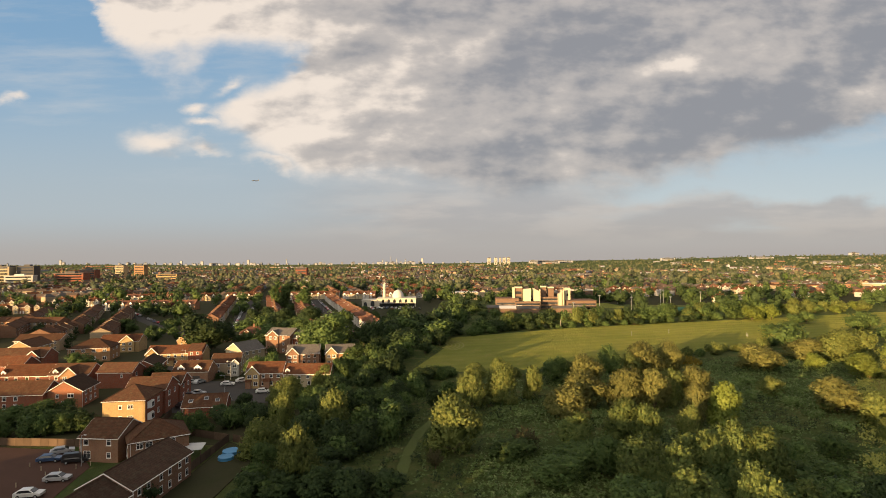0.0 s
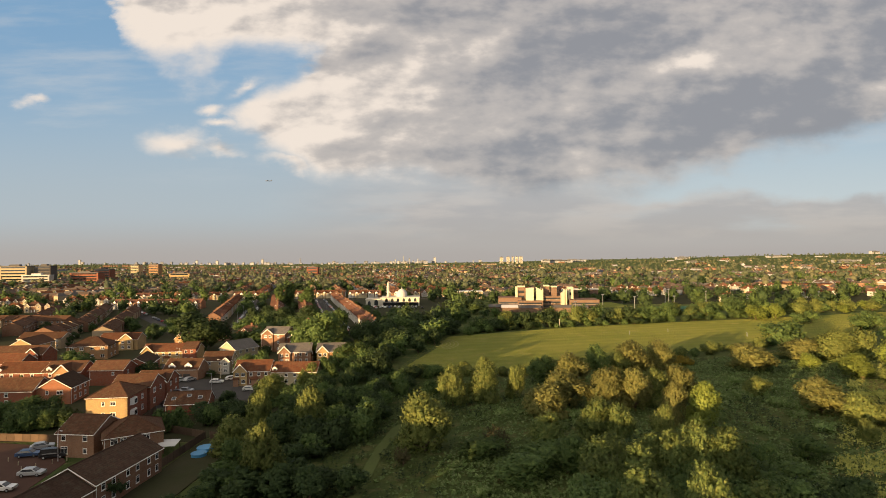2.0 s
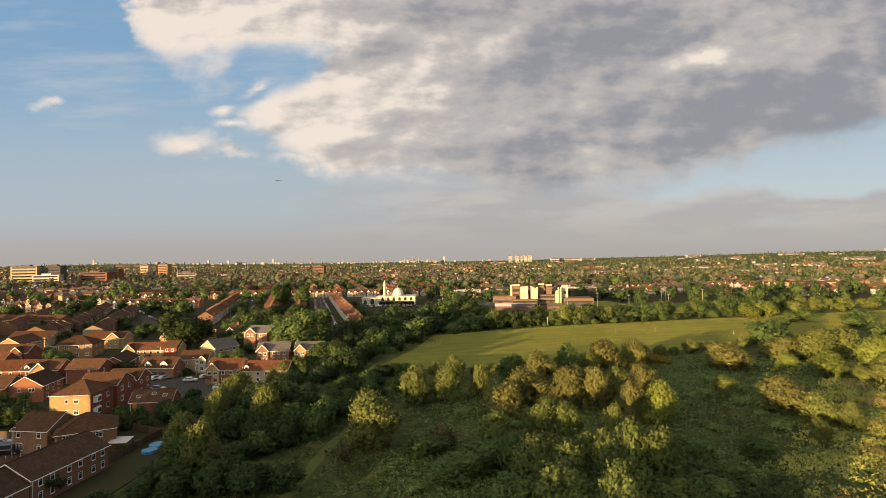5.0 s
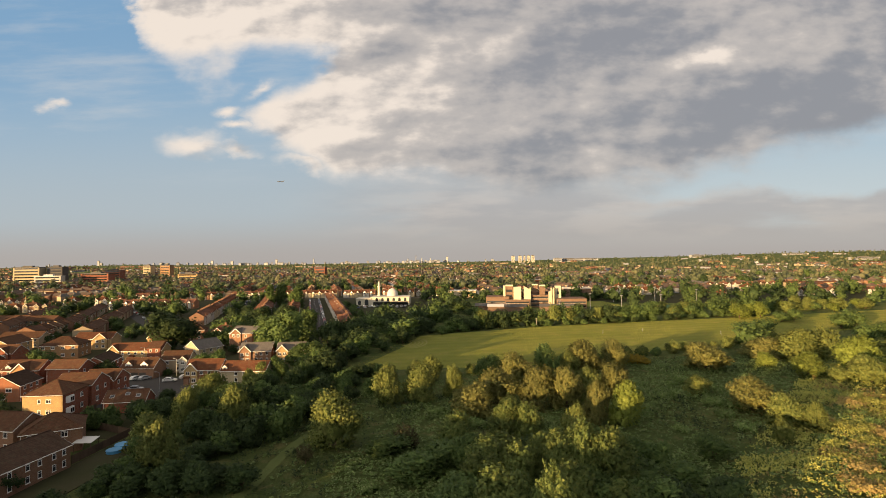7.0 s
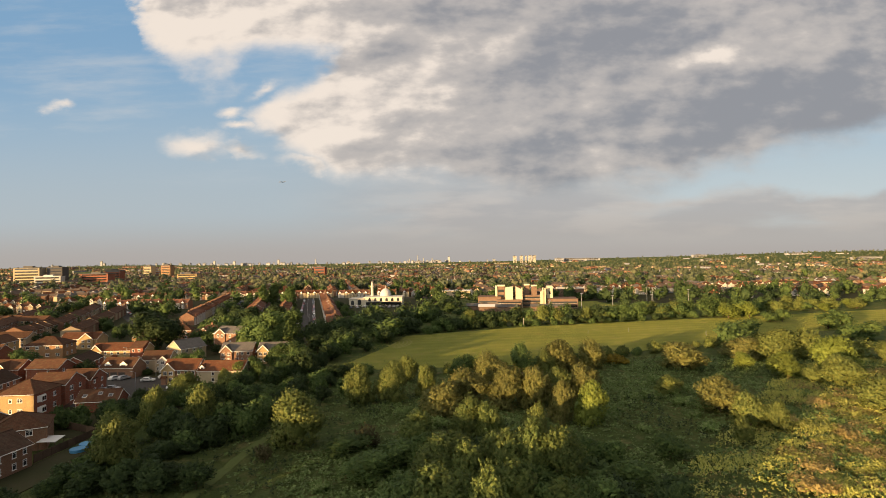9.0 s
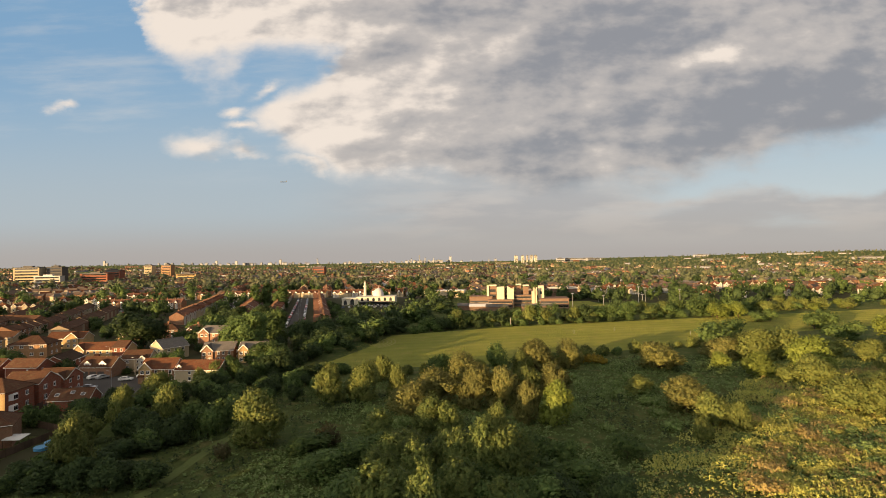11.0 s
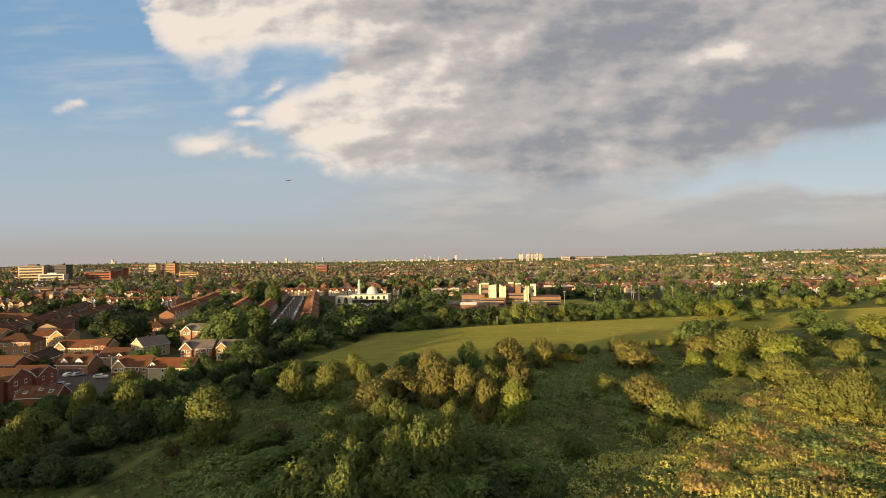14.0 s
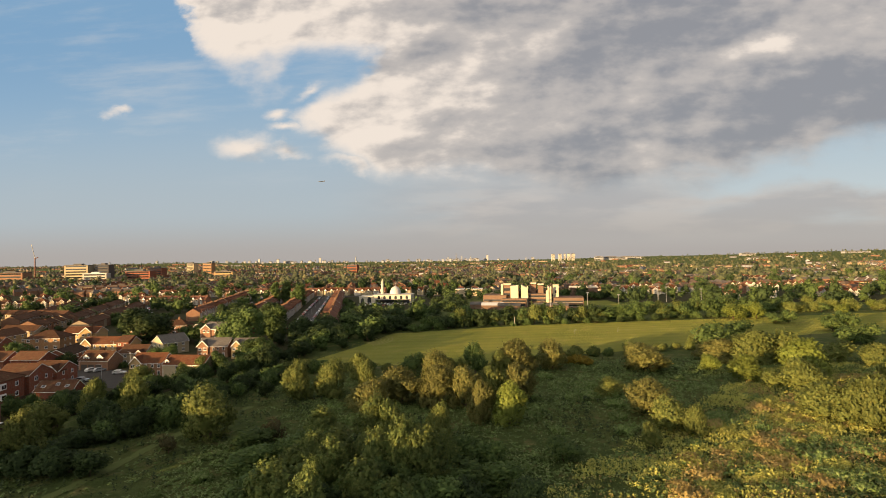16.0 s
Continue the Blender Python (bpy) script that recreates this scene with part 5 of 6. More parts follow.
grove("BUSH", [(-17.7, 143.4, 4.5, 5), (-82, 182.5, 1.8, 2), (-78.8, 182.6, 1.8, 2.2), (-75.5, 182.3, 1.8, 2), (-78.7, 188.7, 1.8, 1.8), (-75.7, 188.9, 1.8, 2), (-72.7, 188.3, 1.8, 1.7), (-129.9, 164.1, 2.2, 3.5), (-126.1, 163.4, 2.2, 4), (-17.9, 121.3, 3.5, 6.1), (-11.9, 121, 3.5, 6.5)])
grove("POPLAR", [(-135.9, 438, 5.3, 20), (-130.9, 447.3, 6.4, 21), (-109, 424.3, 7.9, 19)])
grove("COPPER", [(-214.7, 416, 4.5, 7.8), (-206.9, 413.4, 4.5, 9)])
grove("BRIGHT", [(199.1, 340.9, 4.4, 8.4), (206.6, 339.9, 4.4, 9.5), (193.1, 337.4, 5.9, 8.5)])


grove("BLOOM", [(90.2, 198.2, 4, 3), (86.4, 199.1, 3, 2.4)])


# the meadow's own trees and bushes
grove("OLIVE", [(7.4, 143.9, 4.1, 10.3), (15.9, 147.2, 4.4, 10.4), (17.1, 171.3, 3.6, 8.0), (24.8, 151.4, 2.8, 8.8), (62.0, 180.3, 3.6, 7.6), (60.0, 144.5, 4.1, 9.4), (51.4, 113.3, 2.7, 8.0), (1.9, 109.7, 5.6, 11.1), (99.9, 124.1, 4.4, 7.3), (104.2, 121.1, 2.9, 6.4), (149.0, 204.4, 8.4, 11.2), (160.3, 206.6, 5.6, 10.8), (145.3, 163.4, 5.6, 8.5), (-42.8, 146.9, 4.7, 7.8), (-36.6, 122.9, 3.1, 9.4), (-25.2, 122.6, 3.9, 9.6), (-36.6, 108.9, 4.5, 7.3), (93.7, 114.6, 2.1, 4.9), (92.3, 153.3, 4.0, 5.0), (136.3, 134.5, 6.2, 8.4), (142.7, 129.8, 5.5, 11.3), (177.3, 205.1, 5.6, 7.5), (186.7, 200.6, 4.9, 7.5), (139.4, 166.6, 3.8, 4.5), (148.2, 169.2, 5.7, 7.0), (-25.0, 92.4, 4.0, 10.3)])
grove("RUSSET", [(36.7, 143.3, 6.2, 9.1), (30.6, 134.5, 5.5, 7.9), (43.2, 165.1, 5.4, 9.6), (67.8, 183.2, 6.0, 10.8), (79.2, 189.9, 5.0, 10.1), (47.2, 141.3, 5.4, 10.7), (54.3, 140.2, 4.3, 10.6), (59.1, 127.7, 3.2, 9.6), (67.8, 146.3, 4.6, 9.8), (108.8, 186.7, 7.2, 8.9), (98.9, 136.3, 6.1, 8.1), (138.9, 207.7, 7.6, 7.7)])
grove("TREE", [(34.7, 170.1, 4.2, 8.1), (54.2, 176.1, 3.9, 10.2), (141.2, 219.1, 6.6, 11.0), (-20.2, 142.3, 4.6, 5.6), (25.2, 101.7, 5.6, 5.0), (19.7, 94.4, 4.8, 4.5), (29.0, 83.1, 4.5, 6.0), (28.6, 98.6, 3.2, 6.5), (58.1, 92.0, 5.2, 5.5), (50.6, 88.0, 4.4, 5.5), (63.8, 92.2, 4.5, 4.5), (75.9, 105.7, 3.6, 4.5), (43.6, 85.1, 3.9, 6.5), (56.0, 79.1, 4.4, 6.0), (13.3, 106.3, 4.7, 4.0), (49.5, 77.7, 3.9, 6.5)])
grove("BRIGHT", [(65.7, 127.2, 3.9, 10.0), (135.5, 175.0, 5.1, 7.4), (130.2, 189.8, 3.3, 5.4), (153.7, 178.9, 6.8, 12.0), (223.0, 239.3, 7.6, 11.0)])
grove("WILLOW", [(37.4, 113.9, 3.9, 9.6), (41.6, 110.7, 2.9, 9.5), (26.9, 110.2, 3.8, 7.4), (48.6, 90.1, 3.5, 11.7), (52.9, 88.8, 3.6, 11.1), (44.3, 89.9, 3.5, 10.1), (32.6, 91.3, 3.9, 9.0), (37.1, 87.3, 3.5, 9.2), (34.2, 73.3, 4.6, 10.4), (40.2, 70.2, 2.5, 12.0), (33.6, 74.2, 3.5, 9.7), (41.0, 67.6, 3.2, 11.4), (36.8, 92.4, 3.4, 7.9), (44.7, 92.0, 3.4, 9.6), (32.8, 85.0, 3.2, 7.6), (35.6, 94.8, 3.8, 8.6), (41.8, 93.2, 3.5, 8.8), (49.1, 96.5, 3.2, 9.4), (55.1, 93.0, 3.5, 8.8), (45.1, 79.3, 3.9, 9.1), (35.6, 76.2, 4.1, 9.1), (31.2, 87.1, 4.1, 7.6), (51.1, 75.9, 3.6, 7.6)])
grove("BARE", [(16.6, 110.1, 2.9, 4.5), (-1.8, 101.7, 1.9, 3.5)])


# kept free: pools and shelter, the close, the path, the near car park
CLEAR = ((-62, 56, -41.5, 104), (-54, 100, -36, 117), (-96, 150, -46, 180), (-12, 60, -2, 125), (-100, 60, -62, 116), (-66, 130, -52, 143))


# belts filled between the single trees
def belt(keys, line, n, spread, r, h, seed):
    g = random.Random(seed)
    for i in range(n):
        f = (i + g.random()) / n * (len(line) - 1)
        k = min(int(f), len(line) - 2)
        f -= k
        x, y = (line[k][j] + (line[k + 1][j] - line[k][j]) * f for j in (0, 1))
        s = g.uniform(0.72, 1.2)
        key, x, y = g.choice(keys), x + g.gauss(0, spread), y + g.gauss(0, spread)
        if any(a < x < b and c < y < d for a, c, b, d in CLEAR):
            continue
        grow(key, x, y, r * s, h * s * g.uniform(0.85, 1.12))

belt(["DARK", "BUSH", "DARK"], [(-16, 118), (-12, 136), (-7, 160), (-6, 184)], 24, 3.2, 2.6, 4.4, 45)
belt(["OLIVE", "TREE"], [(-37, 158), (-35, 166), (-33, 178)], 6, 1.5, 3.0, 7.0, 46)
belt(["MIDTREE", "MIDLIGHT"], [(-14, 300), (-20, 330), (-30, 360), (-36, 384)], 12, 4, 3.2, 5.5, 47)
belt(["MIDTREE", "MIDLIGHT"], [(-88, 310), (-104, 360), (-120, 420), (-136, 470)], 9, 2, 2.6, 4.6, 48)
# these two belts keep to dark leaves, which deepens the shade at the left
belt(["DARK", "DARK", "DARK", "TREE"], [(-42, 92), (-33, 116), (-30, 150), (-24, 182), (-16, 215), (-6, 250), (-2, 272)], 40, 3.4, 3.2, 6.4, 21)
belt(["DARK", "BUSH", "DARK"], [(-36, 78), (-26, 92), (-22, 110), (-18, 128), (-16, 150), (-14, 178)], 40, 4.0, 2.5, 3.4, 22)
belt(["DARK", "TREE"], [(-24, 288), (18, 292), (34, 300)], 16, 2.4, 4.2, 7.4, 23)
belt(["OLIVE", "TREE", "DARK"], [(34, 300), (60, 313), (112, 328)], 22, 1.6, 4.4, 9.2, 43)
belt(["OLIVE", "TREE", "TREE"], [(112, 328), (140, 338), (182, 352), (220, 362)], 24, 2.0, 4.8, 9.2, 44)
belt(["TREE", "DARK", "TREE"], [(22, 92), (34, 98), (50, 102), (60, 98), (52, 84), (36, 80), (28, 74), (40, 70), (54, 74), (62, 84)], 34, 3.0, 3.4, 5.6, 39)
belt(["MOUND"], [(0, 96), (30, 140), (90, 150), (90, 110), (130, 150), (70, 180)], 44, 14, 2.6, 1.5, 41)
belt(["MOUND"], [(100, 90), (130, 120), (120, 100), (150, 140)], 34, 9, 2.4, 1.3, 42)
belt(["BUSH", "DARK"], [(-10, 279), (18, 284), (60, 307), (105, 319), (140, 331), (182, 347), (215, 354)], 46, 1.5, 2.6, 3.6, 24)
belt(["TREE", "BRIGHT", "OLIVE", "OLIVE"], [(225, 366), (300, 395), (420, 430)], 20, 5, 4.8, 7.0, 25)
belt(["BUSH", "OLIVE", "LOW"], [(-14, 181), (20, 184), (54, 193), (94, 214), (130, 231), (165, 250)], 50, 1.8, 2.4, 3.2, 26)
belt(["OLIVE", "BUSH", "LOW"], [(150, 150), (180, 175), (220, 215), (270, 250)], 18, 7, 3.0, 4.0, 28)
belt(["DARK", "DARK"], [(-36, 236), (-28, 252), (-18, 275)], 12, 4, 4.0, 9, 29)
belt(["MIDTREE", "MIDLIGHT"], [(-140, 262), (-150, 290), (-162, 318), (-172, 350)], 14, 5, 2.8, 5.2, 49)
belt(["DARK", "TREE"], [(-105, 250), (-92, 246), (-80, 250)], 3, 3, 3.2, 6.0, 30)
belt(["MIDTREE", "MIDLIGHT"], [(-2, 325), (16, 350), (24, 390), (10, 440)], 20, 6, 4.2, 6.4, 31)
belt(["MIDOLIVE", "MIDLIGHT"], [(130, 372), (165, 385), (215, 400), (300, 430)], 20, 6, 4.0, 6.4, 32)
belt(["MIDTREE", "MIDLIGHT"], [(96, 486), (125, 492), (160, 500)], 10, 3, 4.6, 8, 38)
belt(["MIDTREE", "MIDLIGHT"], [(-330, 440), (-260, 425), (-215, 345), (-180, 300)], 14, 9, 3.4, 6.0, 33)
belt(["MIDTREE", "DARK"], [(-250, 330), (-215, 300), (-175, 258)], 8, 5, 2.8, 5.0, 34)
belt(["DARK", "BUSH", "TREE"], [(-112, 120), (-92, 122), (-84, 126), (-96, 136)], 16, 2.8, 2.6, 4.6, 35)
belt(["TUSSOCK", "TUSSOCK", "HERB"], [(92, 94), (112, 104), (98, 104), (124, 118), (108, 114), (138, 132), (120, 126), (150, 146), (128, 138), (158, 158)], 84, 4.5, 2.8, 1.25, 50)
belt(["MIDLIGHT", "MIDTREE"], [(-44, 345), (-60, 395), (-74, 440)], 13, 4, 2.8, 4.8, 51)
belt(["MIDTREE", "MIDLIGHT"], [(-100, 330), (-112, 380), (-128, 440), (-142, 500)], 14, 3, 2.4, 4.4, 52)
belt(["DARK", "BUSH"], [(-60, 122), (-50, 126), (-44, 140), (-40, 156)], 16, 2.2, 2.2, 4.0, 36)
belt(["DARK", "TREE"], [(-125, 232), (-110, 228), (-90, 226), (-66, 222)], 6, 3.0, 2.2, 4.2, 37)


for p in PROTOS:
    for c in p.children_recursive:
        bpy.data.objects.remove(c)
    bpy.data.objects.remove(p)


# ---------- the suburb: terraces, the domed building, the college, the streets beyond ----------
def terrace_proto(name, label, wall, roof, front_mat, w=6.4, d=8.5, eave=5.4, rise=2.6, bay=True, gable=True, chimney=True):
    o = thing(name, label, "house", group="terraced houses")
    hx, hy = w / 2, d / 2
    part("wall", Build().along_x([(-hy, -0.3), (hy, -0.3), (hy, eave), (0, eave + rise), (-hy, eave)], -hx, hx), wall, o)
    rb = Build().along_x([(-hy - 0.4, eave - 0.25), (0, eave + rise), (hy + 0.4, eave - 0.25), (hy + 0.4, eave - 0.08), (0, eave + rise + 0.2), (-hy - 0.4, eave - 0.08)], -hx, hx).box(-hx, -0.14, eave + rise + 0.12, hx, 0.14, eave + rise + 0.3)
    if bay:
        bx, bw = -w * 0.18, 2.6
        gb = Build()
        if gable:
            gb.along_y([(bx - bw / 2 - 0.2, eave - 0.05), (bx + bw / 2 + 0.2, eave - 0.05), (bx, eave + 1.7)], -hy - 0.92, -hy + 2.2, 1)
        part("bay", gb.solid([(bx - bw / 2, -hy, -0.3), (bx - bw / 2 + 0.6, -hy - 0.9, -0.3), (bx + bw / 2 - 0.6, -hy - 0.9, -0.3), (bx + bw / 2, -hy, -0.3)], [(bx - bw / 2, -hy, eave), (bx - bw / 2 + 0.6, -hy - 0.9, eave), (bx + bw / 2 - 0.6, -hy - 0.9, eave), (bx + bw / 2, -hy, eave)]), [front_mat, WHITE_PAINT], o)
        if gable:
            h2 = bw / 2 + 0.2
            rb.along_y([(bx - h2 - 0.2, eave - 0.15), (bx, eave + 1.7), (bx + h2 + 0.2, eave - 0.15), (bx + h2 + 0.2, eave), (bx, eave + 1.88), (bx - h2 - 0.2, eave)], -hy - 1.1, -hy + 2.6)
        for z in (eave - 1.7,):
            window(o, bx, -hy - 0.9, z, 1.3, 1.3, simple=True)
        window(o, w * 0.28, -hy, eave - 1.7, 0.9, 1.2, simple=True)
    else:
        for x in (-w * 0.24, w * 0.24):
            window(o, x, -hy, eave - 1.7, 1.4, 1.2, simple=True)
        window(o, -w * 0.24, -hy, 0.9, 1.6, 1.3, simple=True)
    part("roof", rb, roof, o)
    if chimney:
        z = eave + rise
        part("chimney", Build().box(hx - 0.5, -0.5, z - 0.6, hx + 0.0, 0.5, z + 1.15).tube((hx - 0.25, -0.25, z + 1.1), (hx - 0.25, -0.25, z + 1.5), 0.13, 0.1, 6, 1).tube((hx - 0.25, 0.2, z + 1.1), (hx - 0.25, 0.2, z + 1.5), 0.13, 0.1, 6, 1), [BROWN_BRICK, RED_TILE], o)
    return o


def semi_proto(name, label, wall, roof, gable_mat, w=12.5, d=8.6, eave=5.0, rise=3.2):
    """A hipped pair of houses with two gabled bays."""
    o = house(label, 0, 0, 0, w, d, eave, rise, wall, roof, hip=True, gables=((-w * 0.31, 3.4, 0.7, 1.9, gable_mat), (w * 0.31, 3.4, 0.7, 1.9, gable_mat)), chimneys=(0,), doors=(-1.0, 1.0), group="semi-detached houses", plain_windows=True)
    o.name = name
    return o


T_RED = terrace_proto("terraced_house", "terraced house with red tiled roof and white bay", BROWN_BRICK, RED_TILE, WHITE_RENDER)
T_RUST = terrace_proto("terraced_house", "terraced house with rust tiled roof and cream front", CREAM_RENDER, RUST_TILE, CREAM_RENDER)
T_WHITE = terrace_proto("terraced_house", "white rendered terraced house with red roof", WHITE_RENDER, RED_TILE, WHITE_RENDER)
T_BROWN = terrace_proto("terraced_house", "plain brown-roofed terraced house with brick front", BROWN_BRICK, BROWN_TILE, WHITE_RENDER, bay=False, d=9.0, w=6.8, eave=5.0, rise=2.2, chimney=False)
T_BUFF = terrace_proto("terraced_house", "buff brick terraced house with brown roof", BUFF_RENDER, BROWN_TILE, BUFF_RENDER, bay=False, d=9.0, w=6.8, eave=5.0, rise=2.2, chimney=False)
S_WHITE = semi_proto("semi_detached_houses", "white rendered semi-detached pair with red hipped roof", WHITE_RENDER, RED_TILE, WHITE_RENDER)
S_CREAM = semi_proto("semi_detached_houses", "cream semi-detached pair with rust hipped roof", CREAM_RENDER, RUST_TILE, WHITE_RENDER)
S_BRICK = semi_proto("semi_detached_houses", "brick semi-detached pair with brown hipped roof", BROWN_BRICK, BROWN_TILE, CREAM_RENDER)
HOUSE_PROTOS = [T_RED, T_RUST, T_WHITE, T_BROWN, T_BUFF, S_WHITE, S_CREAM, S_BRICK]
rh = random.Random(3)
HOUSE_SPOTS = []


def row(protos, a, b, face, step, skip=0.0, jitter=0.3):
    """Houses side by side from a to b; face: +1 fronts to the right of the way, -1 to its left."""
    L = math.hypot(b[0] - a[0], b[1] - a[1])
    n = int(L / step)
    ang = math.degrees(math.atan2(b[1] - a[1], b[0] - a[0]))
    for i in range(n):
        if rh.random() < skip:
            continue
        f = (i + 0.5) / n
        x, y = a[0] + (b[0] - a[0]) * f, a[1] + (b[1] - a[1]) * f
        HOUSE_SPOTS.append((x, y))
        copy_thing(rh.choice(protos), pose(x + rh.uniform(-jitter, jitter), y + rh.uniform(-jitter, jitter), rh.uniform(-0.35, 0.3), 0, 0, ang + (0 if face > 0 else 180)))


# the two streets that run away from the camera, houses on both sides
row([T_RED, T_RED, T_WHITE], (-34, 283), (-112, 536), -1, 6.45)
row([T_RED, T_RED, T_RUST], (-72, 292), (-146, 536), 1, 6.45)
row([T_RED, T_WHITE], (-98, 318), (-166, 522), -1, 6.45)
row([T_RED, T_RUST], (-140, 326), (-206, 524), 1, 6.45)
# cross street: white gabled fronts towards the camera
row([T_WHITE, T_RED, T_RUST], (-320, 546), (-190, 562), 1, 6.6, 0.1)
row([T_WHITE, T_RUST, T_RED], (-180, 564), (-30, 566), 1, 6.6, 0.1)
row([S_CREAM, S_WHITE], (-30, 574), (60, 590), 1, 14)
# long red rows behind
for k, (x, y) in enumerate(((-55, 590), (-118, 588))):
    row([T_RED, T_RUST, T_RED], (x, y), (x - 30, y + 100), 1 if k % 2 else -1, 6.45, 0.06)
# brown-roofed streets to the left
row([T_BROWN, T_BUFF], (-196, 262), (-208, 300), 1, 6.9)
row([T_BROWN, T_BUFF], (-170, 268), (-232, 396), -1, 6.9)
row([T_BROWN, T_BUFF], (-205, 300), (-275, 430), 1, 6.9)
row([T_BROWN], (-232, 286), (-300, 410), 1, 6.9)
row([T_BUFF, T_BROWN], (-290, 330), (-225, 322), 1, 6.9)
row([T_RED, T_WHITE], (-282, 452), (-206, 452), 1, 6.5)
row([S_BRICK, S_CREAM], (-420, 400), (-300, 440), 1, 14)
row([S_CREAM, S_BRICK], (-470, 480), (-300, 500), 1, 14, 0.1)
row([T_BUFF], (-260, 300), (-225, 262), 1, 6.9)
# right side: white and red houses behind the sports ground
row([S_WHITE, S_CREAM, S_WHITE], (170, 566), (215, 562), 1, 13.2)
row([S_WHITE, S_WHITE, S_CREAM], (200, 492), (262, 468), 1, 13.2, 0.4)
row([S_WHITE, S_BRICK, S_CREAM], (262, 500), (330, 512), 1, 13.2, 0.4)
row([S_WHITE, S_CREAM], (330, 520), (420, 530), 1, 13.2, 0.4)
row([S_CREAM, S_WHITE, S_BRICK], (215, 575), (330, 590), 1, 14, 0.4)
row([S_WHITE, S_CREAM], (440, 560), (600, 580), 1, 14, 0.4)
row([S_BRICK, S_CREAM], (120, 600), (260, 640), 1, 14, 0.1)
row([S_BRICK, S_WHITE], (300, 640), (420, 655), 1, 14, 0.1)
for p in HOUSE_PROTOS:
    for c in p.children_recursive:
        bpy.data.objects.remove(c)
    bpy.data.objects.remove(p)

# domed building with a minaret
IVORY = plain_mat("ivory_render", (0.50, 0.47, 0.39), 0.8, 0.3, 0, 0.4, 0.08)
o = thing("mosque", "ivory mosque with a dome, a minaret and arched windows", "mosque", -46, 470, 0, 3)
part("wall", Build().box(-11, -10, -0.3, 22, 12, 6.6).box(-11.3, -10.3, 6.6, 22.3, 12.3, 7.3), IVORY, o)
part("wing", Build().box(-24, -8, -0.3, -11.05, 10, 5.4).box(-24.3, -8.3, 5.4, -11.05, 10.3, 6.0), IVORY, o)
part("canopy", Build().box(-9, -13.2, 3.0, 21, -10.05, 3.3), FLAT_ROOF, o)


def arch(w, h, n=8):
    return [(-w / 2, 0), (w / 2, 0), (w / 2, h - w / 2)] + [(w / 2 * math.cos(a), h - w / 2 + 0.75 * w * math.sin(a)) for a in np.linspace(0.2, math.pi - 0.2, n)] + [(-w / 2, h - w / 2)]


for i in range(6):
    a = part("arched_window", Build().along_y(arch(2.2, 2.4), -0.06, 0.05), GLASS, o, "dark arched window")
    a.matrix_basis = pose(-6 + i * 4.9, -10, 3.6)
for x, y, s in ((-21, -8, 1.2), (-15, -8, 1.5)):
    a = part("arched_window", Build().along_y(arch(2.2 * s, 2.8 * s), -0.06, 0.05), GLASS, o, "dark arched doorway")
    a.matrix_basis = pose(x, y, 0.4)
part("shop_front", Build().box(-9, -10.1, 0.1, 21, -10.02, 2.9), GLASS, o)


def lathe(profile, n=20):
    b = Build()
    for (r0, z0), (r1, z1) in zip(profile, profile[1:]):
        for i in range(n):
            a, c = i * math.tau / n, (i + 1) * math.tau / n
            b.poly([(r0 * math.cos(a), r0 * math.sin(a), z0), (r0 * math.cos(c), r0 * math.sin(c), z0), (r1 * math.cos(c), r1 * math.sin(c), z1), (r1 * math.cos(a), r1 * math.sin(a), z1)])
    return b


d = part("dome", lathe([(4.9, 7.2), (4.9, 8.6), (4.75, 9.4), (4.3, 11.0), (3.4, 12.4), (2.0, 13.5), (0.7, 14.0), (0.05, 14.4)]), PALE_ROOF, o, "pale grey dome")
d.location = (6.5, 2, 0)
f_ = part("finial", lathe([(0.12, 14.3), (0.12, 16.2), (0.02, 16.6)], 8), METAL, d)
mn = part("minaret", lathe([(1.6, -0.3), (1.6, 8.0), (1.25, 8.6), (1.15, 15.0), (1.7, 15.5), (1.7, 16.2), (1.0, 16.3), (0.9, 18.6), (0.05, 21.0)], 12), IVORY, o, "slender ivory minaret")
mn.location = (-5.5, 4, 0)
o2 = thing("white_shed", "low pale flat-roofed building behind the trees", "building", 20, 545, 0, 4)
part("wall", Build().box(-14, -8, -0.3, 14, 8, 7.0), CREAM_RENDER, o2)
part("roof", Build().box(-14.3, -8.3, 7.0, 14.3, 8.3, 7.5), PALE_ROOF, o2)

# college: brown brick blocks with tall cream stair towers
COLLEGE_BRICK = brick_mat("dark_brown_brick", (0.175, 0.105, 0.068), (0.135, 0.078, 0.052), (0.17, 0.13, 0.10))
o = thing("college_building", "brown brick college with tall cream towers", "college", 78, 432, 0, -4)
for x0, y0, x1, y1, h in ((-36, -8, -18, 12, 8.8), (-21, -16, -2, -4.05, 6.6), (-1.5, -6, 14, 14, 9.6), (18.2, -18, 40, 4, 7.6), (-12, 6, 22, 20, 11.6)):
    p = part("brick_block", Build().box(x0, y0, -0.3, x1, y1, h - 0.6), COLLEGE_BRICK, o)
    part("parapet", Build().box(x0 - 0.2, y0 - 0.2, h - 0.6, x1 + 0.2, y1 + 0.2, h), COLLEGE_BRICK, p)
    for z in np.arange(1.2, h - 2.0, 3.0):
        w = part("window_band", Build().box(x0 + 0.6, y0 - 0.06, z, x1 - 0.6, y0 + 0.02, z + 1.3), GLASS, p)
        part("sill", Build().box(x0 + 0.6, y0 - 0.12, z - 0.12, x1 - 0.6, y0 - 0.065, z), CONCRETE, w)
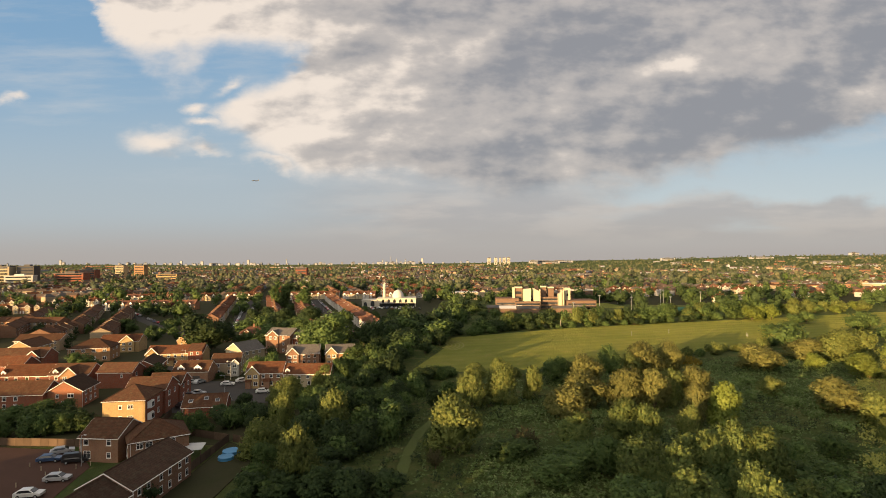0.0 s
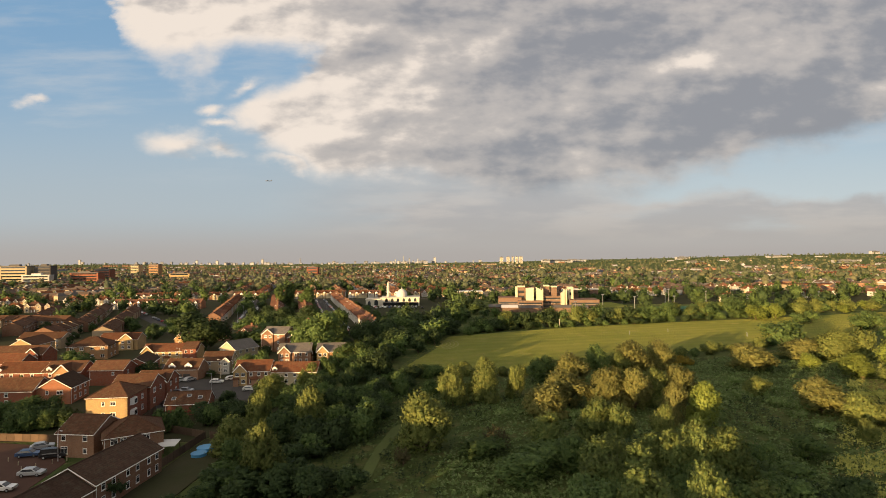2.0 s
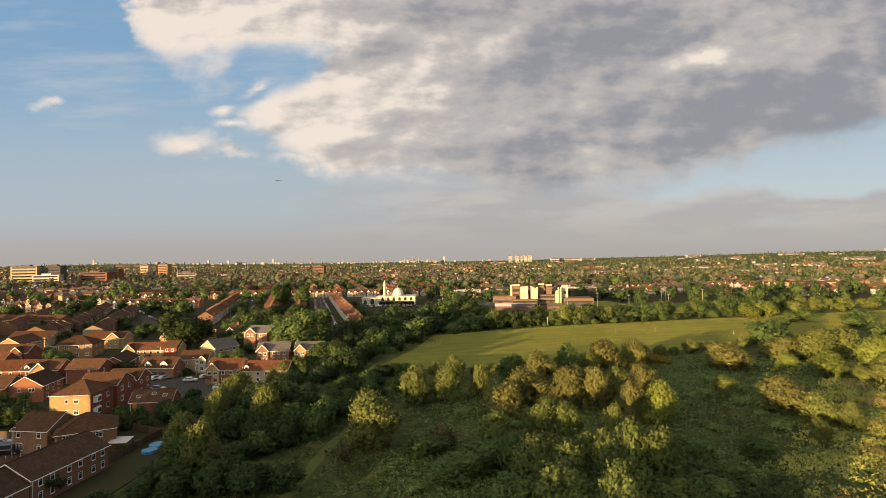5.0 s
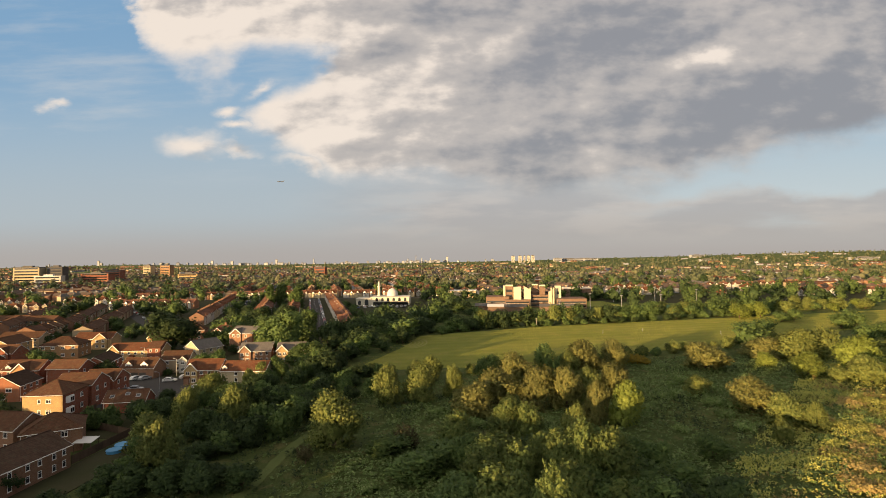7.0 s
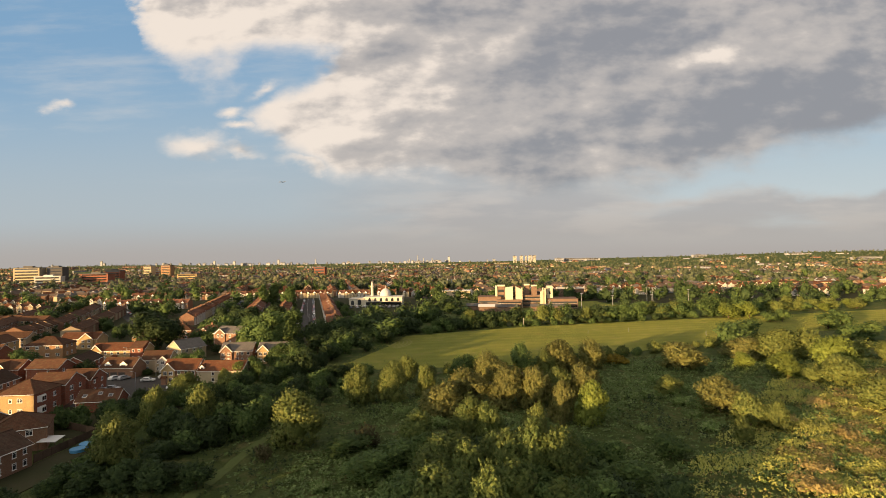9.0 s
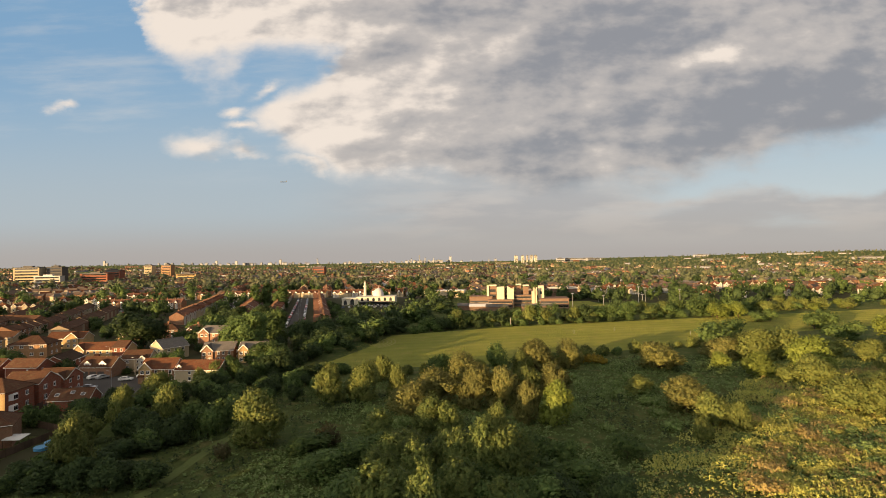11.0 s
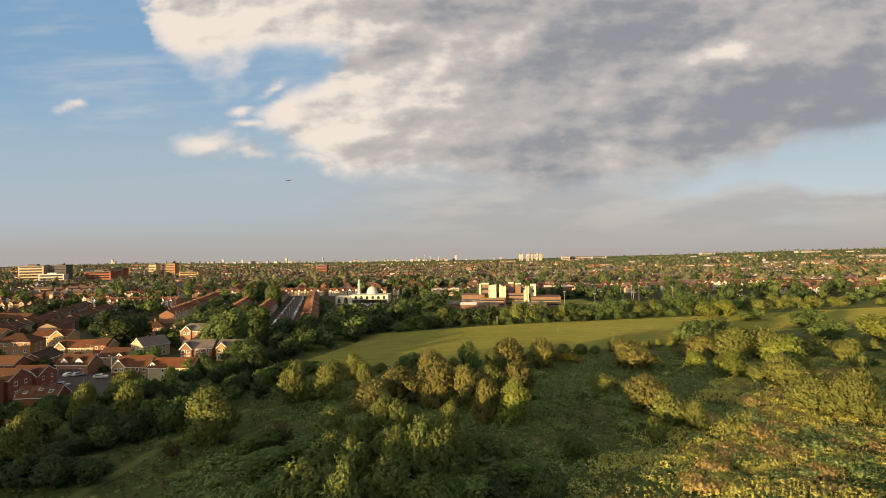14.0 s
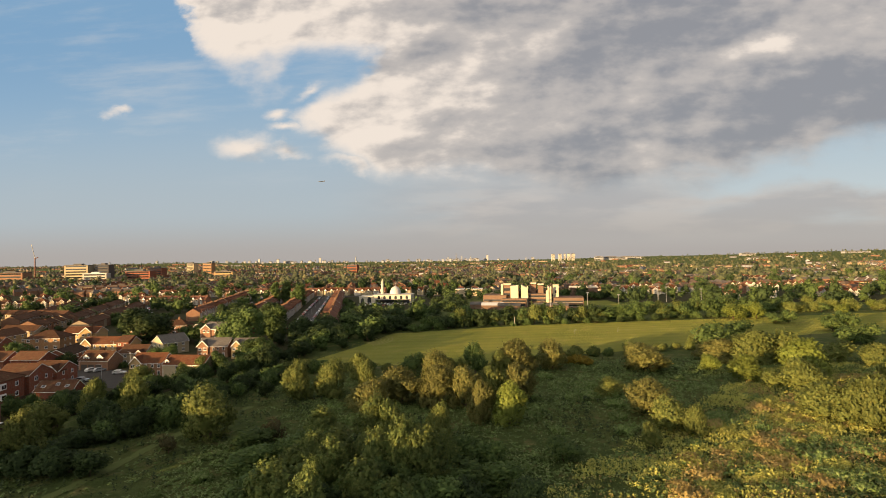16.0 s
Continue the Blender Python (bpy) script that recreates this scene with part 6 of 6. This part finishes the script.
for x0, y0, x1, y1, h, sl in ((-22.5, -4, -20.8, 4, 17.2, 0), (-20.7, -3, -15.0, 4, 16.6, 0), (-14.5, -10, -8.6, -2, 16.6, 0.6), (-6.5, -8, -1.6, 0, 16.8, -2.6), (12.5, -13, 16.6, -5, 14.5, 2.2), (17.6, -9, 22.0, -3, 17.0, 0), (0.5, 2, 4.6, 8, 16.9, 1.2), (6.0, 0, 10.4, 7, 16.2, -1.0)):
    part("tower", Build().along_y([(x0, -0.3), (x1, -0.3), (x1, h + min(0, sl)), (x0, h - max(0, sl))], y0, y1), CREAM_PANEL if x0 not in (-20.7, 0.5, 6.0) else COLLEGE_BRICK, o, "tall cream-clad stair tower" if x0 not in (-20.7, 0.5, 6.0) else "brown brick tower with a pale cap")
    if x0 in (-20.7, 0.5, 6.0):
        part("tower_cap", Build().box(x0 - 0.15, y0 - 0.15, h + 0.02, x1 + 0.15, y1 + 0.15, h + 1.1), CREAM_PANEL, o, "pale cream plant-room cap")
for x, y in ((-1.6, -8.5), (16.0, -13.6), (14.2, -13.6)):
    part("flue", Build().box(x - 0.45, y - 0.45, -0.3, x + 0.45, y + 0.45, 15.8), CREAM_PANEL, o)
part("side_window", Build().box(21.98, -7.0, 9.6, 22.06, -5.0, 12.4).box(19, -9.06, 10.5, 20.4, -8.98, 12.6), GLASS, o)
part("stair_glazing", Build().box(-20.2, -3.08, 8, -15.5, -2.98, 10).box(-20.2, -3.08, 12, -15.5, -2.98, 14), GLASS, o)
for x, y, w_, l in ((50, 402, 16, 10), (62, 398, 16, 9), (92, 398, 24, 8), (38, 410, 10, 10)):
    s = thing("sports_hall", "low hall with a pale sheet roof", "hall", x, y, 0, -3)
    part("wall", Build().box(-w_ / 2, -l / 2, -0.3, w_ / 2, l / 2, 3.4), COLLEGE_BRICK, s)
    part("roof", Build().along_x([(-l / 2 - 0.3, 3.4), (l / 2 + 0.3, 3.4), (0, 5.2)], -w_ / 2 - 0.3, w_ / 2 + 0.3), PALE_ROOF if x == 50 else FLAT_ROOF, s)
o2 = thing("white_block", "long low brick block with a white roof band", "building", 128, 510, 0, 0)
part("wall", Build().box(-12, -6, -0.3, 12, 6, 9.6), COLLEGE_BRICK, o2)
part("roof", Build().box(-12.3, -6.3, 9.6, 12.3, 6.3, 11.0), WHITE_RENDER, o2)

# sports ground behind the field's trees
sheet("sports_court", [(160, 396), (205, 410), (198, 436), (150, 424)], 0.09, COURT_GREEN, "green surfaced sports court", "court")
sheet("far_pitch", [(95, 420), (150, 436), (145, 480), (90, 470)], 0.07, MOWN, "mown grass pitch behind the trees", "field")
for x, y, h in ((119.6, 413, 11), (90, 373, 9), (151.6, 470, 13), (175, 435, 14), (188, 461, 12), (140, 402, 10), (205, 430, 12), (165, 392, 11)):
    o = thing("floodlight_mast", "tall pale steel floodlight mast", "floodlight", x, y, 0, 200, "floodlight masts")
    part("mast", Build().tube((0, 0, -0.3), (0, 0, h), 0.22, 0.14), METAL, o)
    part("lamp_head", Build().box(-1.0, -0.25, h, 1.0, 0.25, h + 0.6), METAL, o)
o = thing("field_post", "pale timber post at the field's edge", "post", 66.2, 305)
part("post", Build().box(-0.14, -0.14, -0.3, 0.14, 0.14, 5.2), CONCRETE, o)
for x, y in ((150.5, 268), (118, 283), (96, 276)):
    o = thing("goal_post", "small grey football goal frame", "goal", x, y, 0.08, 70)
    part("frame", Build().tube((-1.8, 0, 0), (-1.8, 0, 1.8), 0.04, 0.04).tube((1.8, 0, 0), (1.8, 0, 1.8), 0.04, 0.04).tube((-1.8, 0, 1.8), (1.8, 0, 1.8), 0.04, 0.04), METAL, o)
for x, y, w_, h, lb in ((415, 634, 52, 7.5, "long low buff hall with a pale roof"), (520, 640, 30, 8, "low buff flat-roofed block"), (620, 660, 30, 9, "pale flat-roofed block among trees")):
    o = thing("long_hall", lb, "building", x, y, 0, -6)
    part("wall", Build().box(-w_ / 2, -8, -0.3, w_ / 2, 8, h - 1), CREAM_RENDER, o)
    part("roof", Build().box(-w_ / 2 - 0.4, -8.4, h - 1, w_ / 2 + 0.4, 8.4, h), RUST_TILE if w_ > 40 else PALE_ROOF, o)
    part("window_band", Build().box(-w_ / 2 + 1, -8.05, h * 0.4, w_ / 2 - 1, -7.97, h * 0.6), GLASS, o)


# ---------- far town ----------
def tower_block(x, y, w, d, h, wall, label, name="tower_block", rot=0, bands=0, group=""):
    z = land(x, y)
    o = thing(name, label, "tower block", x, y, z, rot, group)
    part("wall", Build().box(-w / 2, -d / 2, -4, w / 2, d / 2, h), wall, o)
    part("roof", Build().box(-w / 2 - 0.4, -d / 2 - 0.4, h, w / 2 + 0.4, d / 2 + 0.4, h + 1.2).box(-w * 0.2, -d * 0.2, h + 1.2, w * 0.15, d * 0.2, h + 4), FLAT_ROOF if wall is not WHITE_RENDER else PALE_ROOF, o)
    for i in range(bands):
        zz = h * (i + 0.45) / bands
        part("window_band", Build().box(-w * 0.44, -d / 2 - 0.25, zz, w * 0.44, -d / 2 + 0.05, zz + h / bands * 0.45), GLASS, o)
    return o


for x, w in ((300, 21), (343, 19), (372, 10), (398, 19), (425, 20)):
    tower_block(x, 3500, w, 20, 44, IVORY, "cream high-rise block lit by low sun", bands=8, group="high-rise blocks")
# offices on the left
tower_block(-833, 1010, 46, 24, 34, CREAM_RENDER, "cream office block with brown window strips", "office_block", 12, 6)
tower_block(-792, 1030, 28, 24, 34, GREY_TILE, "grey glazed office block", "office_block", 12, 6)
tower_block(-772, 985, 46, 16, 17, WHITE_RENDER, "white low office block", "office_block", 12, 3)
tower_block(-716, 1040, 52, 26, 20, RED_BRICK, "long red brick office block", "office_block", 8, 4)
tower_block(-728, 1110, 30, 22, 25, RED_BRICK, "red brick office block", "office_block", 8, 5)
tower_block(-1010, 1030, 60, 30, 20, BROWN_BRICK, "brown office block under construction", "office_block", 10, 3)
tower_block(-1100, 1000, 90, 30, 14, WHITE_RENDER, "pale long low warehouse building", "warehouse", 6, 1)
tower_block(-896, 1502, 22, 22, 31, CREAM_RENDER, "cream tower block among far houses", bands=7)
tower_block(-842, 1502, 27, 22, 32, ORANGE_BRICK, "orange brick tower block", bands=7)
tower_block(-560, 1100, 40, 22, 16, YELLOW_BRICK, "yellow brick commercial block", "office_block", 6, 3)
tower_block(-367, 1402, 28, 20, 23, RED_BRICK, "red brick block above the trees", "office_block", 0, 3)
rk = random.Random(17)
for i in range(110):
    px = rk.choice((rk.uniform(-3600, 300), rk.gauss(-2050, 420), rk.gauss(-1650, 220), rk.gauss(-900, 300), rk.gauss(-350, 130), rk.gauss(-350, 130)))
    y = rk.uniform(4100, 4700)
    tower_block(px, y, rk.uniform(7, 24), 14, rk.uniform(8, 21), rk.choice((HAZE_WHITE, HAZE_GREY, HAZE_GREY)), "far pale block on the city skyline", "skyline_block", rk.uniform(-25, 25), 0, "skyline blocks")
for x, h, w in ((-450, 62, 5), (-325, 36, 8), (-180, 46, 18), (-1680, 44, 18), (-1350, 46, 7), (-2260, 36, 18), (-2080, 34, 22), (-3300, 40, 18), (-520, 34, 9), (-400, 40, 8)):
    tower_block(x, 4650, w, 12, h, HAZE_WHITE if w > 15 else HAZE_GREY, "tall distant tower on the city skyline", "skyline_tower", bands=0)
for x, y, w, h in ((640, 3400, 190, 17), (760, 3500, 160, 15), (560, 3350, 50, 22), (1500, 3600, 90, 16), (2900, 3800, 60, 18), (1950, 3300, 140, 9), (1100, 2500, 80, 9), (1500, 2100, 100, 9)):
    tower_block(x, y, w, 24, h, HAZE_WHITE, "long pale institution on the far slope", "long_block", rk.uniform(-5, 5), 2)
o = thing("tower_crane", "red and white tower crane beyond the offices", "crane", -1236, 1310, 0, 0)
part("mast", Build().box(-0.9, -0.9, 0, 0.9, 0.9, 56), RED_TILE, o)
part("jib", Build().beam((0, 0, 54), (-11, 0, 93), 1.0, 1.0), CONCRETE, o)
part("counter_jib", Build().beam((0, 0, 54), (9, 0, 58), 1.5, 1.6), RED_TILE, o)


def scatter(rng, n, y0, y1, half=1.05):
    """Places in a fan ahead, thinning with distance."""
    d = y0 * (y1 / y0) ** rng.random(n)
    a = np.tan(rng.uniform(-0.82, 0.86, n))
    return d * a * half, d


def far_houses():
    """Roofs and walls of the streets too far off to tell apart, in rows."""
    rng = np.random.default_rng(41)
    v, f, mi = [], [], []
    xs, ys = scatter(rng, 1250, 560, 3300)
    spots = [(x, y, None) for x, y in zip(xs, ys) if not (y < 900 and -360 < x < 30) and (x < 0.12 * y or rng.random() < (0.5 if y < 1800 else 0.12))]
    for bx in range(-360, 30, 30):
        spots += [(bx - (yy - 590) * 0.28, yy, 105) for yy in range(592 + (70 if bx in (-60, -120) else 0), 1000, 82)]
    for x, y, along in spots:
        a = radians(along or rng.choice([105, 12, 100, 60]) + rng.normal() * 6)
        ca, sa = math.cos(a), math.sin(a)
        hip, wall, roof = rng.random() < 0.5, int(rng.choice([0, 1, 2, 2, 2, 3, 3])), 4 + int(rng.choice([0, 1, 1, 1, 2]) if not along else rng.choice([0, 0, 0, 1]))
        for k in range(6 if along else int(rng.integers(3, 7))):
            w, d, e, r = rng.uniform(7, 13), rng.uniform(7.5, 9.5), rng.uniform(4.8, 5.6), rng.uniform(2.4, 3.2)
            ox, oy = x + ca * k * 13.5, y + sa * k * 13.5
            z = land(ox, oy)
            n = len(v)
            for px, py, pz in ((-w / 2, -d / 2, -1), (w / 2, -d / 2, -1), (w / 2, d / 2, -1), (-w / 2, d / 2, -1), (-w / 2, -d / 2, e), (w / 2, -d / 2, e), (w / 2, d / 2, e), (-w / 2, d / 2, e), (-w / 2 + (2.5 if hip else 0), 0, e + r), (w / 2 - (2.5 if hip else 0), 0, e + r)):
                v.append((ox + px * ca - py * sa, oy + px * sa + py * ca, z + pz))
            f += [(n, n + 1, n + 5, n + 4), (n + 1, n + 2, n + 6, n + 5), (n + 2, n + 3, n + 7, n + 6), (n + 3, n, n + 4, n + 7), (n + 4, n + 5, n + 9, n + 8), (n + 6, n + 7, n + 8, n + 9), (n + 5, n + 6, n + 9), (n + 7, n + 4, n + 8)]
            g = roof if hip else wall
            mi += [wall] * 4 + [roof, roof, g, g]
    me = bpy.data.meshes.new("far_houses")
    me.from_pydata(v, [], f)
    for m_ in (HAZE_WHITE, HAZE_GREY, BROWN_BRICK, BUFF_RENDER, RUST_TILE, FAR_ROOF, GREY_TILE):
        me.materials.append(m_)
    me.polygons.foreach_set("material_index", mi)
    tagged(new("far_houses", me), "distant suburban houses with red and brown roofs", "houses", kind="stuff")


far_houses()


def far_trees(name, mat, n, y0, y1, seed, leaves, size, blobs=7):
    """Crowns of the trees between the far streets."""
    rng = np.random.default_rng(seed)
    protos = []
    for i in range(5):
        bl = crown_blobs(rng, 4.6, 0.5, 9.0, blobs)
        protos.append(leaf_cloud(rng, bl, leaves, size, 0.2, 0.72 if blobs > 4 else 0.88, per=3))
    xs, ys = scatter(rng, n, y0, y1)
    V, T, F, k = [], [], [], 0
    for x, y in zip(xs, ys):
        if noise.noise(Vector((x * 0.006, y * 0.004, seed))) < -0.3 or (-125 < x < 5 and 385 < y < 476) or (-150 < x < -40 and 280 < y < 545) or (20 < x < 150 and y < 480) or (150 < x < 360 and y < 400):
            continue
        if any(abs(x - hx) < 7 and abs(y - hy) < 8 for hx, hy in HOUSE_SPOTS) if y < 700 else False:
            continue
        pv, pt, pn = protos[int(rng.integers(5))]
        s, sz = rng.uniform(0.65, 1.5), rng.uniform(0.7, 1.25)
        a = rng.uniform(0, math.tau)
        m_ = np.array([[math.cos(a), -math.sin(a), 0], [math.sin(a), math.cos(a), 0], [0, 0, 1]])
        V.append(pv @ m_.T * (s, s, sz * s) + (x, y, land(x, y) - 0.3))
        T.append(pt + k), F.append(pn @ m_.T)
        k += len(pv)
    me = raw_mesh(name, np.concatenate(V), np.concatenate(T), NO_QUADS, [mat], np.concatenate(F))
    tagged(new(name, me), "distant suburban tree crowns", "trees", kind="stuff")


BALL = ball(1)
far_trees("suburb_trees", LEAF_DARK, 620, 300, 950, 51, 240, 1.35, 6)
far_trees("suburb_trees", LEAF_MID, 420, 320, 950, 52, 240, 1.35, 6)
BALL = ball(1)
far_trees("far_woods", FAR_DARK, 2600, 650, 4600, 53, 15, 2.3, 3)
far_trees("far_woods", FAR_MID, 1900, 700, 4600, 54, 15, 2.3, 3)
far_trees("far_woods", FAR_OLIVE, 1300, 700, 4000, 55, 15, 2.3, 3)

# airliner over the city
# the shade is put into this grey, so that the plane reads as a silhouette
PLANE_GREY = plain_mat("shaded_fuselage_grey", (0.10, 0.105, 0.115), 0.6, 0.3)
o = thing("airliner", "small airliner in flight, far off, darkened to a silhouette", "aeroplane", -1010, 2900, 480, 0)
part("fuselage", lathe([(0.1, -19), (1.3, -17), (1.9, -12), (1.9, 12), (1.0, 17), (0.2, 19)], 10), PLANE_GREY, o).rotation_euler = (0, radians(90), radians(8))
part("wing", Build().solid([(-3, -17, 0), (0, -17, 0), (4, 0, -0.6), (-3, 0, -0.6)], [(-3, -17, 0.3), (0, -17, 0.3), (4, 0, 0.2), (-3, 0, 0.2)]).solid([(-3, 17, 0), (0, 17, 0), (4, 0, -0.6), (-3, 0, -0.6)], [(-3, 17, 0.3), (0, 17, 0.3), (4, 0, 0.2), (-3, 0, 0.2)]), PLANE_GREY, o)
part("tail_fin", Build().solid([(14, -0.2, 1), (18.5, -0.2, 1), (19.5, -0.2, 6.5), (17.5, -0.2, 6.5)], [(14, 0.2, 1), (18.5, 0.2, 1), (19.5, 0.2, 6.5), (17.5, 0.2, 6.5)]), PLANE_GREY, o)


# ---------- meadow growth ----------
PATH = [(-9.5, 66), (-8.6, 86), (-8.0, 100), (-7.2, 112), (-5.5, 124), (-1.5, 138)]


def near_path(x, y):
    best = 99.0
    for (x0, y0), (x1, y1) in zip(PATH, PATH[1:]):
        t_ = min(1, max(0, ((x - x0) * (x1 - x0) + (y - y0) * (y1 - y0)) / ((x1 - x0) ** 2 + (y1 - y0) ** 2)))
        best = min(best, math.hypot(x - x0 - t_ * (x1 - x0), y - y0 - t_ * (y1 - y0)))
    return best


def tufts(name, mat, n, box, seed, tall, leaves, size, want, label, spread=0.4):
    """Clumps of weeds over a stretch of the meadow; want(x, y) gives their chance and height; spread: how far the leaves turn to the side."""
    rng = np.random.default_rng(seed)
    protos = []
    for i in range(6):
        # a few stems, each with its leaves up the length of it
        k = max(3, leaves // 4)
        stem = rng.normal(size=(k, 3)) * (0.45, 0.45, 0)
        lean = np.stack([rng.normal(0, 0.22, k), rng.normal(0, 0.22, k), np.ones(k)], 1)
        who = rng.integers(0, k, leaves)
        t_ = rng.uniform(0.1 if spread < 1 else 0.45, 1.0, leaves)
        a = rng.uniform(0, math.tau, leaves)
        out = np.stack([np.cos(a), np.sin(a), np.zeros(leaves)], 1)
        p = stem[who] + lean[who] * t_[:, None] * (1, 1, 1) + out * size * 0.25
        face = unit(out * spread + stem[who] * 0.3 + np.array([0, 0, 1.0]) + rng.normal(size=(leaves, 3)) * 0.25)
        up = out * 0.6 + np.array([0, 0, 1.0]) + rng.normal(size=(leaves, 3)) * 0.3
        up = unit(up - face * (up * face).sum(1)[:, None])
        side = unit(np.cross(up, face)) * size * rng.uniform(0.25, 0.5, (leaves, 1))
        up = up * size * rng.uniform(0.5, 1.0, (leaves, 1))
        tri = np.stack([p - up * 0.5 + side, p - up * 0.5 - side, p + up], 1)
        turn = (np.cross(tri[:, 1] - tri[:, 0], tri[:, 2] - tri[:, 0]) * face).sum(1) < 0
        tri[turn] = tri[turn][:, [1, 0, 2]]
        protos.append((tri.reshape(-1, 3), np.repeat(face, 3, axis=0)))
    V, F = [], []
    x0, y0, x1, y1 = box
    for i in range(n):
        x, y = rng.uniform(x0, x1), rng.uniform(y0, y1)
        w = want(x, y)
        if rng.random() > w:
            continue
        a, s = rng.uniform(0, math.tau), rng.uniform(0.7, 1.4)
        c, d = math.cos(a), math.sin(a)
        q, f = protos[int(rng.integers(6))]
        q = q * (s, s, tall * s * (0.5 + 0.7 * w))
        F.append(np.stack([f[:, 0] * c - f[:, 1] * d, f[:, 0] * d + f[:, 1] * c, f[:, 2]], 1))
        V.append(np.stack([q[:, 0] * c - q[:, 1] * d + x, q[:, 0] * d + q[:, 1] * c + y, q[:, 2] + land(x, y) - 0.05], 1))
    v = np.concatenate(V)
    me = raw_mesh(name, v, np.arange(len(v)).reshape(-1, 3), NO_QUADS, [mat], np.concatenate(F))
    tagged(new(name, me), label, "undergrowth", kind="stuff")


def weed_want(x, y):
    f = in_meadow(x, y)
    if f <= 0.02 or near_path(x, y) < 1.6:
        return 0.0
    # the lighter weeds are thinned at the left to keep its shade dark
    return f * (0.25 if x < 4 + (y - 84) * 0.12 and y < 150 else 1.0) * max(0.3, min(1.0, 0.7 + 1.5 * bump_noise(x, y, 0.055, 2.0)))


def dock_want(x, y):
    if x < 70 + (y - 85) * 0.75:
        return 0.0
    return in_meadow(x, y) * max(0.0, min(1.0, 0.35 + 1.8 * bump_noise(x * 0.6, y * 1.7, 0.07, 4.0)))


# only beyond the shadow's edge; sunlight is partly put into this grass's colour
def sun_want(x, y):
    if x < 66 + (y - 85) * 0.75:
        return 0.0
    return in_meadow(x, y) * max(0.25, min(1.0, 0.62 + 2.2 * bump_noise(x * 0.7, y * 1.5, 0.06, 8.0)))


tufts("weeds", LEAF_WEED, 40000, (-34, 74, 190, 212), 61, 0.62, 10, 0.46, weed_want, "dense green weeds and brambles on the meadow")
# dark brambles massed at the left, deepening the shade there by leaf colour
tufts("bramble_thicket", LEAF_DARK, 7000, (-34, 74, 175, 212), 62, 1.1, 14, 0.36, lambda x, y: 0.0 if near_path(x, y) < 1.5 else in_meadow(x, y) * max(0.75 if x < 4 + (y - 84) * 0.12 and y < 150 else 0.0, min(1.0, 2.6 * bump_noise(x, y, 0.045, 12.0))), "dark bramble thicket on the meadow, thickest to darken the shaded left")
tufts("tall_grass", LEAF_STRAW, 36000, (66, 78, 195, 205), 64, 0.78, 11, 0.31, sun_want, "tall yellow-green grass, paled to read as sunlit, on the open meadow", 1.4)
tufts("dry_docks", LEAF_DOCK, 16000, (60, 80, 190, 190), 63, 0.78, 11, 0.31, dock_want, "reddish dry docks and tall grasses", 1.4)


def path_strip():
    b = Build()
    pts = []
    for (x0, y0), (x1, y1) in zip(PATH, PATH[1:]):
        for i in range(8):
            pts.append((x0 + (x1 - x0) * i / 8, y0 + (y1 - y0) * i / 8))
    for (x0, y0), (x1, y1) in zip(pts, pts[1:]):
        for o0, o1 in ((-1.1, -0.4), (-0.4, 0.4), (0.4, 1.1)):
            b.poly([(x0 + o0, y0, land(x0 + o0, y0) + 0.06), (x0 + o1, y0, land(x0 + o1, y0) + 0.06), (x1 + o1, y1, land(x1 + o1, y1) + 0.06), (x1 + o0, y1, land(x1 + o0, y1) + 0.06)])
    return tagged(part("footpath", b, PATH_EARTH), "worn earth and grass path through the meadow", "path", kind="structure")


path_strip()


def field_grass():
    """Short upright blades that catch the low light on the mown field."""
    rng = np.random.default_rng(71)
    n = 130000
    x, y = rng.uniform(-14, 345, n), rng.uniform(186, 400, n)
    low = np.interp(x, [-13, 54, 94, 128, 161, 205, 262, 330, 350], [187, 197, 219, 235, 253, 277, 300, 330, 395])
    high = np.interp(x, [-13, -6, 4, 69, 134, 204, 288, 350], [187, 245, 273, 306, 326, 346, 374, 395])
    ok = (y > low + 0.6) & (y < high - 0.6)
    x, y = x[ok], y[ok]
    a = rng.uniform(0, math.tau, len(x))
    w, h = rng.uniform(0.12, 0.26, len(x)), rng.uniform(0.04, 0.08, len(x))
    c, s_ = np.cos(a) * w, np.sin(a) * w
    z = np.full(len(x), 0.075)
    lx, ly = rng.normal(0, 0.05, len(x)), rng.normal(0, 0.05, len(x))
    v = np.stack([np.stack([x - c, y - s_, z], 1), np.stack([x + c, y + s_, z], 1), np.stack([x + c * 0.8 + lx, y + s_ * 0.8 + ly, z + h], 1), np.stack([x - c * 0.8 + lx, y - s_ * 0.8 + ly, z + h], 1)], 1).reshape(-1, 3)
    me = raw_mesh("field_grass", v, np.zeros((0, 3), int), np.arange(len(v)).reshape(-1, 4), [MOWN])
    tagged(new("field_grass", me), "short mown grass of the playing field", "grass", kind="stuff")


field_grass()
